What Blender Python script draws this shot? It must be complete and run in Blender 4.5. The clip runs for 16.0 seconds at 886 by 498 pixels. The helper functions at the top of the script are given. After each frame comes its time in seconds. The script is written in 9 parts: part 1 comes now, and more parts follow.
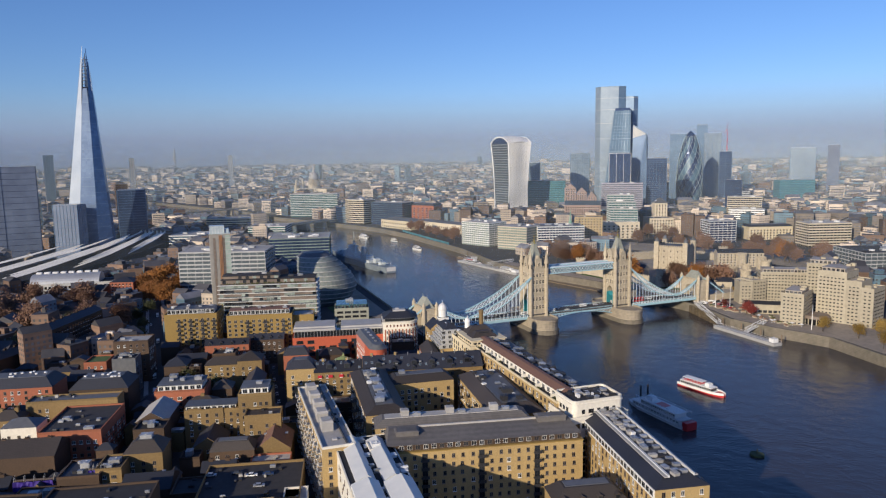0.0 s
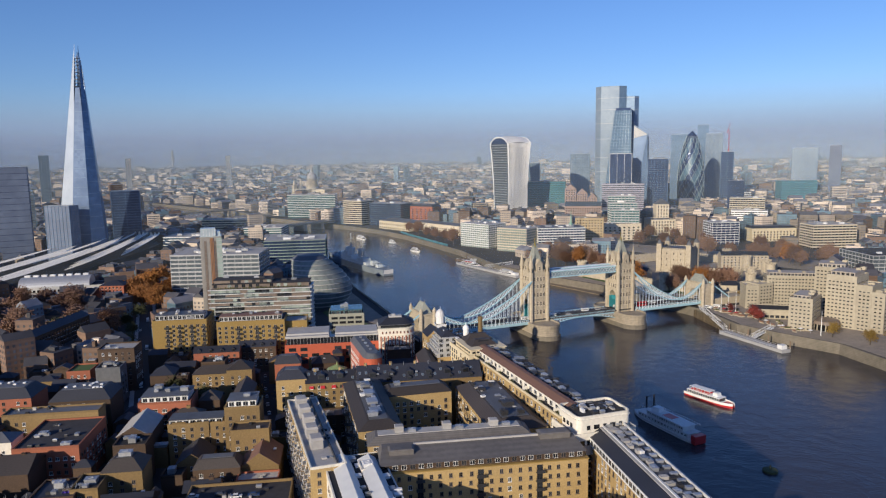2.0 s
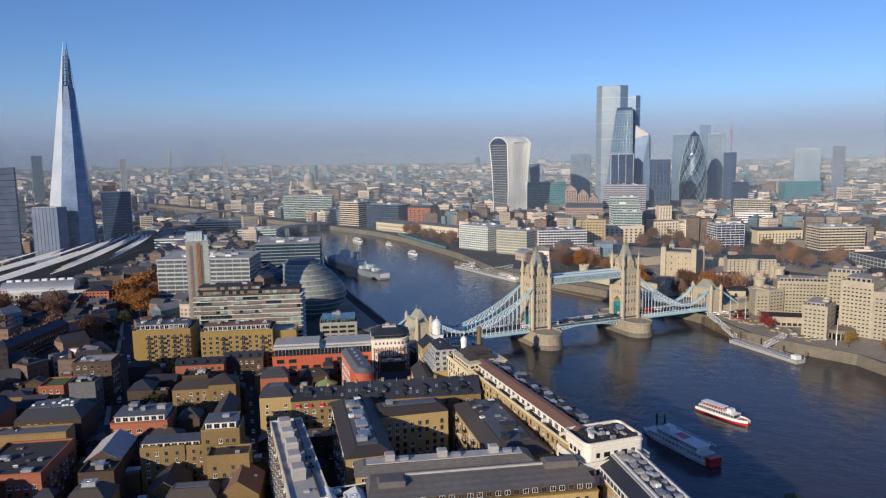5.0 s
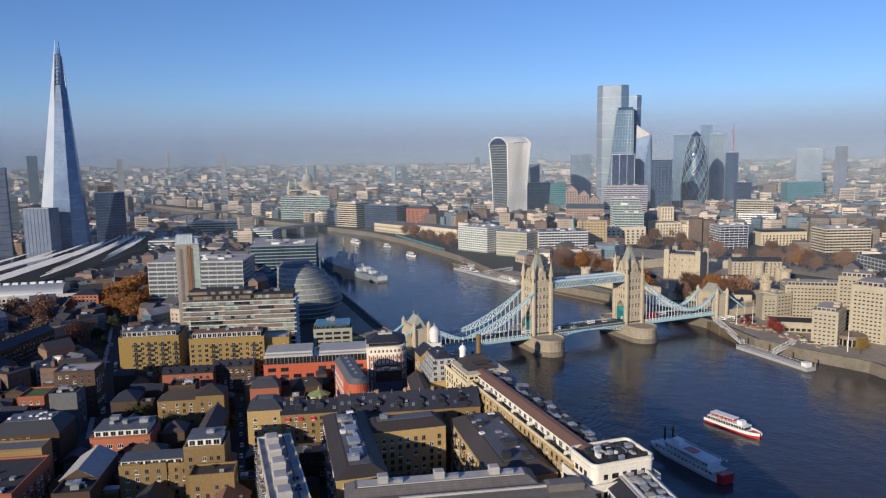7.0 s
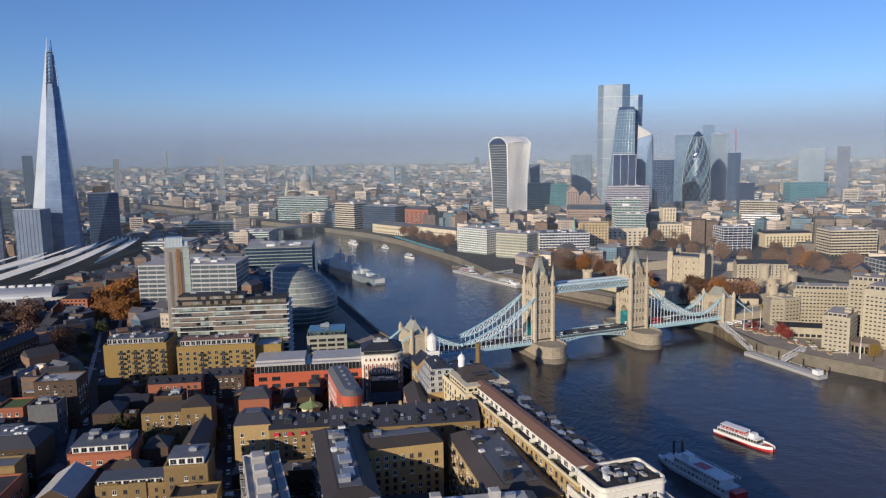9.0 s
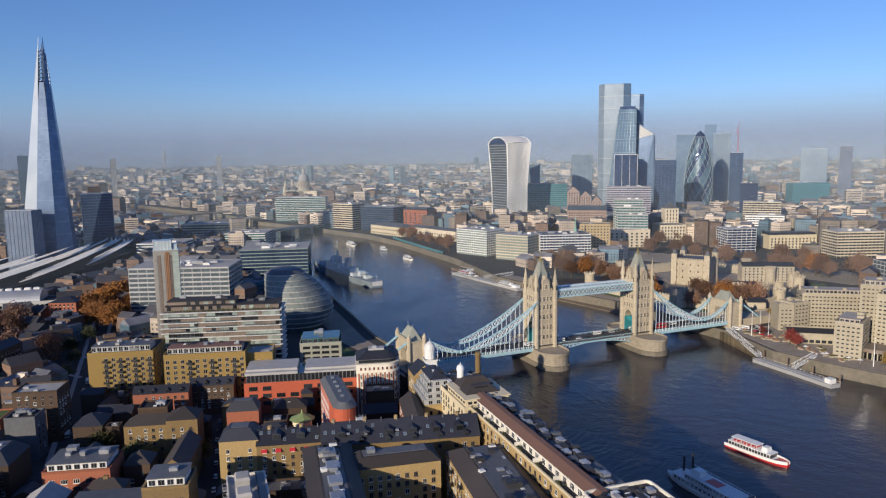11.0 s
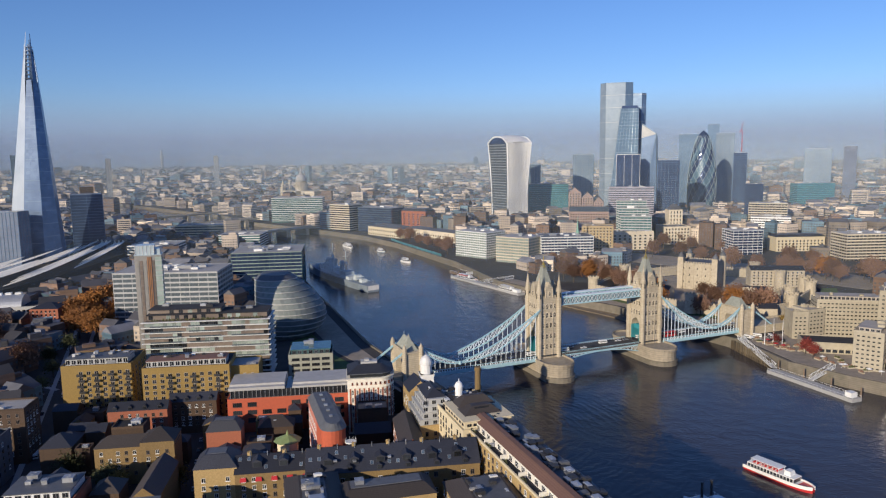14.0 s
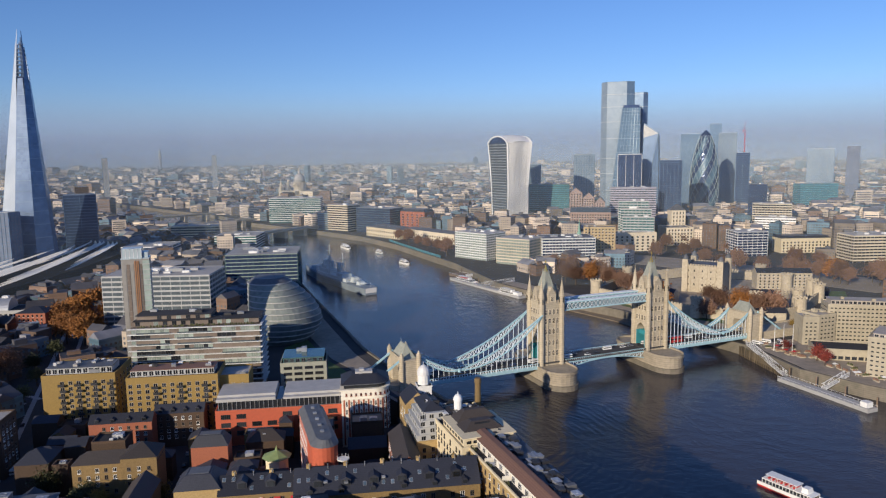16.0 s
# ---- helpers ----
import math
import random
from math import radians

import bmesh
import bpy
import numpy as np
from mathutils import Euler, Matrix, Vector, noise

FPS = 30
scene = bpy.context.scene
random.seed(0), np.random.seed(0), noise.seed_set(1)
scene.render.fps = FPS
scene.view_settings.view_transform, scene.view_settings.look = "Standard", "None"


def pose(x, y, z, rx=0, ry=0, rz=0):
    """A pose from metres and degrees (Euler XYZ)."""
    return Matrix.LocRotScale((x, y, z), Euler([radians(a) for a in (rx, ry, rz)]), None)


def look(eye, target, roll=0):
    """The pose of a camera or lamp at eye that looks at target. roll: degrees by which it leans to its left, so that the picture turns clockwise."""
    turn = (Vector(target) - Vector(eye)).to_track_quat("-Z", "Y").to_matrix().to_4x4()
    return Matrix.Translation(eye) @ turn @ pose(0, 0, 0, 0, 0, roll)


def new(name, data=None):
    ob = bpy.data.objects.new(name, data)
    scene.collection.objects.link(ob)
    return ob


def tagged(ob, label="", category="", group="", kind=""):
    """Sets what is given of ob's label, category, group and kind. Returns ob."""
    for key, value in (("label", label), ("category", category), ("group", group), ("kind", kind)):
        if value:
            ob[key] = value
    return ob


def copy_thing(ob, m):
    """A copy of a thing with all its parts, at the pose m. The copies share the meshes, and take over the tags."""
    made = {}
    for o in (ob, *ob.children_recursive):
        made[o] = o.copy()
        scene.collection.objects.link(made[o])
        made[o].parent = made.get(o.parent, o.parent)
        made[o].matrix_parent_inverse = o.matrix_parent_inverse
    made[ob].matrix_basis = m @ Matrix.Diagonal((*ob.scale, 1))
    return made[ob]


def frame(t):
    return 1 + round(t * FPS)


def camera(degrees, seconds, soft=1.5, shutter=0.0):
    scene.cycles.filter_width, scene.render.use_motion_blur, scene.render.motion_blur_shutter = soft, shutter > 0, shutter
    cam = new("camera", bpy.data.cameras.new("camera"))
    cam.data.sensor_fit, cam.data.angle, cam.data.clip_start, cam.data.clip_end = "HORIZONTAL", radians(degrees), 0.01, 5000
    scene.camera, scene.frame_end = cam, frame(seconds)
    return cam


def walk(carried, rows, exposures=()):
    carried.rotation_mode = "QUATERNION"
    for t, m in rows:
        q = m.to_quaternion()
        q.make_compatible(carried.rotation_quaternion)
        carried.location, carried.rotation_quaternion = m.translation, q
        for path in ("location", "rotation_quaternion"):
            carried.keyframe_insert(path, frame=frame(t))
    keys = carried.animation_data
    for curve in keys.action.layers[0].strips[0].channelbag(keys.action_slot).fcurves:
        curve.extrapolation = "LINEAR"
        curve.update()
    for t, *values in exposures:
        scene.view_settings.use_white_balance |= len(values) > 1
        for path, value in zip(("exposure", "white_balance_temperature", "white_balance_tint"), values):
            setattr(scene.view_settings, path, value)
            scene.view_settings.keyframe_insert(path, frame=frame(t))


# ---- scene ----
# World: x east, y north, z up, metres over the river; the origin lies under the middle of the bascule bridge.
cam = camera(64.5, 16.0, soft=1.22)
PATH = [
    (0.0, (331.650, -519.467, 145.551), (263.467, -447.550, 132.172), -0.91),
    (2.0, (320.801, -506.575, 145.701), (252.695, -434.579, 132.358), -0.89),
    (4.0, (309.912, -493.694, 145.821), (241.877, -421.624, 132.505), -0.88),
    (5.3, (302.813, -485.326, 145.883), (234.821, -413.214, 132.580), -0.86),
    (6.5, (296.245, -477.606, 145.928), (228.291, -405.456, 132.635), -0.85),
    (8.0, (288.015, -467.961, 145.970), (220.106, -395.768, 132.684), -0.84),
    (9.0, (282.516, -461.535, 145.988), (214.635, -389.315, 132.705), -0.83),
    (10.2, (275.904, -453.826, 146.000), (208.054, -381.577, 132.717), -0.82),
    (11.5, (268.725, -445.479, 146.000), (200.907, -373.201, 132.715), -0.81),
    (13.0, (260.421, -435.854, 145.985), (192.636, -363.545, 132.693), -0.80),
    (14.5, (252.094, -426.234, 145.952), (184.340, -353.899, 132.649), -0.78),
    (16.0, (243.745, -416.620, 145.903), (176.018, -344.263, 132.583), -0.77),
]
walk(cam, [(t, look(eye, target, roll)) for t, eye, target, roll in PATH], exposures=((0.0, 0.0, 5600, 20), (16.0, 0.0, 5600, 20)))

# ---- sky and sun ----
SUN_AZ, SUN_EL = 171.0, 16.8
world = bpy.data.worlds.new("sky")
scene.world = world
world.use_nodes = True
wn = world.node_tree.nodes
sky = wn.new("ShaderNodeTexSky")
sky.sky_type = "NISHITA"
sky.sun_disc = False
sky.sun_elevation, sky.sun_rotation = radians(SUN_EL), radians(SUN_AZ)
sky.air_density, sky.dust_density, sky.ozone_density, sky.altitude = 1.0, 0.25, 6.0, 100.0
wn["Background"].inputs[1].default_value = 0.11
clear = wn.new("ShaderNodeMix")        # winter air: a little more violet than the model's blue
clear.data_type, clear.blend_type = "RGBA", "MULTIPLY"
clear.inputs["Factor"].default_value = 1.0
clear.inputs["B"].default_value = (1.12, 1.0, 0.965, 1)
world.node_tree.links.new(sky.outputs[0], clear.inputs["A"])
world.node_tree.links.new(clear.outputs["Result"], wn["Background"].inputs[0])
sun = new("sun", bpy.data.lights.new("sun", "SUN"))
sun.data.energy, sun.data.angle, sun.data.color = 5.0, radians(0.53), (1.0, 0.83, 0.51)
az, el = radians(SUN_AZ), radians(SUN_EL)
sun.matrix_world = look((2000 * math.sin(az) * math.cos(el), 2000 * math.cos(az) * math.cos(el), 2000 * math.sin(el)), (0, 0, 0))

# ---- materials ----
def surface(name, a, b=None, rough=0.8, metal=0.0, big=0.03, fine=0.9, bump=0.15, rand=0.25, spec=0.5, island=False, courses=0.0):
    """A surface between two colours: broad stains, fine grain, a shift from object to object, slight relief."""
    b = b or tuple(c * 0.72 for c in a)
    m = bpy.data.materials.new(name)
    m.use_nodes = True
    n, l = m.node_tree.nodes, m.node_tree.links
    p = n["Principled BSDF"]
    p.inputs["Roughness"].default_value, p.inputs["Metallic"].default_value = rough, metal
    p.inputs["Specular IOR Level"].default_value = spec
    geo = n.new("ShaderNodeNewGeometry")
    t1, t2 = n.new("ShaderNodeTexNoise"), n.new("ShaderNodeTexNoise")
    t1.inputs["Scale"].default_value, t1.inputs["Detail"].default_value = big, 4
    t2.inputs["Scale"].default_value, t2.inputs["Detail"].default_value = fine, 5
    for t in (t1, t2):
        l.new(geo.outputs["Position"], t.inputs["Vector"])
    add = n.new("ShaderNodeMath")
    add.operation = "ADD"
    l.new(t1.outputs[0], add.inputs[0])
    l.new(t2.outputs[0], add.inputs[1])
    half = n.new("ShaderNodeMapRange")
    half.inputs["From Min"].default_value, half.inputs["From Max"].default_value = 0.7, 1.3
    l.new(add.outputs[0], half.inputs["Value"])
    mix = n.new("ShaderNodeMix")
    mix.data_type = "RGBA"
    mix.inputs["A"].default_value, mix.inputs["B"].default_value = (*a, 1), (*b, 1)
    l.new(half.outputs[0], mix.inputs["Factor"])
    hsv = n.new("ShaderNodeHueSaturation")
    l.new(mix.outputs["Result"], hsv.inputs["Color"])
    val = n.new("ShaderNodeMapRange")
    val.inputs["To Min"].default_value, val.inputs["To Max"].default_value = 1 - rand, 1 + rand
    l.new(geo.outputs["Random Per Island"] if island else n.new("ShaderNodeObjectInfo").outputs["Random"], val.inputs["Value"])
    l.new(val.outputs[0], hsv.inputs["Value"])
    out = hsv.outputs[0]
    if courses:
        sep, wav = n.new("ShaderNodeSeparateXYZ"), n.new("ShaderNodeMath")
        l.new(geo.outputs["Position"], sep.inputs[0])
        wav.operation = "PINGPONG"
        wav.inputs[1].default_value = courses
        l.new(sep.outputs["Z"], wav.inputs[0])
        cr = n.new("ShaderNodeMapRange")
        cr.inputs["From Max"].default_value, cr.inputs["To Min"].default_value, cr.inputs["To Max"].default_value = courses, 0.86, 1.06
        l.new(wav.outputs[0], cr.inputs["Value"])
        h2 = n.new("ShaderNodeHueSaturation")
        l.new(out, h2.inputs["Color"])
        l.new(cr.outputs[0], h2.inputs["Value"])
        out = h2.outputs[0]
    l.new(out, p.inputs["Base Color"])
    if bump:
        bp = n.new("ShaderNodeBump")
        bp.inputs["Strength"].default_value, bp.inputs["Distance"].default_value = bump, 0.1
        l.new(t2.outputs[0], bp.inputs["Height"])
        l.new(bp.outputs[0], p.inputs["Normal"])
    return m


M = {
    "brick_yellow": surface("brick_yellow", (0.48, 0.34, 0.145), (0.32, 0.225, 0.095), fine=1.6, rand=0.12, courses=0.15),
    "brick_stock": surface("brick_stock", (0.265, 0.18, 0.072), (0.165, 0.11, 0.045), fine=1.6, rand=0.15, courses=0.15),
    "brick_gold": surface("brick_gold", (0.33, 0.22, 0.06), (0.25, 0.168, 0.048), fine=1.6, rand=0.06, courses=0.15),
    # brown brick darkened further: the deep shade of yards put into its colour
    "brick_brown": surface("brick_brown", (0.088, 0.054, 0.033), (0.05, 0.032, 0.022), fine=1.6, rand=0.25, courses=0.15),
    "brick_red": surface("brick_red", (0.36, 0.12, 0.06), (0.25, 0.085, 0.05), fine=1.6, rand=0.18, courses=0.15),
    "render_red": surface("render_red", (0.50, 0.11, 0.05), (0.40, 0.09, 0.045), rand=0.05),
    "render_pink": surface("render_pink", (0.52, 0.20, 0.15), (0.42, 0.16, 0.12), rand=0.05),
    "stucco": surface("stucco", (0.80, 0.76, 0.66), (0.64, 0.60, 0.52), rand=0.06),
    "cream": surface("cream", (0.72, 0.62, 0.42), (0.58, 0.50, 0.34), rand=0.06),
    "white_paint": surface("white_paint", (0.80, 0.80, 0.78), (0.68, 0.68, 0.67), rough=0.5, rand=0.05),
    "stone": surface("stone", (0.53, 0.46, 0.34), (0.36, 0.31, 0.23), fine=0.5, rand=0.10, courses=0.6),
    "stone_pale": surface("stone_pale", (0.64, 0.56, 0.42), (0.48, 0.42, 0.32), fine=0.5, rand=0.12),
    "stone_dark": surface("stone_dark", (0.22, 0.19, 0.15), (0.13, 0.12, 0.09), fine=0.3, rand=0.1, courses=0.6),
    "concrete": surface("concrete", (0.43, 0.385, 0.29), (0.32, 0.285, 0.215), fine=0.4, rand=0.08),
    "concrete_grey": surface("concrete_grey", (0.42, 0.42, 0.42), (0.32, 0.32, 0.32), fine=0.4, rand=0.08),
    "slate": surface("slate", (0.034, 0.037, 0.052), (0.019, 0.021, 0.031), rough=0.6, fine=2.0, rand=0.25, courses=0.2),
    "slate_brown": surface("slate_brown", (0.062, 0.051, 0.046), (0.038, 0.032, 0.030), rough=0.65, fine=2.0, rand=0.25, courses=0.2),
    "lead": surface("lead", (0.13, 0.135, 0.15), (0.085, 0.09, 0.10), rough=0.55, fine=0.5, rand=0.15),
    "felt": surface("felt", (0.034, 0.034, 0.040), (0.019, 0.019, 0.023), rough=0.9, fine=0.4, rand=0.3),
    "roof_pale": surface("roof_pale", (0.44, 0.42, 0.40), (0.33, 0.32, 0.305), rough=0.7, fine=0.4, rand=0.12),
    "roof_tile": surface("roof_tile", (0.22, 0.12, 0.085), (0.16, 0.09, 0.07), rough=0.8, fine=2.0, rand=0.15, courses=0.2),
    "copper": surface("copper", (0.24, 0.30, 0.12), (0.18, 0.24, 0.10), rough=0.6, rand=0.05),
    "metal_grey": surface("metal_grey", (0.45, 0.46, 0.48), (0.33, 0.34, 0.36), rough=0.4, metal=0.5, rand=0.25),
    "metal_white": surface("metal_white", (0.75, 0.75, 0.74), (0.60, 0.60, 0.60), rough=0.45, rand=0.1),
    "metal_dark": surface("metal_dark", (0.06, 0.06, 0.065), (0.04, 0.04, 0.045), rough=0.5, metal=0.3, rand=0.2),
    "bridge_blue": surface("bridge_blue", (0.40, 0.59, 0.66), (0.31, 0.50, 0.58), rough=0.45, rand=0.05, bump=0.05),
    "bridge_white": surface("bridge_white", (0.80, 0.85, 0.87), (0.66, 0.74, 0.78), rough=0.45, rand=0.05, bump=0.05),
    "teal": surface("teal", (0.05, 0.30, 0.33), (0.04, 0.22, 0.26), rough=0.5),
    "glass_dark": surface("glass_dark", (0.030, 0.034, 0.040), (0.018, 0.020, 0.026), rough=0.08, fine=0.2, bump=0.0, rand=0.5, spec=0.6),
    "glass_blue": surface("glass_blue", (0.17, 0.23, 0.29), (0.10, 0.145, 0.20), rough=0.15, metal=0.3, fine=0.12, bump=0.03, rand=0.25),
    "glass_green": surface("glass_green", (0.12, 0.24, 0.24), (0.08, 0.16, 0.17), rough=0.10, metal=0.4, fine=0.12, bump=0.03, rand=0.2),
    "glass_teal": surface("glass_teal", (0.16, 0.38, 0.45), (0.12, 0.30, 0.38), rough=0.12, metal=0.4, fine=0.12, bump=0.03, rand=0.2),
    "glass_navy": surface("glass_navy", (0.055, 0.085, 0.17), (0.035, 0.055, 0.12), rough=0.12, metal=0.3, fine=0.12, bump=0.03, rand=0.2),
    "asphalt": surface("asphalt", (0.060, 0.060, 0.062), (0.042, 0.042, 0.045), rough=0.9, fine=0.5, rand=0.0),
    "earth": surface("earth", (0.055, 0.052, 0.052), (0.032, 0.031, 0.033), rough=0.95, big=0.01, fine=0.08, rand=0.0),
    "grass": surface("grass", (0.075, 0.12, 0.035), (0.055, 0.085, 0.03), rough=0.95, fine=0.3, rand=0.1),
    "mud": surface("mud", (0.23, 0.18, 0.12), (0.15, 0.12, 0.08), rough=0.8, fine=0.2, rand=0.05),
    "bark": surface("bark", (0.09, 0.07, 0.05), rand=0.2),
    "leaf_brown": surface("leaf_brown", (0.25, 0.14, 0.09), (0.165, 0.10, 0.07), rough=0.85, fine=0.6, rand=0.2, island=True),
    "leaf_orange": surface("leaf_orange", (0.36, 0.15, 0.03), (0.20, 0.085, 0.025), rough=0.85, fine=0.6, rand=0.2, island=True),
    "leaf_green": surface("leaf_green", (0.085, 0.09, 0.03), (0.05, 0.055, 0.025), rough=0.85, fine=0.6, rand=0.35, island=True),
    "leaf_yellow": surface("leaf_yellow", (0.32, 0.22, 0.05), (0.2, 0.13, 0.03), rough=0.85, fine=0.6, rand=0.35, island=True),
    "leaf_red": surface("leaf_red", (0.26, 0.045, 0.03), (0.15, 0.03, 0.025), rough=0.85, fine=0.6, rand=0.3, island=True),
    "boat_red": surface("boat_red", (0.50, 0.03, 0.03), (0.38, 0.025, 0.03), rough=0.35, rand=0.05),
    "ship_grey": surface("ship_grey", (0.58, 0.63, 0.65), (0.36, 0.42, 0.46), rough=0.6, big=0.05, fine=0.3, rand=0.08),
    "ship_dark": surface("ship_dark", (0.26, 0.31, 0.36), (0.12, 0.15, 0.19), rough=0.6, rand=0.08),
    "wood_deck": surface("wood_deck", (0.22, 0.16, 0.11), (0.14, 0.10, 0.07), rough=0.8, fine=1.0, rand=0.15),
    "gold": surface("gold", (0.75, 0.5, 0.12), rough=0.3, metal=0.9),
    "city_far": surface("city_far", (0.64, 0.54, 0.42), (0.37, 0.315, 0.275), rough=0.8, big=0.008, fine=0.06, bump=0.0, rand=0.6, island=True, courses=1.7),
    "city_roofs": surface("city_roofs", (0.21, 0.212, 0.23), (0.085, 0.09, 0.115), rough=0.7, big=0.01, fine=0.1, bump=0.0, rand=0.5, island=True),
    "city_slates": surface("city_slates", (0.085, 0.083, 0.092), (0.045, 0.045, 0.055), rough=0.7, big=0.01, fine=0.1, bump=0.0, rand=0.45, island=True),
    "city_brick": surface("city_brick", (0.205, 0.13, 0.09), (0.125, 0.083, 0.062), rough=0.8, big=0.01, fine=0.1, bump=0.0, rand=0.35, island=True, courses=1.7),
    "city_glass": surface("city_glass", (0.17, 0.26, 0.33), (0.09, 0.15, 0.20), rough=0.3, metal=0.2, big=0.01, fine=0.1, bump=0.0, rand=0.4, island=True, courses=1.9),
}
# river: brown-blue water, rippled at two sizes
def river_surface():
    m = bpy.data.materials.new("river_water")
    m.use_nodes = True
    n, l = m.node_tree.nodes, m.node_tree.links
    p = n["Principled BSDF"]
    geo = n.new("ShaderNodeNewGeometry")
    p.inputs["Roughness"].default_value, p.inputs["IOR"].default_value = 0.12, 1.33
    silt = n.new("ShaderNodeTexNoise")
    silt.inputs["Scale"].default_value, silt.inputs["Detail"].default_value = 0.006, 5
    l.new(geo.outputs["Position"], silt.inputs["Vector"])
    mix = n.new("ShaderNodeMix")
    mix.data_type = "RGBA"
    mix.inputs["A"].default_value, mix.inputs["B"].default_value = (0.022, 0.028, 0.048, 1), (0.062, 0.050, 0.045, 1)
    l.new(silt.outputs[0], mix.inputs["Factor"])
    l.new(mix.outputs["Result"], p.inputs["Base Color"])
    w1, w2 = n.new("ShaderNodeTexNoise"), n.new("ShaderNodeTexNoise")
    w1.inputs["Scale"].default_value, w1.inputs["Detail"].default_value = 0.10, 6
    w2.inputs["Scale"].default_value, w2.inputs["Detail"].default_value = 0.7, 4
    for w in (w1, w2):
        l.new(geo.outputs["Position"], w.inputs["Vector"])
    off, rings = n.new("ShaderNodeVectorMath"), n.new("ShaderNodeTexWave")
    off.operation = "SUBTRACT"
    off.inputs[1].default_value = (20.0, -150.0, 0.0)
    l.new(geo.outputs["Position"], off.inputs[0])
    rings.wave_type, rings.rings_direction = "RINGS", "Z"
    rings.inputs["Scale"].default_value, rings.inputs["Distortion"].default_value = 0.07, 9.0
    rings.inputs["Detail"].default_value, rings.inputs["Detail Scale"].default_value = 2.0, 0.6
    l.new(off.outputs[0], rings.inputs["Vector"])
    near, fade, wash = n.new("ShaderNodeVectorMath"), n.new("ShaderNodeMapRange"), n.new("ShaderNodeMath")
    near.operation, wash.operation = "LENGTH", "MULTIPLY"
    l.new(off.outputs[0], near.inputs[0])
    fade.inputs["From Min"].default_value, fade.inputs["From Max"].default_value = 60.0, 190.0
    fade.inputs["To Min"].default_value, fade.inputs["To Max"].default_value = 0.42, 0.0
    l.new(near.outputs["Value"], fade.inputs["Value"])
    l.new(rings.outputs["Fac"], wash.inputs[0])
    l.new(fade.outputs[0], wash.inputs[1])
    both = n.new("ShaderNodeMath")
    l.new(w2.outputs[0], both.inputs[0])
    l.new(wash.outputs[0], both.inputs[1])
    add = n.new("ShaderNodeMath")
    add.operation = "MULTIPLY_ADD"
    add.inputs[1].default_value = 3.0
    l.new(w1.outputs[0], add.inputs[0])
    l.new(both.outputs[0], add.inputs[2])
    bp = n.new("ShaderNodeBump")
    bp.inputs["Strength"].default_value, bp.inputs["Distance"].default_value = 0.35, 0.35
    l.new(add.outputs[0], bp.inputs["Height"])
    l.new(bp.outputs[0], p.inputs["Normal"])
    return m


M["river_water"] = river_surface()
M["sheet_purple"] = surface("sheet_purple", (0.055, 0.03, 0.28), (0.035, 0.02, 0.18), rough=0.5, rand=0.05)
# paler glass, painted on the spire's facets that face the sun
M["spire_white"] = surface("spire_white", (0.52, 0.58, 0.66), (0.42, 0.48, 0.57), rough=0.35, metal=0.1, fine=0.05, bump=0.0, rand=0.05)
M["city_panes"] = surface("city_panes", (0.17, 0.17, 0.18), (0.09, 0.095, 0.11), rough=0.25, fine=0.2, bump=0.0, rand=0.4, island=True)
M["tower_fin"] = surface("tower_fin", (0.22, 0.29, 0.36), (0.16, 0.22, 0.29), rough=0.35, metal=0.2, fine=0.1, bump=0.0, rand=0.1)
M["band_grey"] = surface("band_grey", (0.46, 0.46, 0.455), (0.34, 0.35, 0.36), rough=0.5, fine=0.2, rand=0.08)
M["band_pale"] = surface("band_pale", (0.74, 0.74, 0.71), (0.60, 0.61, 0.61), rough=0.5, fine=0.2, rand=0.06)
M["panel_tan"] = surface("panel_tan", (0.46, 0.41, 0.34), (0.34, 0.30, 0.26), rough=0.6, fine=0.3, rand=0.08)
M["lattice_rib"] = surface("lattice_rib", (0.44, 0.52, 0.52), (0.36, 0.43, 0.44), rough=0.4, fine=0.2, bump=0.0, rand=0.03)
M["canopy_metal"] = surface("canopy_metal", (0.93, 0.88, 0.78), (0.88, 0.83, 0.73), rough=0.45, fine=0.1, bump=0.0, rand=0.08)
M["pavilion_stone"] = surface("pavilion_stone", (0.36, 0.36, 0.29), (0.28, 0.285, 0.235), rough=0.75, fine=0.4, rand=0.04)
M["gallery_grey"] = surface("gallery_grey", (0.44, 0.43, 0.42), (0.33, 0.33, 0.33), rough=0.6, fine=0.3, rand=0.06)
M["tower_panel"] = surface("tower_panel", (0.33, 0.315, 0.29), (0.25, 0.24, 0.225), rough=0.7, fine=0.3, rand=0.05)
M["paving"] = surface("paving", (0.34, 0.29, 0.23), (0.22, 0.19, 0.16), rough=0.9, big=0.04, fine=0.3, rand=0.05)


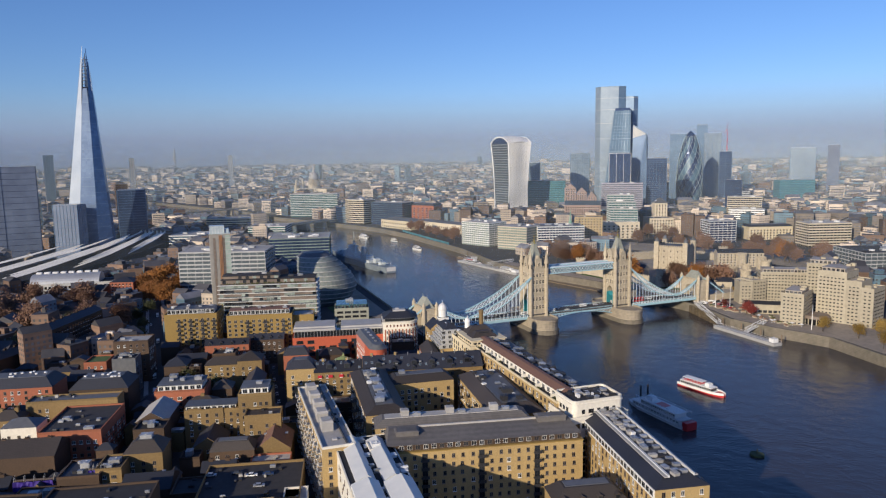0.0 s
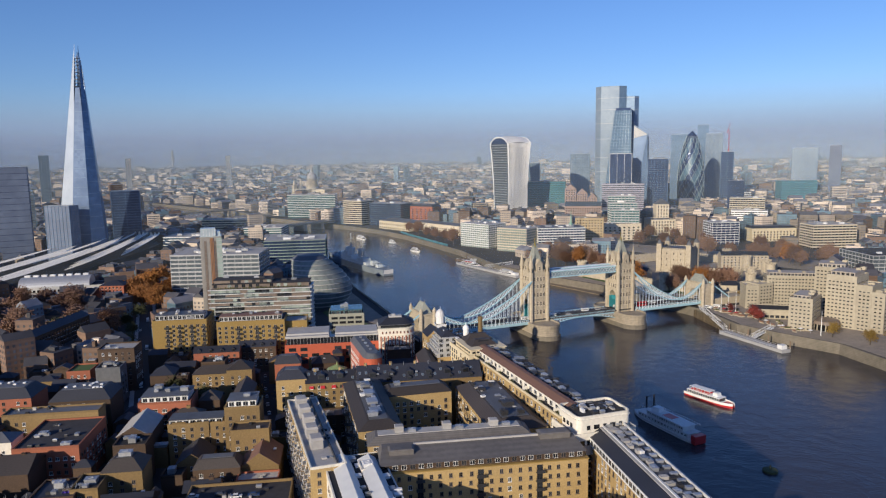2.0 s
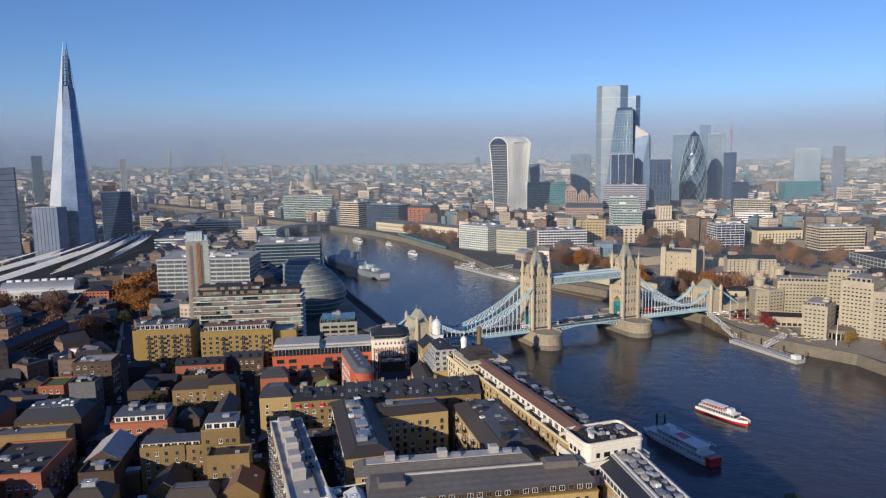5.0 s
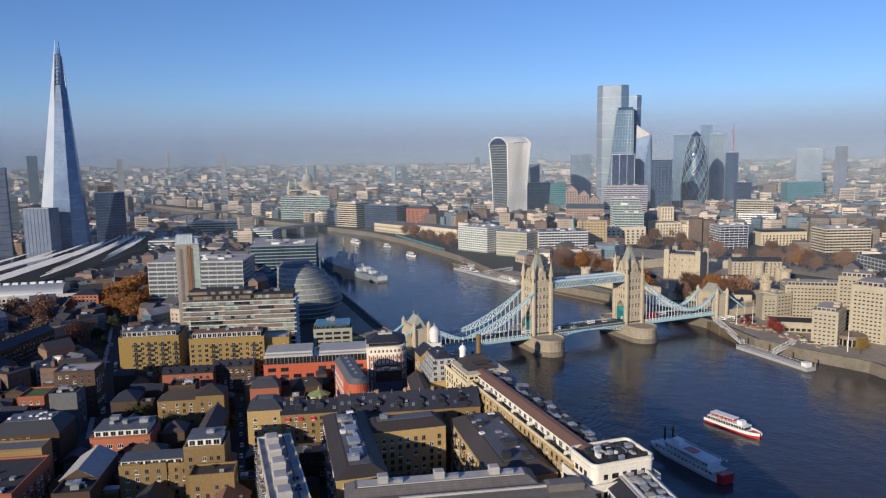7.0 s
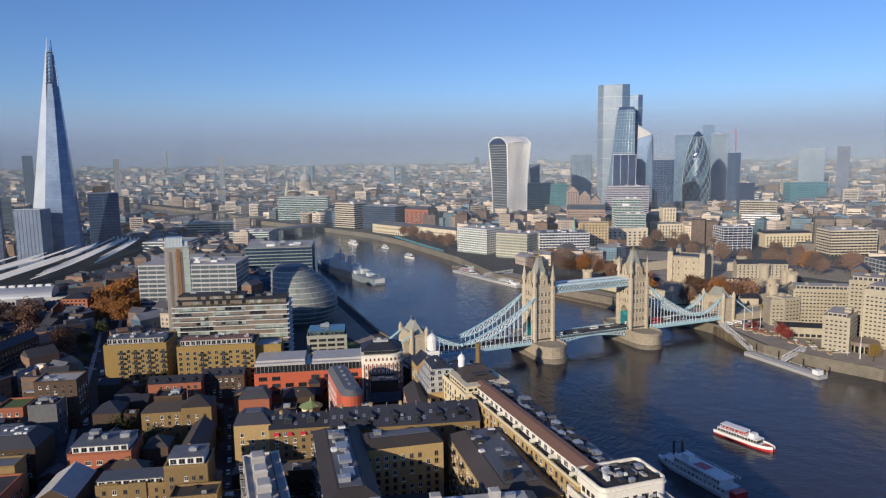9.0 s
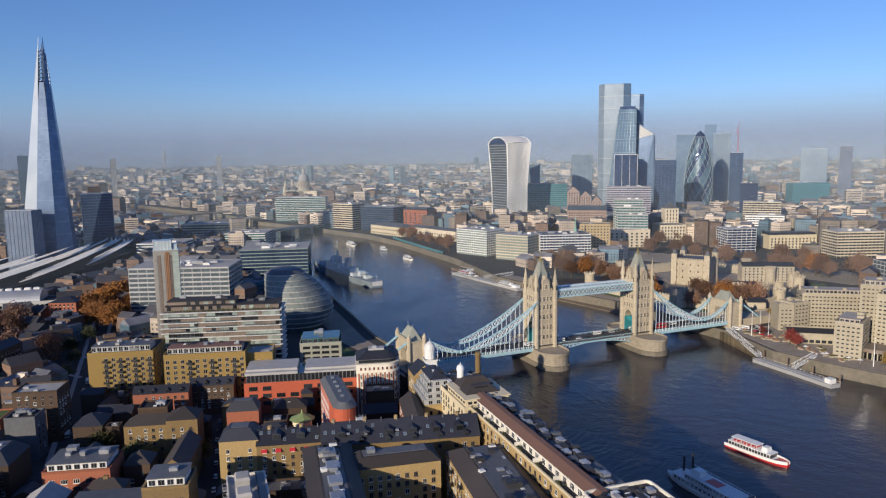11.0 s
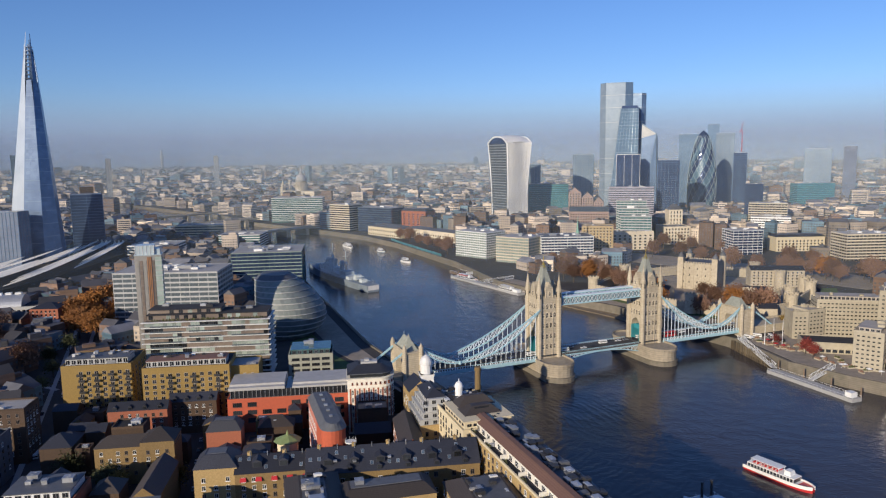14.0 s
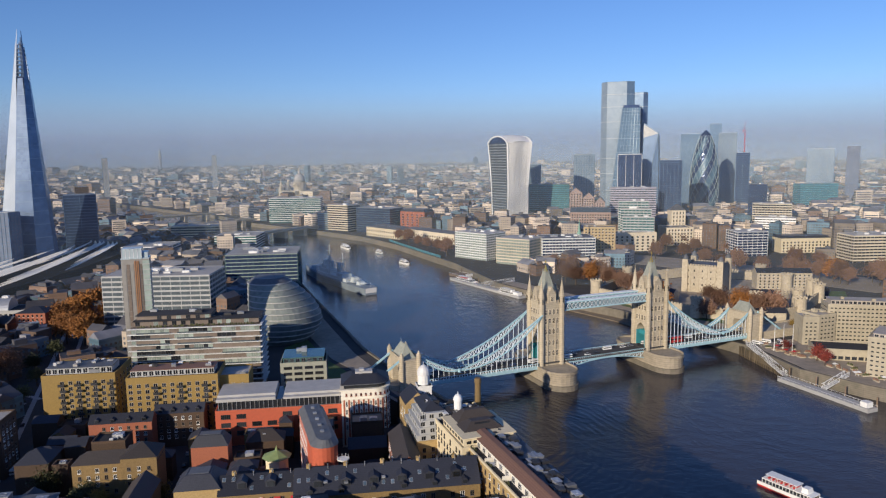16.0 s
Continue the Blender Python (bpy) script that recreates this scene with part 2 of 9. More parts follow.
def panelled(name, a, b, cell=(4.0, 4.0, 3.8), rough=0.25, metal=0.2, big=0.012, rand=0.06, part_of=0.55):
    """Glazing whose panes differ: each cell takes its own tone between two colours, over broad streaks."""
    m = surface(name, a, b, rough=rough, metal=metal, big=big, fine=0.06, bump=0.0, rand=rand)
    n, l = m.node_tree.nodes, m.node_tree.links
    p = n["Principled BSDF"]
    old = p.inputs["Base Color"].links[0].from_socket
    geo, sn, wn2, mx, mp = n.new("ShaderNodeNewGeometry"), n.new("ShaderNodeVectorMath"), n.new("ShaderNodeTexWhiteNoise"), n.new("ShaderNodeMix"), n.new("ShaderNodeMath")
    sn.operation = "SNAP"
    sn.inputs[1].default_value = cell
    l.new(geo.outputs["Position"], sn.inputs[0])
    l.new(sn.outputs[0], wn2.inputs["Vector"])
    mp.operation = "POWER"
    mp.inputs[1].default_value = 2.0
    l.new(wn2.outputs["Value"], mp.inputs[0])
    sc = n.new("ShaderNodeMath")
    sc.operation = "MULTIPLY"
    sc.inputs[1].default_value = part_of
    l.new(mp.outputs[0], sc.inputs[0])
    mx.data_type = "RGBA"
    l.new(sc.outputs[0], mx.inputs["Factor"])
    l.new(old, mx.inputs["A"])
    mx.inputs["B"].default_value = (*b, 1)
    l.new(mx.outputs["Result"], p.inputs["Base Color"])
    return m


M["teal_bright"] = panelled("teal_bright", (0.12, 0.46, 0.54), (0.05, 0.25, 0.34), (9, 9, 8), rough=0.3)
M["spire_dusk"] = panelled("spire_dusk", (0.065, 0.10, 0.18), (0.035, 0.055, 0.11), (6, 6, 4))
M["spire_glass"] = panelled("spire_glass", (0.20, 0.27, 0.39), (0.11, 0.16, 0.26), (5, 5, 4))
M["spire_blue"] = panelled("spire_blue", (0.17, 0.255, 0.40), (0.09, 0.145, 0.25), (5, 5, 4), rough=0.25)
# distance haze is mixed into the next three skyline glass colours
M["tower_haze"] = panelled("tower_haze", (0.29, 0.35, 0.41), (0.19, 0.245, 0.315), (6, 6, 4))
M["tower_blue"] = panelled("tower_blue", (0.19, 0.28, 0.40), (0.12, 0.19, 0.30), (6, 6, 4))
M["tower_teal"] = panelled("tower_teal", (0.13, 0.215, 0.30), (0.07, 0.125, 0.20), (5, 5, 4))
# shade and blue haze are painted into this far-tower colour
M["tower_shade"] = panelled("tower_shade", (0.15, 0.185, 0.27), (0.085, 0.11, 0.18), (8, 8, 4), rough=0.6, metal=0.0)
M["lattice_glass"] = panelled("lattice_glass", (0.10, 0.185, 0.25), (0.045, 0.09, 0.15), (4, 4, 4), rough=0.35, metal=0.1)
M["hall_glass"] = panelled("hall_glass", (0.22, 0.25, 0.235), (0.07, 0.09, 0.11), (2.5, 2.5, 2.2), rough=0.6, metal=0.0)
M["glass_slate"] = panelled("glass_slate", (0.14, 0.17, 0.19), (0.09, 0.11, 0.13), (3, 3, 4))
M["roof_warm"] = surface("roof_warm", (0.165, 0.152, 0.142), (0.11, 0.102, 0.097), rough=0.65, fine=0.5, rand=0.08, courses=0.3)
M["roof_stone"] = surface("roof_stone", (0.36, 0.375, 0.32), (0.25, 0.26, 0.225), rough=0.7, fine=0.6, rand=0.08, courses=0.3)
M["pier_stone"] = surface("pier_stone", (0.40, 0.345, 0.26), (0.25, 0.215, 0.165), fine=0.4, rand=0.05, courses=0.7)
M["timber_pile"] = surface("timber_pile", (0.13, 0.10, 0.06), (0.07, 0.055, 0.035), rough=0.9, rand=0.3)
M["upright_orange"] = surface("upright_orange", (0.42, 0.22, 0.10), (0.32, 0.17, 0.08), rough=0.6, fine=0.3, rand=0.1)
M["pane_crown"] = surface("pane_crown", (0.48, 0.55, 0.58), (0.36, 0.43, 0.47), rough=0.25, fine=0.3, bump=0.0, rand=0.05)
M["band_violet"] = surface("band_violet", (0.42, 0.38, 0.46), (0.32, 0.29, 0.36), rough=0.5, fine=0.2, rand=0.05)
M["stone_pink"] = surface("stone_pink", (0.36, 0.265, 0.225), (0.26, 0.19, 0.165), fine=0.4, rand=0.1)
M["render_ochre"] = surface("render_ochre", (0.45, 0.345, 0.19), (0.35, 0.27, 0.15), fine=0.4, rand=0.06)
M["copper_pale"] = surface("copper_pale", (0.25, 0.42, 0.33), (0.18, 0.32, 0.25), rough=0.6, rand=0.05)
M["panel_brown"] = surface("panel_brown", (0.20, 0.16, 0.13), (0.14, 0.11, 0.09), rough=0.6, fine=0.3, rand=0.15)
M["pane_green"] = surface("pane_green", (0.34, 0.40, 0.36), (0.20, 0.25, 0.23), rough=0.2, fine=0.3, bump=0.0, rand=0.35)

# ---- mesh tools ----
def thing(name, label, category, at=(0, 0, 0), turn=0.0, group="", kind=""):
    ob = new(name)
    ob.matrix_basis = pose(*at, 0, 0, turn)
    return tagged(ob, label, category, group, kind)


def to_mesh(name, bm, *mats):
    me = bpy.data.meshes.new(name)
    bm.to_mesh(me)
    bm.free()
    for m in mats:
        me.materials.append(M[m])
    return me


def part(name, bm, mats, parent, label="", at=None, smooth=False):
    """One mesh object under a thing or part; bm may be a finished mesh that is shared."""
    me = bm if isinstance(bm, bpy.types.Mesh) else to_mesh(name, bm, *([mats] if isinstance(mats, str) else mats))
    if smooth:
        for f in me.polygons:
            f.use_smooth = True
    ob = new(name, me)
    ob.parent = parent
    if at is not None:
        ob.matrix_basis = at
    return tagged(ob, label)


def box(bm, x0, x1, y0, y1, z0, z1, mi=0, taper=0.0):
    c = [(x0, y0, z0), (x1, y0, z0), (x1, y1, z0), (x0, y1, z0),
         (x0 + taper, y0 + taper, z1), (x1 - taper, y0 + taper, z1), (x1 - taper, y1 - taper, z1), (x0 + taper, y1 - taper, z1)]
    v = [bm.verts.new(p) for p in c]
    for q in ((3, 2, 1, 0), (4, 5, 6, 7), (0, 1, 5, 4), (1, 2, 6, 5), (2, 3, 7, 6), (3, 0, 4, 7)):
        bm.faces.new([v[i] for i in q]).material_index = mi
    return v


def prism(bm, pts, z0, z1, mi=0, top=None, cap=True):
    """Upright prism over a counter-clockwise outline; top: another outline for the upper end."""
    a = [bm.verts.new((p[0], p[1], z0)) for p in pts]
    b = [bm.verts.new((p[0], p[1], z1)) for p in (top or pts)]
    k = len(pts)
    for i in range(k):
        bm.faces.new((a[i], a[(i + 1) % k], b[(i + 1) % k], b[i])).material_index = mi
    if cap:
        bm.faces.new(b).material_index = mi
        bm.faces.new(a[::-1]).material_index = mi


def ring(r, n, cx=0.0, cy=0.0, ph=0.0, ry=None):
    return [(cx + r * math.cos(ph + 2 * math.pi * i / n), cy + (ry or r) * math.sin(ph + 2 * math.pi * i / n)) for i in range(n)]


def lathe(bm, prof, n=16, cx=0.0, cy=0.0, mi=0):
    """Turned body: prof is (radius, z) from the bottom up."""
    rows = []
    for r, z in prof:
        rows.append([bm.verts.new((cx + r * math.cos(2 * math.pi * i / n), cy + r * math.sin(2 * math.pi * i / n), z)) for i in range(n)])
    for a, b in zip(rows, rows[1:]):
        for i in range(n):
            bm.faces.new((a[i], a[(i + 1) % n], b[(i + 1) % n], b[i])).material_index = mi
    bm.faces.new(rows[-1]).material_index = mi
    bm.faces.new(rows[0][::-1]).material_index = mi


def beam(bm, p, q, w, h=None, mi=0):
    """A straight square bar from p to q."""
    p, q = Vector(p), Vector(q)
    d = (q - p).normalized()
    s = d.cross(Vector((0, 0, 1)))
    s = Vector((1, 0, 0)) if s.length < 1e-4 else s.normalized()
    u = s.cross(d).normalized()
    s, u = s * w / 2, u * (h or w) / 2
    a = [bm.verts.new(p + i * s + j * u) for i, j in ((-1, -1), (1, -1), (1, 1), (-1, 1))]
    b = [bm.verts.new(q + i * s + j * u) for i, j in ((-1, -1), (1, -1), (1, 1), (-1, 1))]
    for i in range(4):
        bm.faces.new((a[i], a[(i + 1) % 4], b[(i + 1) % 4], b[i])).material_index = mi
    bm.faces.new(a[::-1]).material_index = mi
    bm.faces.new(b).material_index = mi


KEPT = {}
RECTS = []     # the same as turned rectangles
TAKEN = []     # (x, y, r): ground that placed buildings cover


def claim(A, L, D, turn):
    """Note the ground under a building as a row of circles."""
    RECTS.append((A[0], A[1], L, D, math.cos(radians(turn)), math.sin(radians(turn))))
    k, r = max(1, int(round(max(L, D) / max(8.0, min(L, D))))), min(L, D) / 2 * 1.15
    c, s = math.cos(radians(turn)), math.sin(radians(turn))
    for i in range(k):
        t = (i + 0.5) / k
        x, y = (L * t, D / 2) if L >= D else (L / 2, D * t)
        TAKEN.append((A[0] + x * c - y * s, A[1] + x * s + y * c, r))



def window_mesh(w, h, frame_mat="white_paint", sill=True, bars=1):
    """Pane set behind a frame with glazing bars and a sill; the wall is the plane y = 0, outside is -y; centre at the origin."""
    key = (round(w, 2), round(h, 2), frame_mat, sill, bars)
    if key not in KEPT:
        bm = bmesh.new()
        f = 0.09
        box(bm, -w / 2 + f, w / 2 - f, -0.03, 0.05, -h / 2 + f, h / 2 - f, 1)
        for x0, x1, z0, z1 in ((-w / 2, w / 2, h / 2 - f, h / 2), (-w / 2, w / 2, -h / 2, -h / 2 + f), (-w / 2, -w / 2 + f, -h / 2 + f, h / 2 - f), (w / 2 - f, w / 2, -h / 2 + f, h / 2 - f)):
            box(bm, x0, x1, -0.09, 0.05, z0, z1, 0)
        for i in range(bars):
            x = -w / 2 + w * (i + 1) / (bars + 1)
            box(bm, x - 0.05, x + 0.05, -0.07, 0.02, -h / 2 + f, h / 2 - f, 0)
        if sill:
            box(bm, -w / 2 - 0.15, w / 2 + 0.15, -0.25, 0.05, -h / 2 - 0.18, -h / 2 - 0.004, 0)
        KEPT[key] = to_mesh("window", bm, frame_mat, "glass_dark")
    return KEPT[key]


def unit_mesh(kind):
    """Roof plant of one metre: a louvred box with fan, or a plain hatch."""
    if kind not in KEPT:
        bm = bmesh.new()
        if kind == "plant":
            box(bm, -0.5, 0.5, -0.5, 0.5, 0, 0.86)
            box(bm, -0.54, 0.54, -0.54, 0.54, 0.86, 0.93)
            for i in range(4):
                box(bm, -0.515, 0.515, -0.515, 0.515, 0.12 + i * 0.18, 0.17 + i * 0.18)
            lathe(bm, [(0.26, 0.93), (0.26, 1.0), (0.2, 1.0), (0.18, 0.95)], 8)
        elif kind == "hatch":
            box(bm, -0.5, 0.5, -0.5, 0.5, 0, 0.8)
            box(bm, -0.55, 0.55, -0.55, 0.55, 0.8, 1.0, taper=0.1)
        elif kind == "chimney":
            box(bm, -0.5, 0.5, -0.3, 0.3, 0, 0.85)
            box(bm, -0.56, 0.56, -0.36, 0.36, 0.78, 0.86)
            for x in (-0.32, 0, 0.32):
                lathe(bm, [(0.10, 0.86), (0.08, 1.08), (0.05, 1.08)], 6, x)
        else:  # dormer, facing -y
            box(bm, -0.5, 0.5, 0, 1.0, 0, 0.7)
            box(bm, -0.38, 0.38, -0.03, 0.02, 0.1, 0.62, 1)
            prism(bm, [(-0.58, -0.1), (0.58, -0.1), (0.58, 1.1), (-0.58, 1.1)], 0.7, 1.0, 0, [(-0.02, -0.1), (0.02, -0.1), (0.02, 1.1), (-0.02, 1.1)])
        KEPT[kind] = {}
        KEPT[kind][""] = bm
    return KEPT[kind]


def roof_unit(kind, mats, parent, x, y, z, sx, sy, sz, turn=0.0, name=None):
    bank, key = unit_mesh(kind), str(mats)
    if key not in bank:
        bank[key] = to_mesh(kind, bank[""].copy(), *([mats] if isinstance(mats, str) else mats))
    return part(name or {"plant": "roof_plant", "hatch": "roof_hatch"}.get(kind, kind), bank[key], None, parent, at=pose(x, y, z, 0, 0, turn) @ Matrix.Diagonal((sx, sy, sz, 1)))


RND = random.Random(7)


def far_facade(parent, L, D, H, faces, fl, bay, win, lo, rows, edge, frame_mat):
    """Windows too far off to tell apart singly: one row of set-in panes a storey."""
    for face in faces:
        length = L if face in "FB" else D
        cols = max(1, int((length - 2 * edge) / bay))
        bm = bmesh.new()
        for c in range(cols):
            s = edge + (length - 2 * edge) * (c + 0.5) / cols - length / 2
            box(bm, s - win[0] / 2, s + win[0] / 2, -0.05, 0.05, -win[1] / 2, win[1] / 2, 1)
            box(bm, s - win[0] / 2 - 0.1, s + win[0] / 2 + 0.1, -0.16, 0.05, -win[1] / 2 - 0.2, -win[1] / 2 - 0.004, 0)
        me = to_mesh("window_row", bm, frame_mat, "glass_dark")
        for r in range(rows):
            z = r * fl + lo + win[1] / 2
            at = {"F": pose(L / 2, 0, z), "B": pose(L / 2, D, z, 0, 0, 180), "L": pose(0, D / 2, z, 0, 0, -90), "R": pose(L, D / 2, z, 0, 0, 90)}[face]
            part("window_row", me, None, parent, at=at)


def facade(parent, L, D, H, faces, fl, bay, win, frame_mat="white_paint", lo=1.2, skip=0.0, bars=1, z0=0.0, edge=1.2):
    """Rows of windows on the named faces (F -y, B +y, L -x, R +x) of a body L x D x H."""
    me = window_mesh(win[0], win[1], frame_mat, bars=bars)
    rows = max(1, int((H - z0 - 0.6) / fl))
    if (parent.location.x - 290) ** 2 + (parent.location.y + 470) ** 2 > 470 ** 2:
        return far_facade(parent, L, D, H, faces, fl, bay, win, lo, rows, edge, frame_mat)
    plain = window_mesh(win[0], win[1], "panel_brown" if frame_mat == "white_paint" else frame_mat, bars=bars)
    for face in faces:
        length = L if face in "FB" else D
        cols = max(1, int((length - 2 * edge) / bay))
        for c in range(cols):
            s = edge + (length - 2 * edge) * (c + 0.5) / cols
            for r in range(1 if rows > 3 else 0, rows):
                if skip and RND.random() < skip:
                    continue
                z = z0 + r * fl + lo + win[1] / 2
                at = {"F": pose(s, 0, z), "B": pose(s, D, z, 0, 0, 180), "L": pose(0, s, z, 0, 0, -90), "R": pose(L, s, z, 0, 0, 90)}[face]
                part("window", me if RND.random() < 0.45 else plain, None, parent, at=at)


def roof_gable(bm, L, D, z, h, along="x", over=0.35):
    x0, x1, y0, y1 = -over, L + over, -over, D + over
    if along == "x":
        m = D / 2
        v = [bm.verts.new(p) for p in ((x0, y0, z), (x1, y0, z), (x1, y1, z), (x0, y1, z), (x0, m, z + h), (x1, m, z + h))]
        fs = ((0, 1, 5, 4), (2, 3, 4, 5), (1, 2, 5), (3, 0, 4), (3, 2, 1, 0))
    else:
        m = L / 2
        v = [bm.verts.new(p) for p in ((x0, y0, z), (x1, y0, z), (x1, y1, z), (x0, y1, z), (m, y0, z + h), (m, y1, z + h))]
        fs = ((1, 2, 5, 4), (3, 0, 4, 5), (0, 1, 4), (2, 3, 5), (3, 2, 1, 0))
    for f in fs:
        bm.faces.new([v[i] for i in f])


def roof_hip(bm, L, D, z, h, over=0.35):
    x0, x1, y0, y1 = -over, L + over, -over, D + over
    k = min(L, D) / 2
    a, b = ((k, D / 2), (L - k, D / 2)) if L >= D else ((L / 2, k), (L / 2, D - k))
    v = [bm.verts.new(p) for p in ((x0, y0, z), (x1, y0, z), (x1, y1, z), (x0, y1, z), (*a, z + h), (*b, z + h))]
    fs = ((0, 1, 5, 4), (2, 3, 4, 5), (1, 2, 5), (3, 0, 4), (3, 2, 1, 0)) if L >= D else ((0, 1, 4), (1, 2, 5, 4), (2, 3, 5), (3, 0, 4, 5), (3, 2, 1, 0))
    for f in fs:
        bm.faces.new([v[i] for i in f])


def frame_of(A, B):
    dx, dy = B[0] - A[0], B[1] - A[1]
    return math.hypot(dx, dy), math.degrees(math.atan2(dy, dx))


def block(name, label, A, B, D, top, wall="brick_yellow", roof="flat", roof_mat="felt", faces="FL", fl=3.1, bay=3.3, win=(1.4, 1.75), z0=5.0, rise=4.0,
          category="building", frame_mat="white_paint", plants=0, plant_mat="metal_grey", skip=0.05, parapet=0.9, coping=None, inset=3.0, group="", bars=1, dormers=0, lo=1.2, chimneys=0, hatches=0, attic=0.0, attic_mat="white_paint", setback=1.6):
    """A building whose front runs from A to B (left to right as seen from outside), D deep behind it, with its eaves at the height top."""
    L, turn = frame_of(A, B)
    H = top - z0
    claim(A, L, D, turn)
    th = thing(name, label, category, (A[0], A[1], z0), turn, group)
    bm = bmesh.new()
    box(bm, 0, L, 0, D, -1.0, H)
    part("wall", bm, wall, th)
    rz = H
    bm = bmesh.new()
    if roof == "flat":
        box(bm, 0.3, L - 0.3, 0.3, D - 0.3, H + 0.004, H + 0.25)
        part("roof", bm, roof_mat, th)
        bm = bmesh.new()
        loops = []                     # wall and coping as one closed frame round the roof
        for e, z in ((0, H + 0.002), (0, H + parapet), (-0.1, H + parapet), (-0.1, H + parapet + 0.15), (0.45, H + parapet + 0.15), (0.45, H + parapet), (0.35, H + parapet), (0.35, H + 0.002)):
            loops.append([bm.verts.new(p) for p in ((e, e, z), (L - e, e, z), (L - e, D - e, z), (e, D - e, z))])
        for a, b in zip(loops, loops[1:] + loops[:1]):
            for i in range(4):
                bm.faces.new((a[i], a[(i + 1) % 4], b[(i + 1) % 4], b[i]))
        part("parapet", bm, coping or wall, th)
        rz = H + 0.25
    elif roof in ("gable", "gable_y", "hip"):
        if roof == "hip":
            roof_hip(bm, L, D, H + 0.003, rise)
        else:
            roof_gable(bm, L, D, H + 0.003, rise, "x" if roof == "gable" else "y", 0.3)
        part("roof", bm, roof_mat, th)
        if roof != "hip":
            bm = bmesh.new()
            if roof == "gable":
                for x in (-0.32, L + 0.02):
                    v = [bm.verts.new(p) for p in ((x, 0, H), (x, D, H), (x, D / 2, H + rise), (x + 0.3, 0, H), (x + 0.3, D, H), (x + 0.3, D / 2, H + rise))]
                    for f in ((0, 2, 1), (3, 4, 5), (0, 3, 5, 2), (1, 2, 5, 4), (0, 1, 4, 3)):
                        bm.faces.new([v[i] for i in f])
            else:
                for y in (-0.32, D + 0.02):
                    v = [bm.verts.new(p) for p in ((0, y, H), (L, y, H), (L / 2, y, H + rise), (0, y + 0.3, H), (L, y + 0.3, H), (L / 2, y + 0.3, H + rise))]
                    for f in ((0, 1, 2), (4, 3, 5), (0, 2, 5, 3), (1, 4, 5, 2), (0, 3, 4, 1)):
                        bm.faces.new([v[i] for i in f])
            part("gable_wall", bm, wall, th)
        rz = H + rise * 0.5
    else:  # mansard: steep sides and a flat top
        o = [(-0.3, -0.3), (L + 0.3, -0.3), (L + 0.3, D + 0.3), (-0.3, D + 0.3)]
        i = [(inset, inset), (L - inset, inset), (L - inset, D - inset), (inset, D - inset)]
        prism(bm, o, H + 0.003, H + rise, 0, i)
        part("roof", bm, roof_mat, th)
        if L > 2 * inset + 3 and D > 2 * inset + 3:
            bm = bmesh.new()
            box(bm, inset + 0.8, L - inset - 0.8, inset + 0.8, D - inset - 0.8, H + rise + 0.004, H + rise + 0.2)
            part("roof_deck", bm, "lead", th)
        rz = H + rise + 0.2
    if faces:
        facade(th, L, D, H, faces, fl, bay, win, frame_mat, skip=skip, bars=bars, lo=lo)
    if attic:                          # set-back top storey with a row of glazing
        bm = bmesh.new()
        box(bm, setback, L - setback, setback, D - setback, rz, rz + attic)
        up = part("top_storey", bm, attic_mat, th, "set-back top storey")
        bm = bmesh.new()
        box(bm, setback - 0.5, L - setback + 0.5, setback - 0.5, D - setback + 0.5, rz + attic + 0.002, rz + attic + 0.35)
        part("top_roof", bm, "lead" if attic_mat == "white_paint" else attic_mat, th)
        k = max(1, int((L - 2 * setback) / 2.9))
        for i in range(k):
            part("window", window_mesh(2.2, attic * 0.66, "metal_grey", sill=False), None, up, at=pose(setback + (L - 2 * setback) * (i + 0.5) / k, setback, rz + attic * 0.52))
        rz += attic + 0.35
    for i in range(dormers):
        x = L * (i + 0.5) / dormers
        roof_unit("dormer", (roof_mat, "glass_dark"), th, x, 0.4, H + 0.3, 1.9, 2.6, 2.2)
    m = inset + 1.5 if roof == "mansard" else 1.5
    for i in range(plants):
        s = RND.uniform(1.5, 3.6)
        roof_unit("plant", plant_mat, th, RND.uniform(m + 1, max(m + 1.1, L - m - 1)), RND.uniform(m + 1, max(m + 1.1, D - m - 1)), rz, s * RND.uniform(0.8, 1.6), s, s * RND.uniform(0.5, 0.8))
    if roof == "flat" and not attic and D > 7.5 and (A[0] - 290) ** 2 + (A[1] + 470) ** 2 < 400 ** 2:
        for i in range(int(L * D / 100) + 1):
            roof_unit(RND.choice(("hatch", "plant")), RND.choice(("metal_grey", "metal_dark", "felt", "roof_pale")), th, RND.uniform(1.4, L - 1.4), RND.uniform(1.4, D - 1.4), rz, RND.uniform(0.6, 2.2), RND.uniform(0.6, 1.8), RND.uniform(0.4, 1.3))
    for i in range(hatches):
        roof_unit("hatch", plant_mat, th, RND.uniform(m, max(m + .1, L - m)), RND.uniform(m, max(m + .1, D - m)), rz, 1.3, 1.3, 0.6)
    for i in range(chimneys):
        roof_unit("chimney", wall, th, L * (i + 0.5) / chimneys, D * 0.5, H + (rise * 0.6 if roof != "flat" else 0.2), 1.8, 1.8, 2.6)
    return th


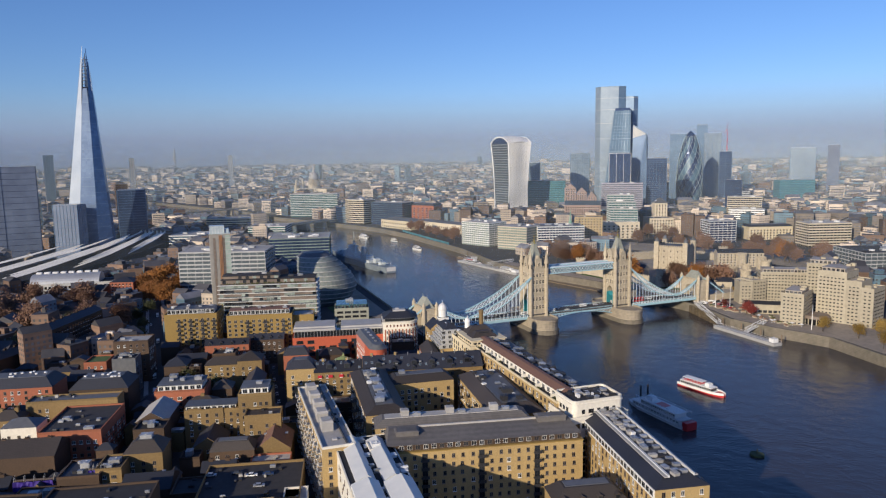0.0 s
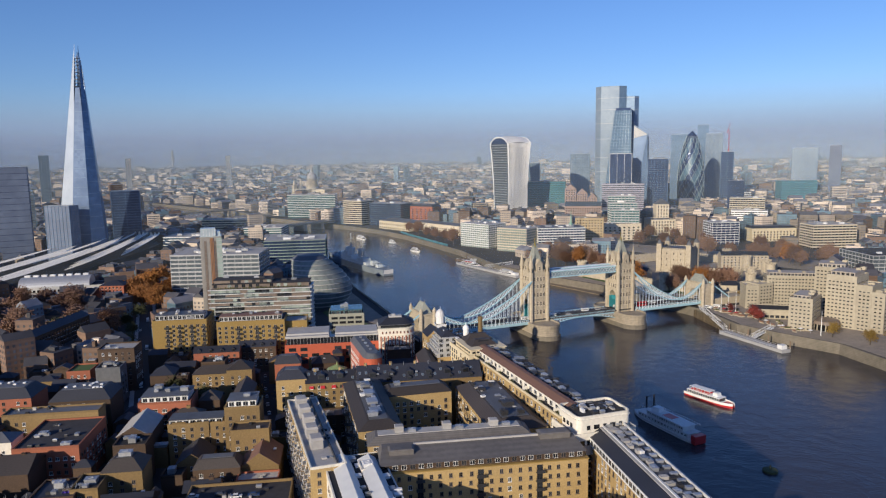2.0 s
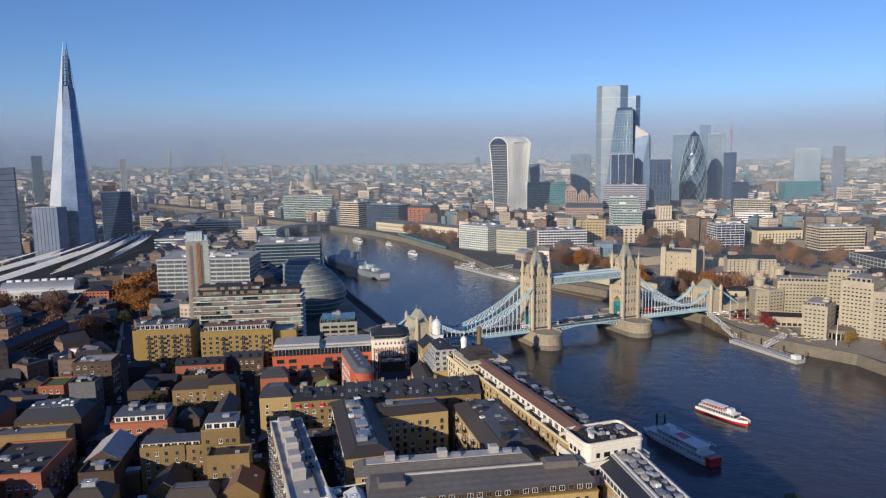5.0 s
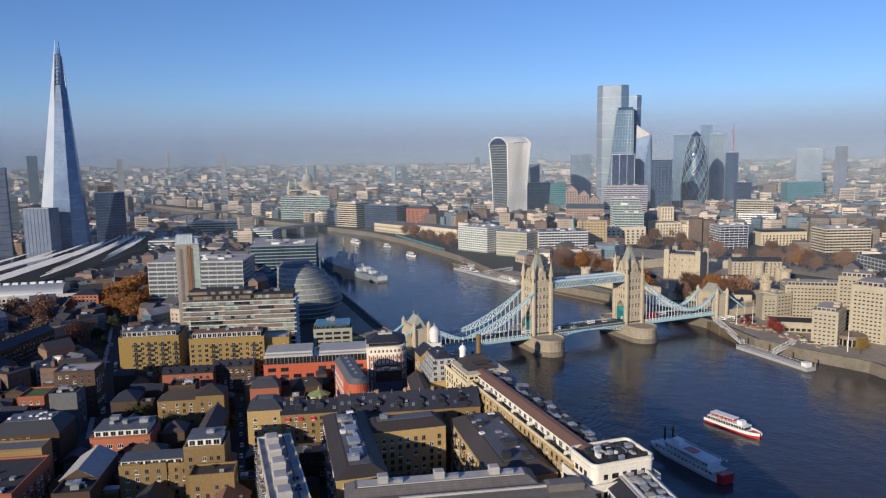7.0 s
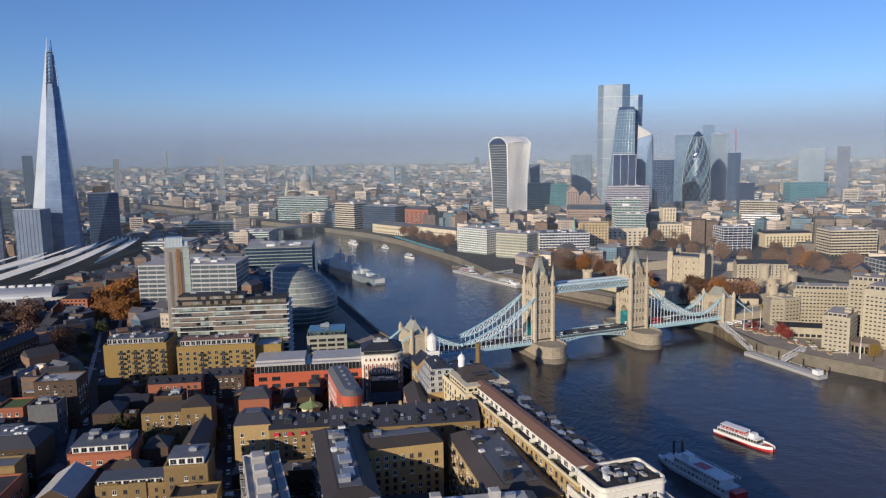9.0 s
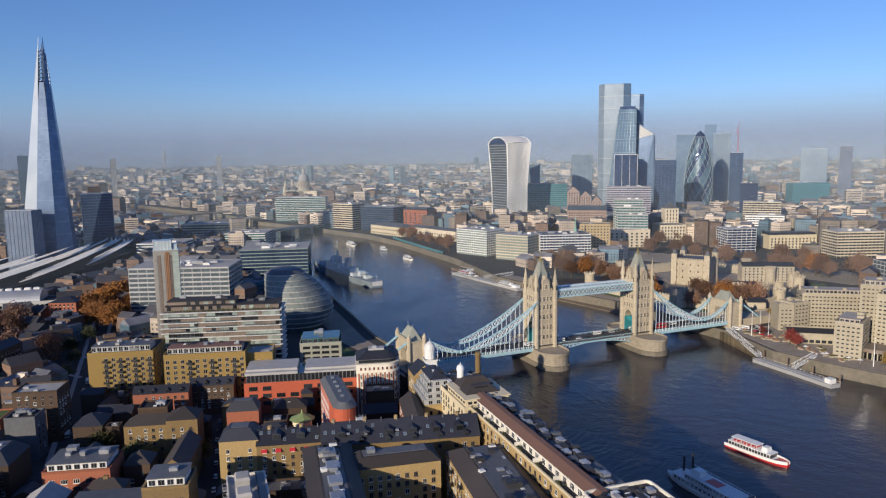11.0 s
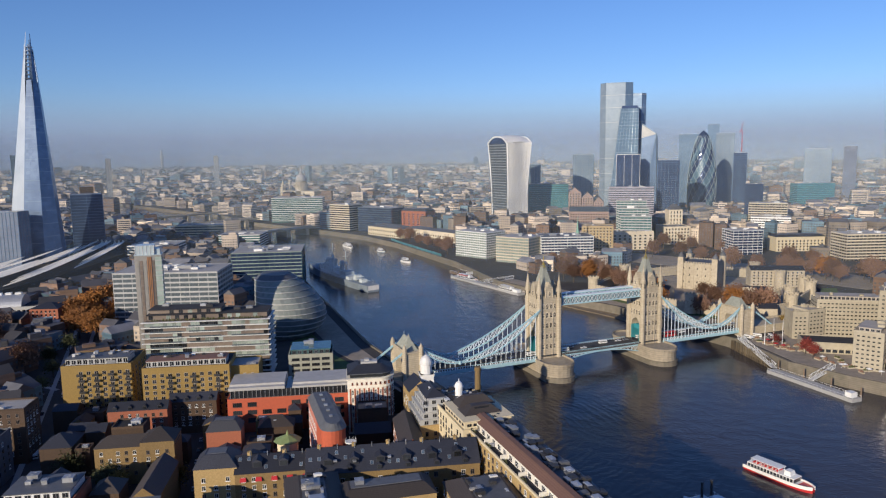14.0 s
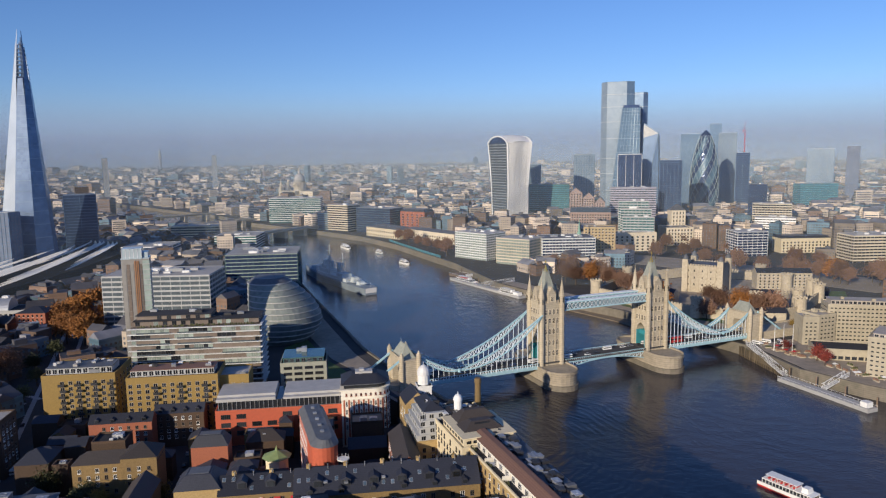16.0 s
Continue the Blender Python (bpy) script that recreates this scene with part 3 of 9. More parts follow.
def office(name, label, A, B, D, top, band="white_paint", glass="glass_dark", fl=3.7, z0=5.0, ledge=0.35, bh=1.1, fins=0.0, plants=4, category="building", roof_mat="roof_pale", group="", fin_mat=None):
    """Glazed storeys between floor bands; each band is a part, and each row of fins."""
    L, turn = frame_of(A, B)
    H = top - z0
    claim(A, L, D, turn)
    th = thing(name, label, category, (A[0], A[1], z0), turn, group)
    bm = bmesh.new()
    box(bm, 0, L, 0, D, -1, H)
    part("glazing", bm, glass, th)
    key = ("band", round(L, 2), round(D, 2), band, ledge, bh)
    n = max(1, int(round(H / fl)))
    if key not in KEPT:
        bm = bmesh.new()
        e = ledge
        for b in ((-e, L + e, -e, 0.1), (-e, L + e, D - 0.1, D + e), (-e, 0.1, 0.1, D - 0.1), (L - 0.1, L + e, 0.1, D - 0.1)):
            box(bm, *b, 0, bh)
        KEPT[key] = to_mesh("floor_band", bm, band)
    for i in range(1, n + 1):
        part("floor_band", KEPT[key], None, th, at=pose(0, 0, H * i / n - bh + 0.3))
    if fins:
        for face in "FLRB":
            length = L if face in "FB" else D
            k = max(2, int(length / fins))
            bm = bmesh.new()
            for i in range(k + 1):
                s = length * i / k
                if face in "FB":
                    y = -ledge * 0.8 if face == "F" else D - 0.05
                    box(bm, s - 0.18, s + 0.18, y, y + ledge * 0.8 + 0.05, 0, H)
                else:
                    x = -ledge * 0.8 if face == "L" else L - 0.05
                    box(bm, x, x + ledge * 0.8 + 0.05, s - 0.18, s + 0.18, 0, H)
            part("mullions", bm, fin_mat or band, th)
    bm = bmesh.new()
    box(bm, 0.4, L - 0.4, 0.4, D - 0.4, H + 0.004, H + 0.2)
    part("roof", bm, roof_mat, th)
    for i in range(plants):
        s = RND.uniform(2.5, 6)
        roof_unit("plant", RND.choice(("metal_grey", "metal_white")), th, RND.uniform(0.2, 0.8) * L, RND.uniform(0.2, 0.8) * D, H + 0.2, s * RND.uniform(1, 2), s, s * 0.5)
    return th

# ---- ground, embankments, water ----
NORTH_BANK = [(2900, 300), (1500, 260), (900, 40), (600, -60), (420, -75), (320, -25), (232, 19), (190, 48), (150, 52), (112, 60), (66, 95), (40, 104), (-62, 141), (-142, 152), (-228, 176), (-361, 252), (-563, 338), (-690, 375), (-818, 388), (-1090, 400), (-1311, 455), (-1600, 470), (-2000, 500), (-2450, 440)]
SOUTH_BANK = [(-2480, 330), (-2000, 345), (-1600, 315), (-1311, 275), (-1090, 262), (-850, 252), (-700, 200), (-555, 150), (-438, 58), (-315, -5), (-200, -62), (-140, -92), (-75, -116), (-20, -132), (20, -165), (62, -188), (100, -212), (146, -232), (188, -243), (252, -292), (300, -345), (420, -420), (700, -470), (1500, -300), (2900, -200)]
GROUND = 5.0
RIVER = -2.0     # low tide
CX, CY = 325.0, -510.0


def hill(x, y):
    """Height of the ground: flat by the river, rising to low hills at the rim of the basin."""
    d = math.hypot(x - CX, y - CY)
    k = min(1.0, max(0.0, (d - 2600) / 2100))
    return GROUND + 72 * k * k * (3 - 2 * k)


def in_river(x, y, margin=0.0):
    poly, inside = NORTH_BANK + SOUTH_BANK, False
    for (x1, y1), (x2, y2) in zip(poly, poly[1:] + poly[:1]):
        if (y1 > y) != (y2 > y) and x < (x2 - x1) * (y - y1) / (y2 - y1) + x1:
            inside = not inside
        if margin:
            dx, dy = x2 - x1, y2 - y1
            t = max(0, min(1, ((x - x1) * dx + (y - y1) * dy) / (dx * dx + dy * dy)))
            if math.hypot(x - x1 - t * dx, y - y1 - t * dy) < margin:
                return True
    return inside


def make_ground():
    bm = bmesh.new()
    n = 72
    a0 = math.atan2(300 - CY, 2900 - CX)
    a1 = math.atan2(-200 - CY, 2900 - CX) + 2 * math.pi
    rim = [(CX + 2750 * math.cos(a0 + (a1 - a0) * i / n), CY + 2750 * math.sin(a0 + (a1 - a0) * i / n)) for i in range(n + 1)]
    inlet = SOUTH_BANK[::-1][1:] + NORTH_BANK[::-1][:-1]
    top = [bm.verts.new((x, y, GROUND)) for x, y in rim]
    bank = [bm.verts.new((x, y, GROUND)) for x, y in inlet]
    f = bm.faces.new(top + bank)
    f.normal_update()
    if f.normal.z < 0:
        f.normal_flip()
    last = top
    for r in (3000, 3300, 3600, 3900, 4200, 4500, 4700, 4835):
        row = []
        for i in range(n + 1):
            a = a0 + (a1 - a0) * i / n
            x, y = CX + r * math.cos(a), CY + r * math.sin(a)
            row.append(bm.verts.new((x, y, hill(x, y))))
        for i in range(n):
            bm.faces.new((last[i], row[i], row[i + 1], last[i + 1]))
        last = row
    ob = new("ground", to_mesh("ground", bm, "earth"))
    tagged(ob, "dark city ground between the buildings", "ground", kind="structure")
    for name, line in (("embankment_north", NORTH_BANK), ("embankment_south", SOUTH_BANK)):
        bm = bmesh.new()
        for (x1, y1), (x2, y2) in zip(line, line[1:]):
            d = Vector((x2 - x1, y2 - y1, 0)).normalized()
            s = Vector((-d.y, d.x, 0)) * 0.9
            c = [Vector((x1, y1, 0)) - s, Vector((x2, y2, 0)) - s, Vector((x2, y2, 0)) + s, Vector((x1, y1, 0)) + s]
            a = [bm.verts.new(p + Vector((0, 0, -5))) for p in c]
            b = [bm.verts.new(p + Vector((0, 0, GROUND + 1.0))) for p in c]
            for i in range(4):
                bm.faces.new((a[i], a[(i + 1) % 4], b[(i + 1) % 4], b[i]))
            bm.faces.new(b)
        bmesh.ops.recalc_face_normals(bm, faces=bm.faces)
        tagged(new(name, to_mesh(name, bm, "stone_dark")), "weathered stone river wall above the water", "river wall", kind="structure")
    bm = bmesh.new()
    v = [bm.verts.new((x, y, RIVER)) for x, y in ((-2700, -700), (2950, -700), (2950, 700), (-2700, 700))]
    bm.faces.new(v)
    tagged(new("water", to_mesh("water", bm, "river_water")), "rippled brown-blue tidal river water", "river", kind="structure")


make_ground()


def shore(name, label, pts, mat, z0=-4.0, z1=-1.3):
    bm = bmesh.new()
    prism(bm, pts, z0, z1)
    bmesh.ops.recalc_face_normals(bm, faces=bm.faces)
    tagged(new(name, to_mesh(name, bm, mat)), label, "shore", kind="structure")


shore("foreshore", "strip of wet mud and shingle below the river wall", [(-150, 146), (-60, 128), (20, 98), (30, 104), (-60, 142), (-145, 154)], "mud")

# ---- the bascule bridge ----
BX, BY, BTURN = 1.5, -2.8, -24.2      # middle of the bridge; local y runs north along the deck
DECK = 10.3


def gothic_window(w, h):
    key = ("gothic", w, h)
    if key not in KEPT:
        bm = bmesh.new()
        arch = [(-w / 2, -h / 2), (w / 2, -h / 2), (w / 2, h * 0.22), (w * 0.3, h * 0.40), (0, h / 2), (-w * 0.3, h * 0.40), (-w / 2, h * 0.22)]

        def plate(s, y0, y1, mi):
            a = [bm.verts.new((x * s[0], y0, z * s[1])) for x, z in arch]
            b = [bm.verts.new((x * s[0], y1, z * s[1])) for x, z in arch]
            bm.faces.new(a).material_index = mi
            for i in range(7):
                bm.faces.new((a[i], b[i], b[(i + 1) % 7], a[(i + 1) % 7])).material_index = mi
        plate((1.45, 1.22), -0.18, 0.1, 0)
        plate((0.9, 0.95), -0.2, 0.0, 1)
        box(bm, -0.09, 0.09, -0.26, 0.0, -h * 0.46, h * 0.44, 0)
        box(bm, -w * 0.45, w * 0.45, -0.26, 0.0, -0.09, 0.09, 0)
        KEPT[key] = to_mesh("tower_window", bm, "stone_pale", "glass_dark")
    return KEPT[key]


def make_bridge():
    br = thing("tower_bridge", "stone and pale-blue steel bascule bridge with two gothic towers", "bridge", (BX, BY, 0), BTURN)
    # piers with rounded cutwaters
    half = [(17 + 13.0 * math.cos(a), 11.0 * math.sin(a)) for a in [radians(-90 + 15 * i) for i in range(13)]]
    pier_out = half + [(-x, -y) for x, y in half]
    bm = bmesh.new()
    prism(bm, [(x * 1.04, y * 1.06) for x, y in pier_out], -5, 1.2, 1)
    prism(bm, pier_out, 1.2, 8.2)
    prism(bm, [(x * 1.03, y * 1.03) for x, y in pier_out], 8.2, 8.8)
    for i in range(len(pier_out)):
        p, q = pier_out[i], pier_out[(i + 1) % len(pier_out)]
        beam(bm, (p[0], p[1], 9.4), (q[0], q[1], 9.4), 0.5, 1.2)
    pier = to_mesh("pier", bm, "pier_stone", "stone_dark")
    # tower body with the road arch through it
    s = 7.6
    bm = bmesh.new()
    for x0, x1 in ((-s, -4.6), (4.6, s)):
        box(bm, x0, x1, -s, s, 8.8, 22)
    prism_pts = [(-4.6, 22), (-3.9, 24.3), (-2.4, 26.2), (0, 27.4), (2.4, 26.2), (3.9, 24.3), (4.6, 22)]
    for y, sign in ((-s, 1), (s, -1)):     # spandrels over the pointed arch
        v = [bm.verts.new((x, y, z)) for x, z in prism_pts] + [bm.verts.new((4.6, y, 28)), bm.verts.new((-4.6, y, 28))]
        bm.faces.new(v[::sign])
    for (x1, z1), (x2, z2) in zip(prism_pts, prism_pts[1:]):
        bm.faces.new([bm.verts.new(p) for p in ((x1, -s, z1), (x2, -s, z2), (x2, s, z2), (x1, s, z1))])
    for x0, x1 in ((-s, -4.6), (4.6, s)):
        box(bm, x0, x1, -s, s, 22, 28)
    box(bm, -s, s, -s, s, 28, 50.0)
    for z in (28.0, 35.0, 42.0, 49.3):     # string courses
        box(bm, -s - 0.35, s + 0.35, -s - 0.35, s + 0.35, z, z + 0.7)
    for sx in (-1, 1):                     # parapet with merlons
        for i in range(9):
            p = -6.4 + i * 1.6
            box(bm, sx * s - 0.3, sx * s + 0.3, p - 0.5, p + 0.5, 50.0, 51.7)
            box(bm, p - 0.5, p + 0.5, sx * s - 0.3, sx * s + 0.3, 50.0, 51.7)
    for sx in (-1, 1):                     # buttresses on the river faces
        for y in (-2.9, 2.9):
            box(bm, min(sx * s, sx * (s + 0.45)), max(sx * s, sx * (s + 0.45)), y - 0.35, y + 0.35, 8.8, 40)
    tower = to_mesh("tower_wall", bm, "stone")
    # corner turret
    bm = bmesh.new()
    prism(bm, ring(1.85, 8, ph=math.pi / 8), 8.8, 55)
    for z in (20, 28, 35, 42, 47.5, 54.4):
        prism(bm, ring(2.1, 8, ph=math.pi / 8), z, z + 0.6)
    prism(bm, ring(1.8, 8, ph=math.pi / 8), 55, 64.6, 0, ring(0.25, 8, ph=math.pi / 8))
    prism(bm, ring(0.18, 6), 64.6, 67.6, 0, ring(0.05, 6))
    for i in range(4):
        a = math.pi / 2 * i
        box(bm, 1.6 * math.cos(a) - 0.3, 1.6 * math.cos(a) + 0.3, 1.6 * math.sin(a) - 0.3, 1.6 * math.sin(a) + 0.3, 50.0, 53.4, 1)
    turret = to_mesh("turret", bm, "stone", "glass_dark")
    # steep central roof with lantern and gold finial
    bm = bmesh.new()
    q = [(-6.2, -6.2), (6.2, -6.2), (6.2, 6.2), (-6.2, 6.2)]
    t = [(-2.0, -1.2), (2.0, -1.2), (2.0, 1.2), (-2.0, 1.2)]
    prism(bm, q, 50.1, 69.2, 0, t)
    box(bm, -2.3, 2.3, -1.5, 1.5, 69.2, 69.8)
    for x in (-1.9, -0.9, 0.1, 1.1, 1.9):
        for y in (-1.2, 1.2):
            box(bm, x - 0.1, x + 0.1, y - 0.1, y + 0.1, 69.8, 71.4)
    prism(bm, ring(1.3, 8), 69.8, 73.6, 1, ring(0.35, 8))
    lathe(bm, [(0.16, 73.6), (0.16, 75.0), (0.5, 75.4), (0.4, 76.0), (0.06, 77.2)], 8, mi=1)
    troof = to_mesh("tower_roof", bm, "roof_stone", "gold")
    # gabled stone dormer on each face
    bm = bmesh.new()
    box(bm, -2.6, 2.6, -0.4, 4.5, 50.1, 55.6)
    prism(bm, [(-2.9, -0.5), (2.9, -0.5), (2.9, 5.5), (-2.9, 5.5)], 55.6, 60.5, 0, [(-0.1, -0.5), (0.1, -0.5), (0.1, 5.5), (-0.1, 5.5)])
    for x in (-2.6, 2.6):
        prism(bm, ring(0.5, 6, x, -0.3), 50.1, 58.5, 0, ring(0.1, 6, x, -0.3))
    dorm = to_mesh("gable", bm, "stone")
    for sgn in (-1, 1):
        y0 = 42.5 * sgn
        part("pier", pier, None, br, "grey-brown stone river pier with pointed ends", pose(0, y0, 0))
        tw = part("tower", tower, None, br, "gothic stone tower with an arch for the road", pose(0, y0, 0))
        for sx in (-1, 1):
            for sy in (-1, 1):
                part("turret", turret, None, tw, at=pose(sx * s, sy * s, 0))
        part("roof", troof, None, tw, "steep grey-green roof with gilt finial")
        for a in (0, 90, 180, 270):
            part("gable", dorm, None, tw, at=pose(0, 0, 0, 0, 0, a) @ pose(0, -s, 0))
            cols = (-4.4, -1.5, 1.5, 4.4) if a in (90, 270) else (-4.2, -1.4, 1.4, 4.2)
            for z in (17, 24, 31.5, 38.5, 44.3):
                if a in (0, 180) and z < 30:
                    continue
                for c in cols:
                    part("window", gothic_window(1.5, 3.6), None, tw, at=pose(0, 0, 0, 0, 0, a) @ pose(c, -s - 0.02, z))
            part("window", gothic_window(1.5, 3.2), None, tw, at=pose(0, 0, 0, 0, 0, a) @ pose(0, -s - 0.45, 53.0))
        bm = bmesh.new()
        box(bm, -4.6, 4.6, s - 2.5, s - 2.2, 8.9, 20) if sgn < 0 else box(bm, -4.6, 4.6, -s + 2.2, -s + 2.5, 18.5, 21.8)
        for x in (-4.3, 4.3):
            box(bm, x - 0.3, x + 0.3, -s - 0.1, s + 0.1, 8.9, 21.5)
        if sgn < 0:
            bm.free()
            bm = bmesh.new()
            for x in (-4.3, 4.3):
                box(bm, x - 0.3, x + 0.3, -s - 0.1, s + 0.1, 8.9, 21.5)
            box(bm, -4.6, 4.6, -0.2, 0.2, 19, 23.5)
        part("portal_lining", bm, "teal", tw, "teal-painted ironwork inside the arch")
    # high walkways: box trusses with crossed lattice
    for x in (-5.2, 5.2):
        bm = bmesh.new()
        y0, y1, z0, z1 = -34.6, 34.6, 44.2, 49.0
        for dx in (-1.7, 1.7):
            for z in (z0, z1):
                beam(bm, (x + dx, y0, z), (x + dx, y1, z), 0.6, 0.8)
            n = 22
            for i in range(n):
                a, b = y0 + (y1 - y0) * i / n, y0 + (y1 - y0) * (i + 1) / n
                beam(bm, (x + dx, a, z0), (x + dx, b, z1), 0.22, mi=1)
                beam(bm, (x + dx, b, z0), (x + dx, a, z1), 0.22, mi=1)
                beam(bm, (x + dx, a, z0), (x + dx, a, z1), 0.25)
        box(bm, x - 1.5, x + 1.5, y0, y1, z0 - 0.2, z0 + 0.2)
        box(bm, x - 2.0, x + 2.0, y0, y1, z1 + 0.4, z1 + 0.75, 1)
        box(bm, x - 1.3, x + 1.3, y0, y1, z0 + 0.2, z1 + 0.3, 2)
        part("walkway", bm, ("bridge_blue", "bridge_white", "glass_blue"), br, "pale blue lattice footbridge with glazed sides")
    # bascules and side spans: deck, girder, parapet
    for sgn in (-1, 1):
        bm = bmesh.new()
        ya, yb = sorted((sgn * 0.25, sgn * 32.2))
        box(bm, -8.2, 8.2, ya, yb, DECK - 0.7, DECK - 0.05)
        n = 10
        for x in (-8.0, 8.0):
            for i in range(n):
                a, b = sgn * (0.3 + 31.6 * i / n), sgn * (0.3 + 31.6 * (i + 1) / n)
                za, zb = DECK - 1.6 - 4.2 * (i / n) ** 2, DECK - 1.6 - 4.2 * ((i + 1) / n) ** 2
                beam(bm, (x, a, za), (x, b, zb), 0.5, 0.6, 1)
                beam(bm, (x, b, zb), (x, b, DECK - 0.7), 0.3, mi=2)
                beam(bm, (x, a, za), (x, b, DECK - 0.7), 0.25, mi=2)
            beam(bm, (x, ya, DECK + 1.0), (x, yb, DECK + 1.0), 0.25, 0.3, 1)
            for i in range(20):
                y = ya + (yb - ya) * (i + 0.5) / 20
                box(bm, x - 0.08, x + 0.08, y - 0.08, y + 0.08, DECK - 0.05, DECK + 0.9, 2)
            box(bm, x - 0.15, x + 0.15, ya, yb, DECK - 1.6, DECK - 0.1, 1)
        part("bascule", bm, ("asphalt", "bridge_blue", "bridge_white"), br, "lowered bascule leaf with blue girders")
        bm = bmesh.new()
        end = 141.5 if sgn < 0 else 130.5     # gatehouse
        ya, yb = sorted((sgn * 52.6, sgn * (end - 3.5)))
        box(bm, -9.0, 9.0, ya, yb, DECK - 1.2, DECK - 0.05)
        for x in (-9.0, 9.0):
            box(bm, x - 0.2, x + 0.2, ya, yb, DECK - 2.6, DECK - 0.1, 1)
            beam(bm, (x, ya, DECK + 1.1), (x, yb, DECK + 1.1), 0.3, 0.35, 1)
            for i in range(48):
                y = ya + (yb - ya) * (i + 0.5) / 48
                box(bm, x - 0.09, x + 0.09, y - 0.3, y + 0.3, DECK - 0.05, DECK + 1.0, 2)
        part("side_span", bm, ("asphalt", "bridge_blue", "bridge_white"), br, "suspended roadway with a blue and white parapet")
        bm = bmesh.new()
        ya, yb = sorted((sgn * 32.1, sgn * 52.7))
        box(bm, -8.5, 8.5, ya, yb, 11.0, DECK - 0.06)
        part("roadway", bm, "asphalt", br)
        # stiffened chains of two crescent trusses
        for x in (-9.4, 9.4):
            bm = bmesh.new()

            def crescent(pa, pb, deep, sag, n):
                pts_t, pts_b = [], []
                for i in range(n + 1):
                    k = i / n
                    y, z = pa[0] + (pb[0] - pa[0]) * k, pa[1] + (pb[1] - pa[1]) * k
                    c = 4 * k * (1 - k)
                    pts_t.append((x, sgn * y, z - sag * c))
                    pts_b.append((x, sgn * y, z - (sag + deep) * c))
                for i in range(n):
                    beam(bm, pts_t[i], pts_t[i + 1], 0.75, 0.75)
                    beam(bm, pts_b[i], pts_b[i + 1], 0.75, 0.75)
                    if 0 < i:
                        beam(bm, pts_t[i], pts_b[i], 0.35, mi=1)
                    beam(bm, pts_t[i], pts_b[i + 1], 0.35, mi=1)
                    beam(bm, pts_b[i], pts_t[i + 1], 0.35, mi=1)
                for i in range(1, n):
                    if pts_b[i][2] > DECK + 0.8:
                        beam(bm, pts_b[i], (x, pts_b[i][1], DECK - 1.0), 0.28, mi=1)
            low = 50.2 + 0.681 * (end - 55.2)
            crescent((50.2, 43.0), (low, 14.6), 5.2, 3.2, 16)
            crescent((low, 14.6), (end - 5.0, 27.5), 2.6, 1.2, 8)
            lathe(bm, [(1.0, 13.6), (1.0, 15.6)], 10, x, sgn * low)
            beam(bm, (x, sgn * (end + 3.5), 27.0), (x, sgn * (end + 30.5), 9.0), 0.9, 1.1)
            part("suspension_chain", bm, ("bridge_blue", "bridge_white"), br, "pale blue crescent-shaped trussed chain with hangers")
        # abutment tower
        bm = bmesh.new()
        for x0, x1 in ((-11.5, -5.2), (5.2, 11.5)):
            box(bm, x0, x1, -5.5, 5.5, 0, 25)
        box(bm, -5.2, 5.2, -5.5, 5.5, 20.5, 25)
        box(bm, -5.2, -4.4, -5.5, 5.5, 18.5, 20.6)
        box(bm, 4.4, 5.2, -5.5, 5.5, 18.5, 20.6)
        box(bm, -12, 12, -6, 6, 25, 25.8)
        for i in range(13):
            p = -11.4 + i * 1.9
            for y in (-5.7, 5.7):
                box(bm, p - 0.55, p + 0.55, y - 0.3, y + 0.3, 25.8, 27.4)
        for sx in (-1, 1):
            for sy in (-1, 1):
                prism(bm, ring(1.5, 8, sx * 11.3, sy * 5.4), 0, 28)
                prism(bm, ring(1.6, 8, sx * 11.3, sy * 5.4), 28, 31, 0, ring(0.1, 8, sx * 11.3, sy * 5.4))
        part("abutment_tower", bm, "stone", br, "small stone gatehouse at the end of the bridge", pose(0, sgn * end, 0))
        bm = bmesh.new()
        prism(bm, [(-8.5, -4.6), (8.5, -4.6), (8.5, 4.6), (-8.5, 4.6)], 25.82, 33.5, 0, [(-4.5, -0.4), (4.5, -0.4), (4.5, 0.4), (-4.5, 0.4)])
        for x in (-4.5, 4.5):
            prism(bm, ring(0.2, 6, x, 0), 33.4, 36.0, 0, ring(0.05, 6, x, 0))
        part("abutment_roof", bm, "roof_stone", br, at=pose(0, sgn * end, 0))
        bm = bmesh.new()
        box(bm, -10, 10, end - 3.6, 230, -1, 9.9) if sgn > 0 else box(bm, -10, 10, -230, -137.9, -1, 9.9)
        for x in (-9.8, 9.8):
            yy = (end - 3.5, 230.0) if sgn > 0 else (-230.0, -138.0)
            box(bm, x - 0.3, x + 0.3, yy[0] + 9, yy[1], 9.9, 11.2)
        part("approach", bm, "stone", br, "stone approach viaduct")
    return br


make_bridge()

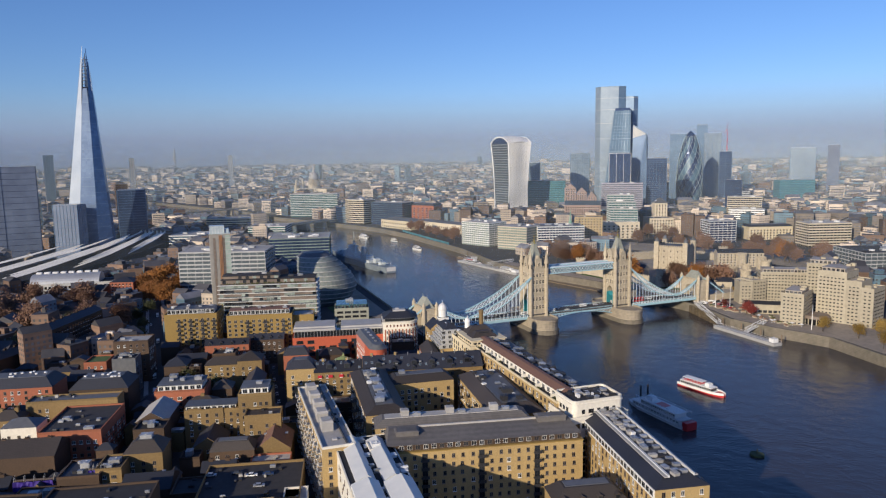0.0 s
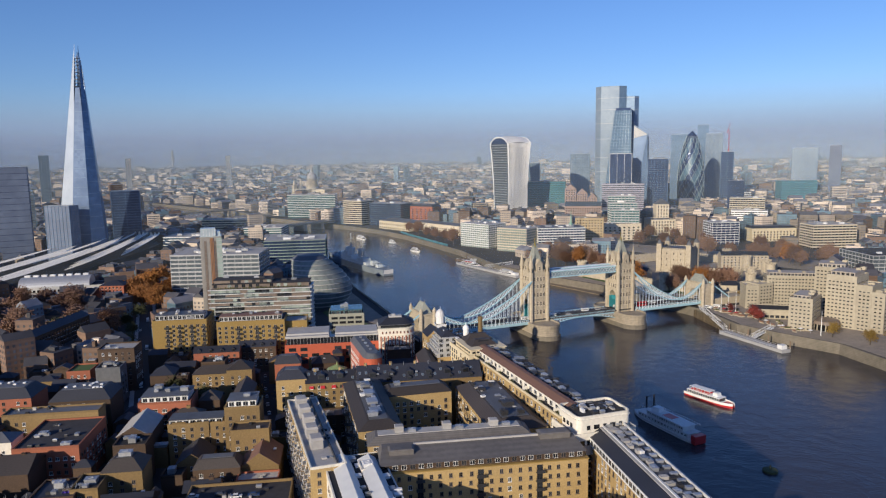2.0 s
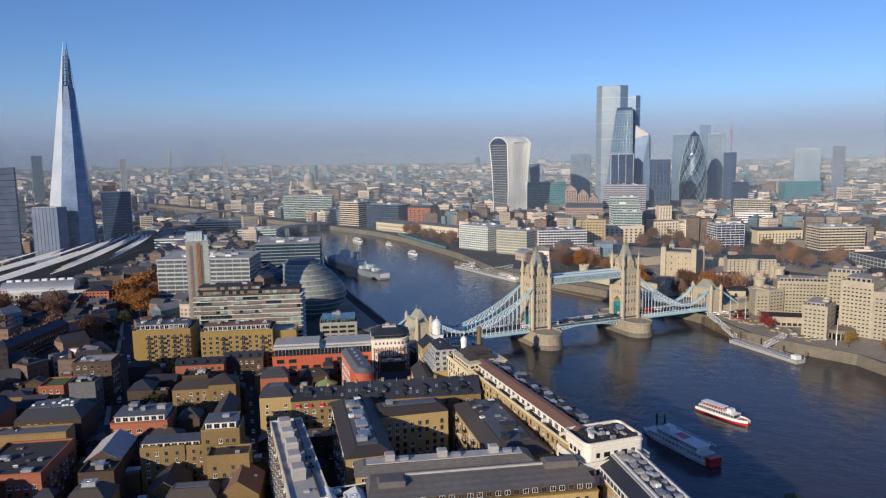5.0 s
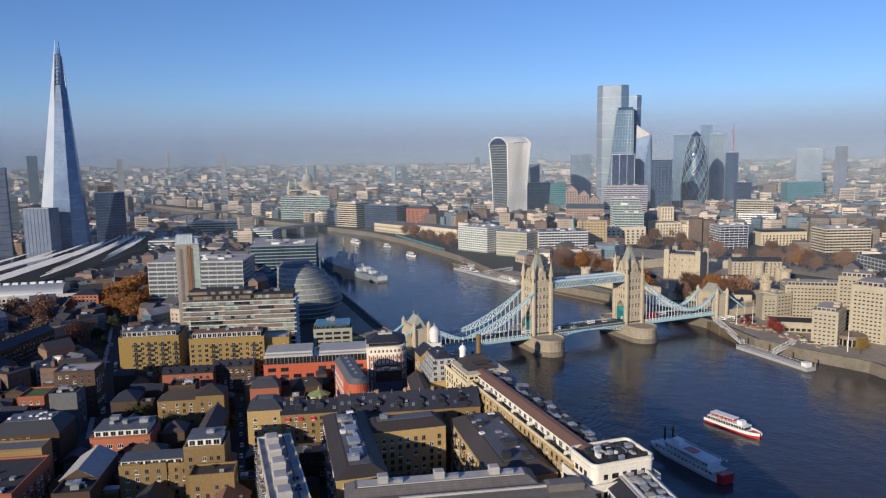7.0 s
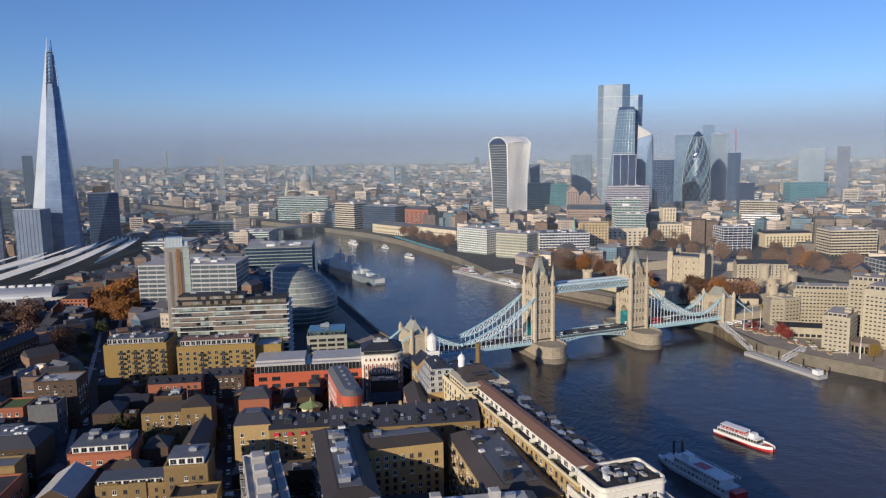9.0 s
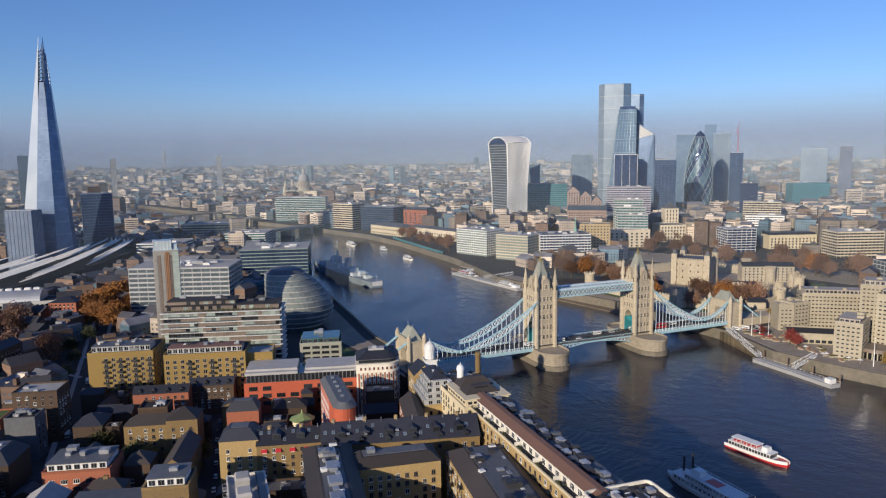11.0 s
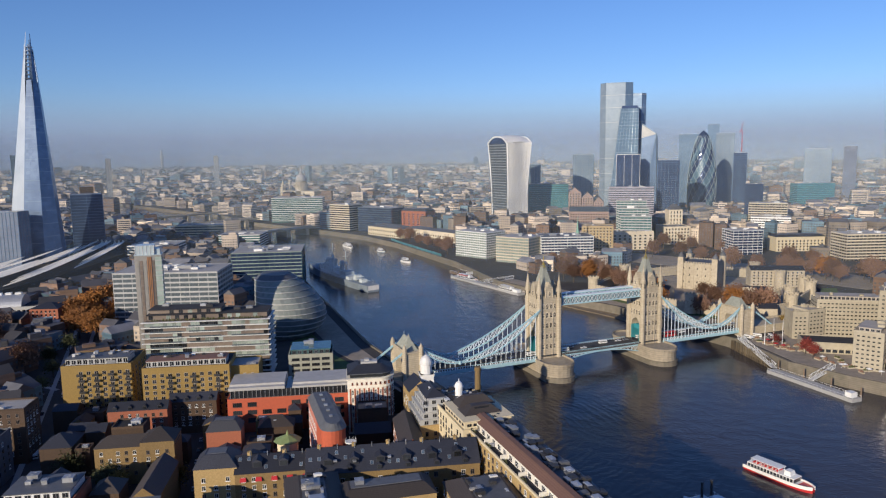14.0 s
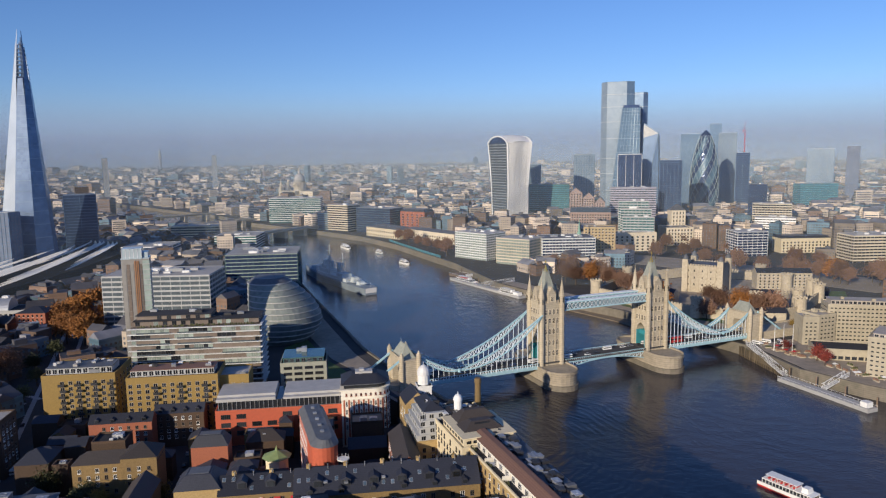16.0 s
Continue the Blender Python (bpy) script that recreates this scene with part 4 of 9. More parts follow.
# ---- buildings with fronts of their own ----
def banded_flats(name, label, A, B, D, top):
    """Apartment block of white balcony slabs with panes, tan panels and dark recesses between, and planted set-back storeys."""
    L, turn = frame_of(A, B)
    H = top - 5.0
    claim(A, L, D, turn)
    th = thing(name, label, "building", (A[0], A[1], 5.0), turn)
    rnd = random.Random(41)
    bm = bmesh.new()
    box(bm, 0, L, 0, D, -1, H)
    part("wall", bm, "panel_brown", th)
    panes = {}
    for key, mats in (("pane", ("band_grey", "pane_green")), ("panel", ("panel_brown", "panel_brown")), ("dark", ("metal_dark", "glass_dark"))):
        bm = bmesh.new()
        box(bm, -1.2, 1.2, -0.05, 0.03, -1.2, 1.2, 1)
        for x in (-1.25, 0, 1.25):
            box(bm, x - 0.06, x + 0.06, -0.12, 0.03, -1.25, 1.25, 0)
        panes[key] = to_mesh("window", bm, *mats)
    fl, n = 3.3, int(H / 3.3)
    for r in range(n):
        z = H - fl * (r + 1)
        bm = bmesh.new()
        box(bm, -1.4, L + 1.4, -1.7, 0.1, z + fl - 0.2, z + fl + 0.2)
        box(bm, L - 0.1, L + 1.4, 0.1, D, z + fl - 0.2, z + fl + 0.2)
        part("balcony_slab", bm, "band_pale", th, "white balcony slab")
        bm = bmesh.new()
        for x0, x1 in ((0.05, 0.3), (0.36, 0.62), (0.7, 0.97)):
            if rnd.random() < 0.7:
                box(bm, L * x0, L * x1, -1.62, -1.56, z + fl + 0.25, z + fl + 1.15)
        if len(bm.verts) and r:
            part("balustrade", bm, "glass_slate", th)
        else:
            bm.free()
        k = int(L / 2.7)
        run = "pane"
        for i in range(k):
            if rnd.random() < 0.45:
                run = rnd.choice(("pane", "panel", "dark", "panel"))
            if run != "panel" or rnd.random() < 0.5:
                part("window", panes[run], None, th, at=pose(1.6 + (L - 3.2) * i / (k - 1), 0, z + 1.55))
        for i in range(5):
            part("window", panes["pane" if (i + r) % 3 else "dark"], None, th, at=pose(L, 3 + (D - 6) * i / 4, z + 1.55, 0, 0, 90))
    z = H + 0.3
    for x0, x1, y0, h in ((1.0, L - 1.0, 4.5, 3.0), (1.5, L * 0.6, 8.0, 5.6)):
        bm = bmesh.new()
        box(bm, x0, x1, y0, D - 2, z, z + h)
        part("terrace_storey", bm, "panel_brown", th, "brown set-back storey with roof terrace")
        bm = bmesh.new()
        box(bm, x0 - 0.6, x1 + 0.6, y0 - 0.9, D - 1.5, z + h + 0.004, z + h + 0.35)
        part("roof", bm, "felt", th)
        k = int((x1 - x0) / 5)
        for i in range(k):
            if rnd.random() < 0.75:
                part("window", panes[rnd.choice(("pane", "dark"))], None, th, at=pose(x0 + 2 + (x1 - x0 - 4) * i / (k - 1), y0, z + h - 1.5))
    bm = bmesh.new()
    for i in range(70):
        x, s = rnd.uniform(2, L - 2), rnd.uniform(0.4, 1.1)
        box(bm, x - s / 2, x + s / 2, 1.2, 1.2 + s, H + 0.3, H + 0.3 + s * 1.4, taper=s * 0.25)
    part("planting", bm, "leaf_green", th, "green terrace shrubs")
    for i in range(9):
        roof_unit("plant", rnd.choice(("metal_grey", "metal_dark")), th, rnd.uniform(6, L - 6), rnd.uniform(12, D - 5), z + (5.9 if i % 2 else 3.3), 4, 2.6, 1.6)


def strip_tower(name, label, A, B, D, top):
    """Slim slab: panelled concrete strips, a bay of orange-brown uprights, a glazed green corner with floor slabs, a pale glass crown."""
    L, turn = frame_of(A, B)
    H = top - 5.0
    claim(A, L, D, turn)
    th = thing(name, label, "building", (A[0], A[1], 5.0), turn)
    bm = bmesh.new()
    box(bm, 0, L, 0, D, -1, H)
    part("wall", bm, "tower_panel", th)
    n = int(H / 3.3)
    for x0, x1, mat in ((0.02, 0.16, "tower_panel"), (0.19, 0.30, "panel_brown"), (0.33, 0.44, "tower_panel"), (0.66, 0.74, "panel_brown")):
        bm = bmesh.new()
        for r in range(n):
            box(bm, L * x0, L * x1, -0.22, 0.02, r * 3.3 + 0.15, r * 3.3 + 3.2)
        part("cladding_strip", bm, mat, th)
    for x in (0.47, 0.53, 0.59):
        bm = bmesh.new()
        box(bm, L * x, L * (x + 0.035), -0.45, 0.02, 0, H - 1)
        part("upright", bm, "upright_orange", th, "orange-brown upright")
    bm = bmesh.new()
    box(bm, L * 0.77, L + 0.2, -0.2, D * 0.35, 0, H - 1)
    part("glazed_corner", bm, "pane_green", th, "green glazed corner")
    for r in range(n):
        bm = bmesh.new()
        box(bm, L * 0.76, L + 0.6, -0.6, D * 0.37, r * 3.3 + 2.8, r * 3.3 + 3.3)
        part("floor_band", bm, "band_grey", th)
        part("window", window_mesh(1.3, 1.8, "white_paint", sill=False), None, th, at=pose(L * 0.245, 0, r * 3.3 + 1.7))
    bm = bmesh.new()
    box(bm, -0.3, L + 0.3, -0.3, D + 0.3, H + 0.003, H + 0.5)
    box(bm, 0.6, L * 0.74, 0.6, D - 0.6, H + 0.5, H + 6.5)
    box(bm, L * 0.5, L - 0.6, 1.6, D - 1.6, H + 0.5, H + 4.0)
    crown = part("crown", bm, "pane_crown", th, "pale glazed crown")
    for i in range(6):
        bm = bmesh.new()
        x = 0.6 + (L * 0.74 - 0.6) * i / 5
        box(bm, x - 0.12, x + 0.12, 0.4, 0.62, H + 0.5, H + 6.7)
        part("mullion", bm, "metal_white", crown)


def vault_hall(name, label, A, B, D, top):
    """Pale gridded office under a barrel roof of grey metal."""
    th = block(name, label, A, B, D, top, "band_grey", "flat", "felt", faces="F", bay=3.6, win=(2.3, 2.2), fl=4.2, frame_mat="metal_dark", parapet=0.6)
    L, turn = frame_of(A, B)
    bm = bmesh.new()
    n, H = 12, top - 4.6
    rows = [[bm.verts.new((x, D / 2 - (D / 2 - 0.8) * math.cos(math.pi * i / n), H + 9.0 * math.sin(math.pi * i / n))) for i in range(n + 1)] for x in (-0.3, L * 0.84)]
    for i in range(n):
        bm.faces.new((rows[0][i], rows[1][i], rows[1][i + 1], rows[0][i + 1]))
    bm.faces.new(rows[0][::1])
    bm.faces.new(rows[1][::-1])
    part("barrel_roof", bm, "metal_grey", th, "ribbed blue-grey barrel roof", smooth=False)
    for i in range(8):
        roof_unit("plant", "metal_white", th, L * (0.06 + 0.1 * i), D * 0.62, H + 8.6, 5, 3.5, 2.0)


def rounded(x0, x1, y0, y1, r, n=5):
    pts = []
    for cx, cy, a in ((x1 - r, y0 + r, -90), (x1 - r, y1 - r, 0), (x0 + r, y1 - r, 90), (x0 + r, y0 + r, 180)):
        for i in range(n + 1):
            t = radians(a + 90 * i / n)
            pts.append((cx + r * math.cos(t), cy + r * math.sin(t)))
    return pts


def roof_clutter(th, rnd, k, x0, x1, y0, y1, z, mats=("metal_grey", "metal_dark", "felt", "metal_white", "roof_pale")):
    """Tanks, ducts, rooflights and cabinets of many sizes."""
    for i in range(k):
        kind = rnd.choice(("plant", "hatch", "hatch"))
        roof_unit(kind, rnd.choice(mats), th, rnd.uniform(x0, x1), rnd.uniform(y0, y1), z, rnd.uniform(0.8, 2.6), rnd.uniform(0.8, 3.4), rnd.uniform(0.4, 1.5), rnd.choice((0, 0, 90, 8)))


def penthouse_block(name, label, A, B, D, top):
    """Stepped white penthouses with rounded corners over a cream range."""
    rnd = random.Random(8)
    th = block(name, label, A, B, D, top - 4.5, "stucco", "flat", "roof_pale", faces="LF", win=(2.6, 1.9), bars=1, skip=0.35, frame_mat="metal_dark", parapet=1.1)
    L, turn = frame_of(A, B)
    H = top - 9.5
    bm = bmesh.new()
    prism(bm, rounded(2.2, L - 1.2, 1.8, D - 1, 2.2), H + 0.26, H + 6.5)
    up = part("penthouse", bm, "stucco", th, "white penthouse with rounded corners")
    bm = bmesh.new()
    prism(bm, rounded(1.8, L - 0.8, 1.4, D - 0.6, 2.5), H + 5.8, H + 6.1)
    part("cornice", bm, "stucco", up)
    bm = bmesh.new()
    prism(bm, rounded(2.9, L - 1.9, 2.5, D - 1.7, 1.8), H + 6.504, H + 6.56)
    part("roof", bm, "felt", th)
    bm = bmesh.new()
    outer, inner = rounded(2.2, L - 1.2, 1.8, D - 1, 2.2), rounded(2.7, L - 1.7, 2.3, D - 1.5, 1.9)
    k = len(outer)
    for i in range(k):
        j = (i + 1) % k
        lo = [bm.verts.new((*p, H + 6.5)) for p in (outer[i], outer[j], inner[j], inner[i])]
        hi = [bm.verts.new((*p, H + 7.5)) for p in (outer[i], outer[j], inner[j], inner[i])]
        for q in ((lo[0], lo[1], hi[1], hi[0]), (lo[2], lo[3], hi[3], hi[2]), (hi[0], hi[1], hi[2], hi[3])):
            bm.faces.new(q)
    part("parapet", bm, "stucco", th)
    for i in range(5):
        part("window", window_mesh(1.5 + (i % 2), 1.8, "metal_dark", sill=False), None, up, at=pose(7 + (L - 13) * i / 4, 1.8, H + 2.6))
    for i in range(3):
        part("window", window_mesh(1.8, 1.8, "metal_dark", sill=False), None, up, at=pose(2.2, 7 + (D - 14) * i / 2, H + 2.6, 0, 0, -90))
    roof_clutter(th, rnd, 26, 5, L - 4, 4.5, D - 4, H + 6.56)


def brewery_house(name, label, A, B, D, top):
    """Cream top storey with a window band, dark hipped pavilion roofs, terrace and a small white cupola."""
    rnd = random.Random(12)
    th = block(name, label, A, B, D, top - 4.0, "cream", "flat", "felt", faces="L", bay=3.4, win=(1.3, 1.9), coping="cream", skip=0.1, frame_mat="metal_dark", parapet=1.0)
    L, turn = frame_of(A, B)
    H = top - 9.0
    bm = bmesh.new()
    box(bm, 1.0, L - 1.0, 0.8, D * 0.55, H + 0.26, H + 4.0)
    up = part("upper_storey", bm, "cream", th, "cream top storey with a band of windows")
    bm = bmesh.new()
    box(bm, 0.2, L - 0.2, 0.0, D * 0.56, H + 4.004, H + 4.4)
    part("cornice", bm, "cream", up)
    for i in range(7):
        part("window", window_mesh(1.9, 1.1, "metal_dark", sill=False), None, up, at=pose(3 + (L - 6) * i / 6, 0.8, H + 2.4))
    for i in range(7):
        part("window", window_mesh(1.9, 1.1, "metal_dark", sill=False), None, up, at=pose(1.0, 3 + (D * 0.5 - 3) * i / 6, H + 2.4, 0, 0, -90))
    for x0, x1, y0, y1, h in ((3, L - 3, 5.5, D * 0.34, 2.8), (4, L - 1.5, D * 0.36, D * 0.55, 3.6), (2, L - 4, D * 0.6, D - 3, 3.0)):
        bm = bmesh.new()
        z = H + 4.4 if y1 < D * 0.56 else H + 0.3
        prism(bm, [(x0, y0), (x1, y0), (x1, y1), (x0, y1)], z, z + h, 0, [(x0 + 4, y0 + 3), (x1 - 4, y0 + 3), (x1 - 4, y1 - 3), (x0 + 4, y1 - 3)])
        part("pavilion_roof", bm, "slate_brown", th, "dark lead pavilion roof")
        bm = bmesh.new()
        box(bm, x0 + 5, x1 - 5, y0 + 2.0, y0 + 3.5, z + 0.6, z + 2.4)
        part("dormer", bm, "glass_dark", th)
    roof_clutter(th, rnd, 22, 3, L - 3, D * 0.6, D - 2, H + 3.2)
    bm = bmesh.new()
    lathe(bm, [(1.7, H + 3), (1.7, H + 7.6), (2.0, H + 7.7), (1.9, H + 8.6), (1.3, H + 9.8), (0.3, H + 10.3), (0.05, H + 11.6)], 12, L * 0.45, D * 0.72)
    part("cupola", bm, "white_paint", th, "small white domed cupola")
    return th


def boarded_front(name, label, A, B, D, top):
    """White boarded storeys that step back one above the other over yellow brick."""
    th = block(name, label, A, B, D, top - 9, "brick_yellow", "flat", "felt", faces="LF", bay=3.0, win=(1.3, 1.9), parapet=0.5)
    L, turn = frame_of(A, B)
    H = top - 14.0
    for k in range(4):
        bm = bmesh.new()
        e = 1.4 * k + 0.3
        box(bm, e, L - 0.6, e * 0.4 + 0.3, D - e, H + 0.3 + 2.8 * k, H + 3.1 + 2.8 * k)
        st = part("boarded_storey", bm, "band_grey", th, "white boarded storey")
        for i in range(7):
            part("window", window_mesh(1.9, 1.8, "band_grey", sill=False), None, st, at=pose(e, 3 + (D - 6) * i / 6, H + 1.7 + 2.8 * k, 0, 0, -90))
        for i in range(3):
            part("window", window_mesh(1.9, 1.8, "band_grey", sill=False), None, st, at=pose(3 + (L - 6) * i / 2, e * 0.4 + 0.3, H + 1.7 + 2.8 * k))
    bm = bmesh.new()
    roof_hip(bm, L - 5, D - 8, H + 11.5, 3.2)
    ob = part("roof", bm, "slate", th, at=pose(4, 4, 0))
    roof_clutter(th, random.Random(4), 8, 6, L - 2, 6, D - 6, H + 13)


def stepped_halls(name, label, A, B, D, top):
    """White-walled building under several shallow sheet-metal roofs with dark valleys between."""
    th = block(name, label, A, B, D, top - 1.2, "stucco", "flat", "felt", faces="L", bars=2, skip=0.4, parapet=0.4)
    L, turn = frame_of(A, B)
    H = top - 6.2
    for x0, x1, y0, y1, h, up in ((0.02, 0.46, 0.0, 0.5, 2.0, 1.4), (0.52, 0.98, 0.02, 0.47, 2.2, 2.0), (0.12, 0.44, 0.53, 0.98, 1.8, 0.8), (0.55, 0.86, 0.5, 0.93, 1.8, 1.1)):
        bm = bmesh.new()
        a, b, c, d = L * x0, L * x1, D * y0, D * y1
        m = (a + b) / 2 + (b - a) * 0.12
        v = [bm.verts.new(q) for q in ((a, c, H + 0.2), (b, c, H + 0.2), (b, d, H + 0.2), (a, d, H + 0.2), (a, c, H + up), (m, c, H + up + h), (b, c, H + up), (b, d, H + up), (m, d, H + up + h), (a, d, H + up))]
        for f in ((0, 1, 6, 5, 4), (2, 3, 9, 8, 7), (1, 2, 7, 6), (3, 0, 4, 9), (4, 5, 8, 9), (5, 6, 7, 8)):
            bm.faces.new([v[i] for i in f])
        part("sheet_roof", bm, "band_pale", th, "pale sheet-metal roof")
    roof_clutter(th, random.Random(6), 10, L * 0.45, L * 0.54, 3, D - 3, H + 0.25, ("metal_white", "metal_grey"))
    roof_clutter(th, random.Random(9), 6, L * 0.88, L * 0.97, D * 0.5, D - 3, H + 0.25, ("metal_white", "metal_grey"))

# ---- tall buildings of the skyline ----
def tower_box(name, label, A, B, D, top, glass, fin="metal_white", fl=4.0, step=6.0, crown=0.0, z0=5.0, roof_mat="metal_grey", category="skyscraper"):
    """A glazed tower: shaft, floor lines, and upright fins on the faces."""
    L, turn = frame_of(A, B)
    H = top - z0
    claim(A, L, D, turn)
    th = thing(name, label, category, (A[0], A[1], z0), turn)
    bm = bmesh.new()
    box(bm, 0, L, 0, D, -1, H)
    part("shaft", bm, glass, th)
    bm = bmesh.new()
    n = max(2, int(H / fl))
    for i in range(1, n + 1):
        z = H * i / n
        box(bm, -0.12, L + 0.12, -0.12, D + 0.12, z - 0.55, z)
    part("floor_lines", bm, fin, th)
    bm = bmesh.new()
    for length, face in ((L, 0), (D, 1), (D, 2)):
        k = max(1, int(length / step))
        for i in range(k + 1):
            s = length * i / k
            if face == 0:
                box(bm, s - 0.3, s + 0.3, -0.45, 0.05, 0, H)
            else:
                x = -0.45 if face == 1 else L - 0.05
                box(bm, x, x + 0.5, s - 0.3, s + 0.3, 0, H)
    part("fins", bm, fin, th)
    bm = bmesh.new()
    box(bm, 0.8, L - 0.8, 0.8, D - 0.8, H + 0.01, H + max(0.4, crown))
    part("roof", bm, roof_mat, th)
    return th


def make_spire():
    th = thing("glass_spire", "tapering glass spire of pale leaning facets with an open top", "skyscraper", (-776, -119, 5), 4)
    base = [(-34, -22), (-16, -33), (14, -26), (33, -6), (28, 18), (12, 30), (-22, 29), (-35, 6)]
    tops = [290, 305, 244, 303, 270, 284, 296, 287]
    # light painted by side: sunward facets white, facets turned away blue
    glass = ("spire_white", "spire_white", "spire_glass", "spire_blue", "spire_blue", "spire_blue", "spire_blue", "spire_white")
    for i in range(8):                 # each facet is one tall leaning sheet with a free upper edge
        p, q = base[i], base[(i + 1) % 8]
        h = tops[i]
        bm = bmesh.new()
        n = 36
        va, vb = [], []
        for j in range(n + 1):
            z = h * j / n
            k = 1 - z / 336.0
            g = 0.38 * max(0.0, (z - 215) / 90)      # the facets draw apart towards their tips
            p2 = (p[0] + (q[0] - p[0]) * g, p[1] + (q[1] - p[1]) * g)
            q2 = (q[0] + (p[0] - q[0]) * g, q[1] + (p[1] - q[1]) * g)
            va.append([bm.verts.new((p2[0] * k * e + (1 - k) * 3, p2[1] * k * e + (1 - k) * 10, z)) for e in (1.045, 0.99)])
            vb.append([bm.verts.new((q2[0] * k * e + (1 - k) * 3, q2[1] * k * e + (1 - k) * 10, z)) for e in (1.045, 0.99)])
        for j in range(n):
            for f in ((va[j][0], vb[j][0], vb[j + 1][0], va[j + 1][0]), (vb[j][1], va[j][1], va[j + 1][1], vb[j + 1][1]), (va[j][1], va[j][0], va[j + 1][0], va[j + 1][1]), (vb[j][0], vb[j][1], vb[j + 1][1], vb[j + 1][0])):
                bm.faces.new(f)
        bm.faces.new((va[n][0], vb[n][0], vb[n][1], va[n][1]))
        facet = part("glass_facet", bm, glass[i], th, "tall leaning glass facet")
        for j in range(1, n):
            z = h * j / n
            k = 1 - z / 336.0
            if i in (2, 3) and j % 2 and z < 230:
                bm = bmesh.new()
                beam(bm, (p[0] * k * 1.05 + (1 - k) * 3, p[1] * k * 1.05 + (1 - k) * 10, z), (q[0] * k * 1.05 + (1 - k) * 3, q[1] * k * 1.05 + (1 - k) * 10, z), 0.25, 0.35 if j % 6 else 0.9)
                part("floor_edge", bm, "tower_fin", facet)
    bm = bmesh.new()
    prism(bm, [(x * 0.93, y * 0.93) for x, y in base], -1, 245, 0, [(x * 0.22 + 2.3, y * 0.22 + 7.6) for x, y in base])
    part("core", bm, "glass_navy", th)
    bm = bmesh.new()
    for z in range(246, 290, 5):
        k = 1 - z / 336.0
        box(bm, -24 * k + 3, 24 * k + 3, -24 * k + 8.5, 24 * k + 8.5, z, z + 0.6)
    beam(bm, (2.6, 8.5, 240), (2.6, 8.5, 290), 2.0)
    part("open_floors", bm, "spire_white", th)


def make_scoop_tower():
    """Office tower that swells towards its top: dark glass front in a white arched frame, finned flanks, curved roof."""
    th = thing("flared_tower", "top-heavy office tower with dark glass front and white finned flanks", "skyscraper", (-577, 648, 5), -19)
    H = 160.0

    def half(z):
        k = z / H
        return 26.0 + 7.0 * k ** 1.6, 23.0 + 4.0 * k ** 1.6 - 2.0 * math.sin(math.pi * k)

    n = 32
    bm = bmesh.new()
    for i in range(n):
        z0, z1 = H * i / n, H * (i + 1) / n
        (a0, b0), (a1, b1) = half(z0), half(z1)
        prism(bm, [(-a0, -b0), (a0, -b0), (a0, b0), (-a0, b0)], z0, z1, 0, [(-a1, -b1), (a1, -b1), (a1, b1), (-a1, b1)], cap=False)
    part("curtain_wall", bm, "glass_slate", th, "dark glass front between white edges")
    for i in range(n):
        z = H * (i + 0.5) / n
        a, b = half(z)
        bm = bmesh.new()
        box(bm, -a, a, -b - 0.12, b + 0.12, z - 0.45, z + 0.45)
        part("floor_line", bm, "metal_grey", th)
    for side in (-1, 1):
        bm = bmesh.new()               # white panels added behind the fins to brighten the flank
        for i in range(n):
            z0, z1 = H * i / n, H * (i + 1) / n
            (a0, b0), (a1, b1) = half(z0), half(z1)
            f = [bm.verts.new(q) for q in ((side * (a0 + 0.15), -b0, z0), (side * (a0 + 0.15), b0, z0), (side * (a1 + 0.15), b1, z1), (side * (a1 + 0.15), -b1, z1))]
            bm.faces.new(f if side > 0 else f[::-1])
        part("flank", bm, "white_paint", th)
        for j in range(26):
            u = -1 + 2 * j / 25
            bm = bmesh.new()
            last = None
            for i in range(15):
                z = (H + 2) * i / 14
                a, b = half(min(H, z))
                p = (side * (a + 0.5), b * u, z)
                if last:
                    beam(bm, last, p, 1.2 if 0 < j < 25 else 2.6, 1.6)
                last = p
            part("fin", bm, "metal_white", th)
    a, b = half(H)
    for end in (-1, 1):                # white arch over each end
        bm = bmesh.new()
        last = None
        for i in range(15):
            u = -1 + 2 * i / 14
            p = (u * (a + 0.4), end * (b + 0.3), H + 13 * (1 - abs(u) ** 2.6))
            if last:
                beam(bm, last, p, 2.2, 2.6)
            last = p
        part("end_arch", bm, "metal_white", th)
    bm = bmesh.new()
    rows = []
    for i in range(15):
        u = -1 + 2 * i / 14
        rows.append([bm.verts.new((u * a, -b + 2 * b * j / 8, H + 13 * (1 - abs(u) ** 2.6) + 3.0 * (1 - (j / 4 - 1) ** 2))) for j in range(9)])
    for i in range(14):
        for j in range(8):
            bm.faces.new((rows[i][j], rows[i + 1][j], rows[i + 1][j + 1], rows[i][j + 1]))
    for end in (0, 8):
        f = [rows[i][end] for i in range(15)]
        bm.faces.new(f if end else f[::-1]).material_index = 1
    part("roof", bm, ("metal_white", "glass_navy"), th)


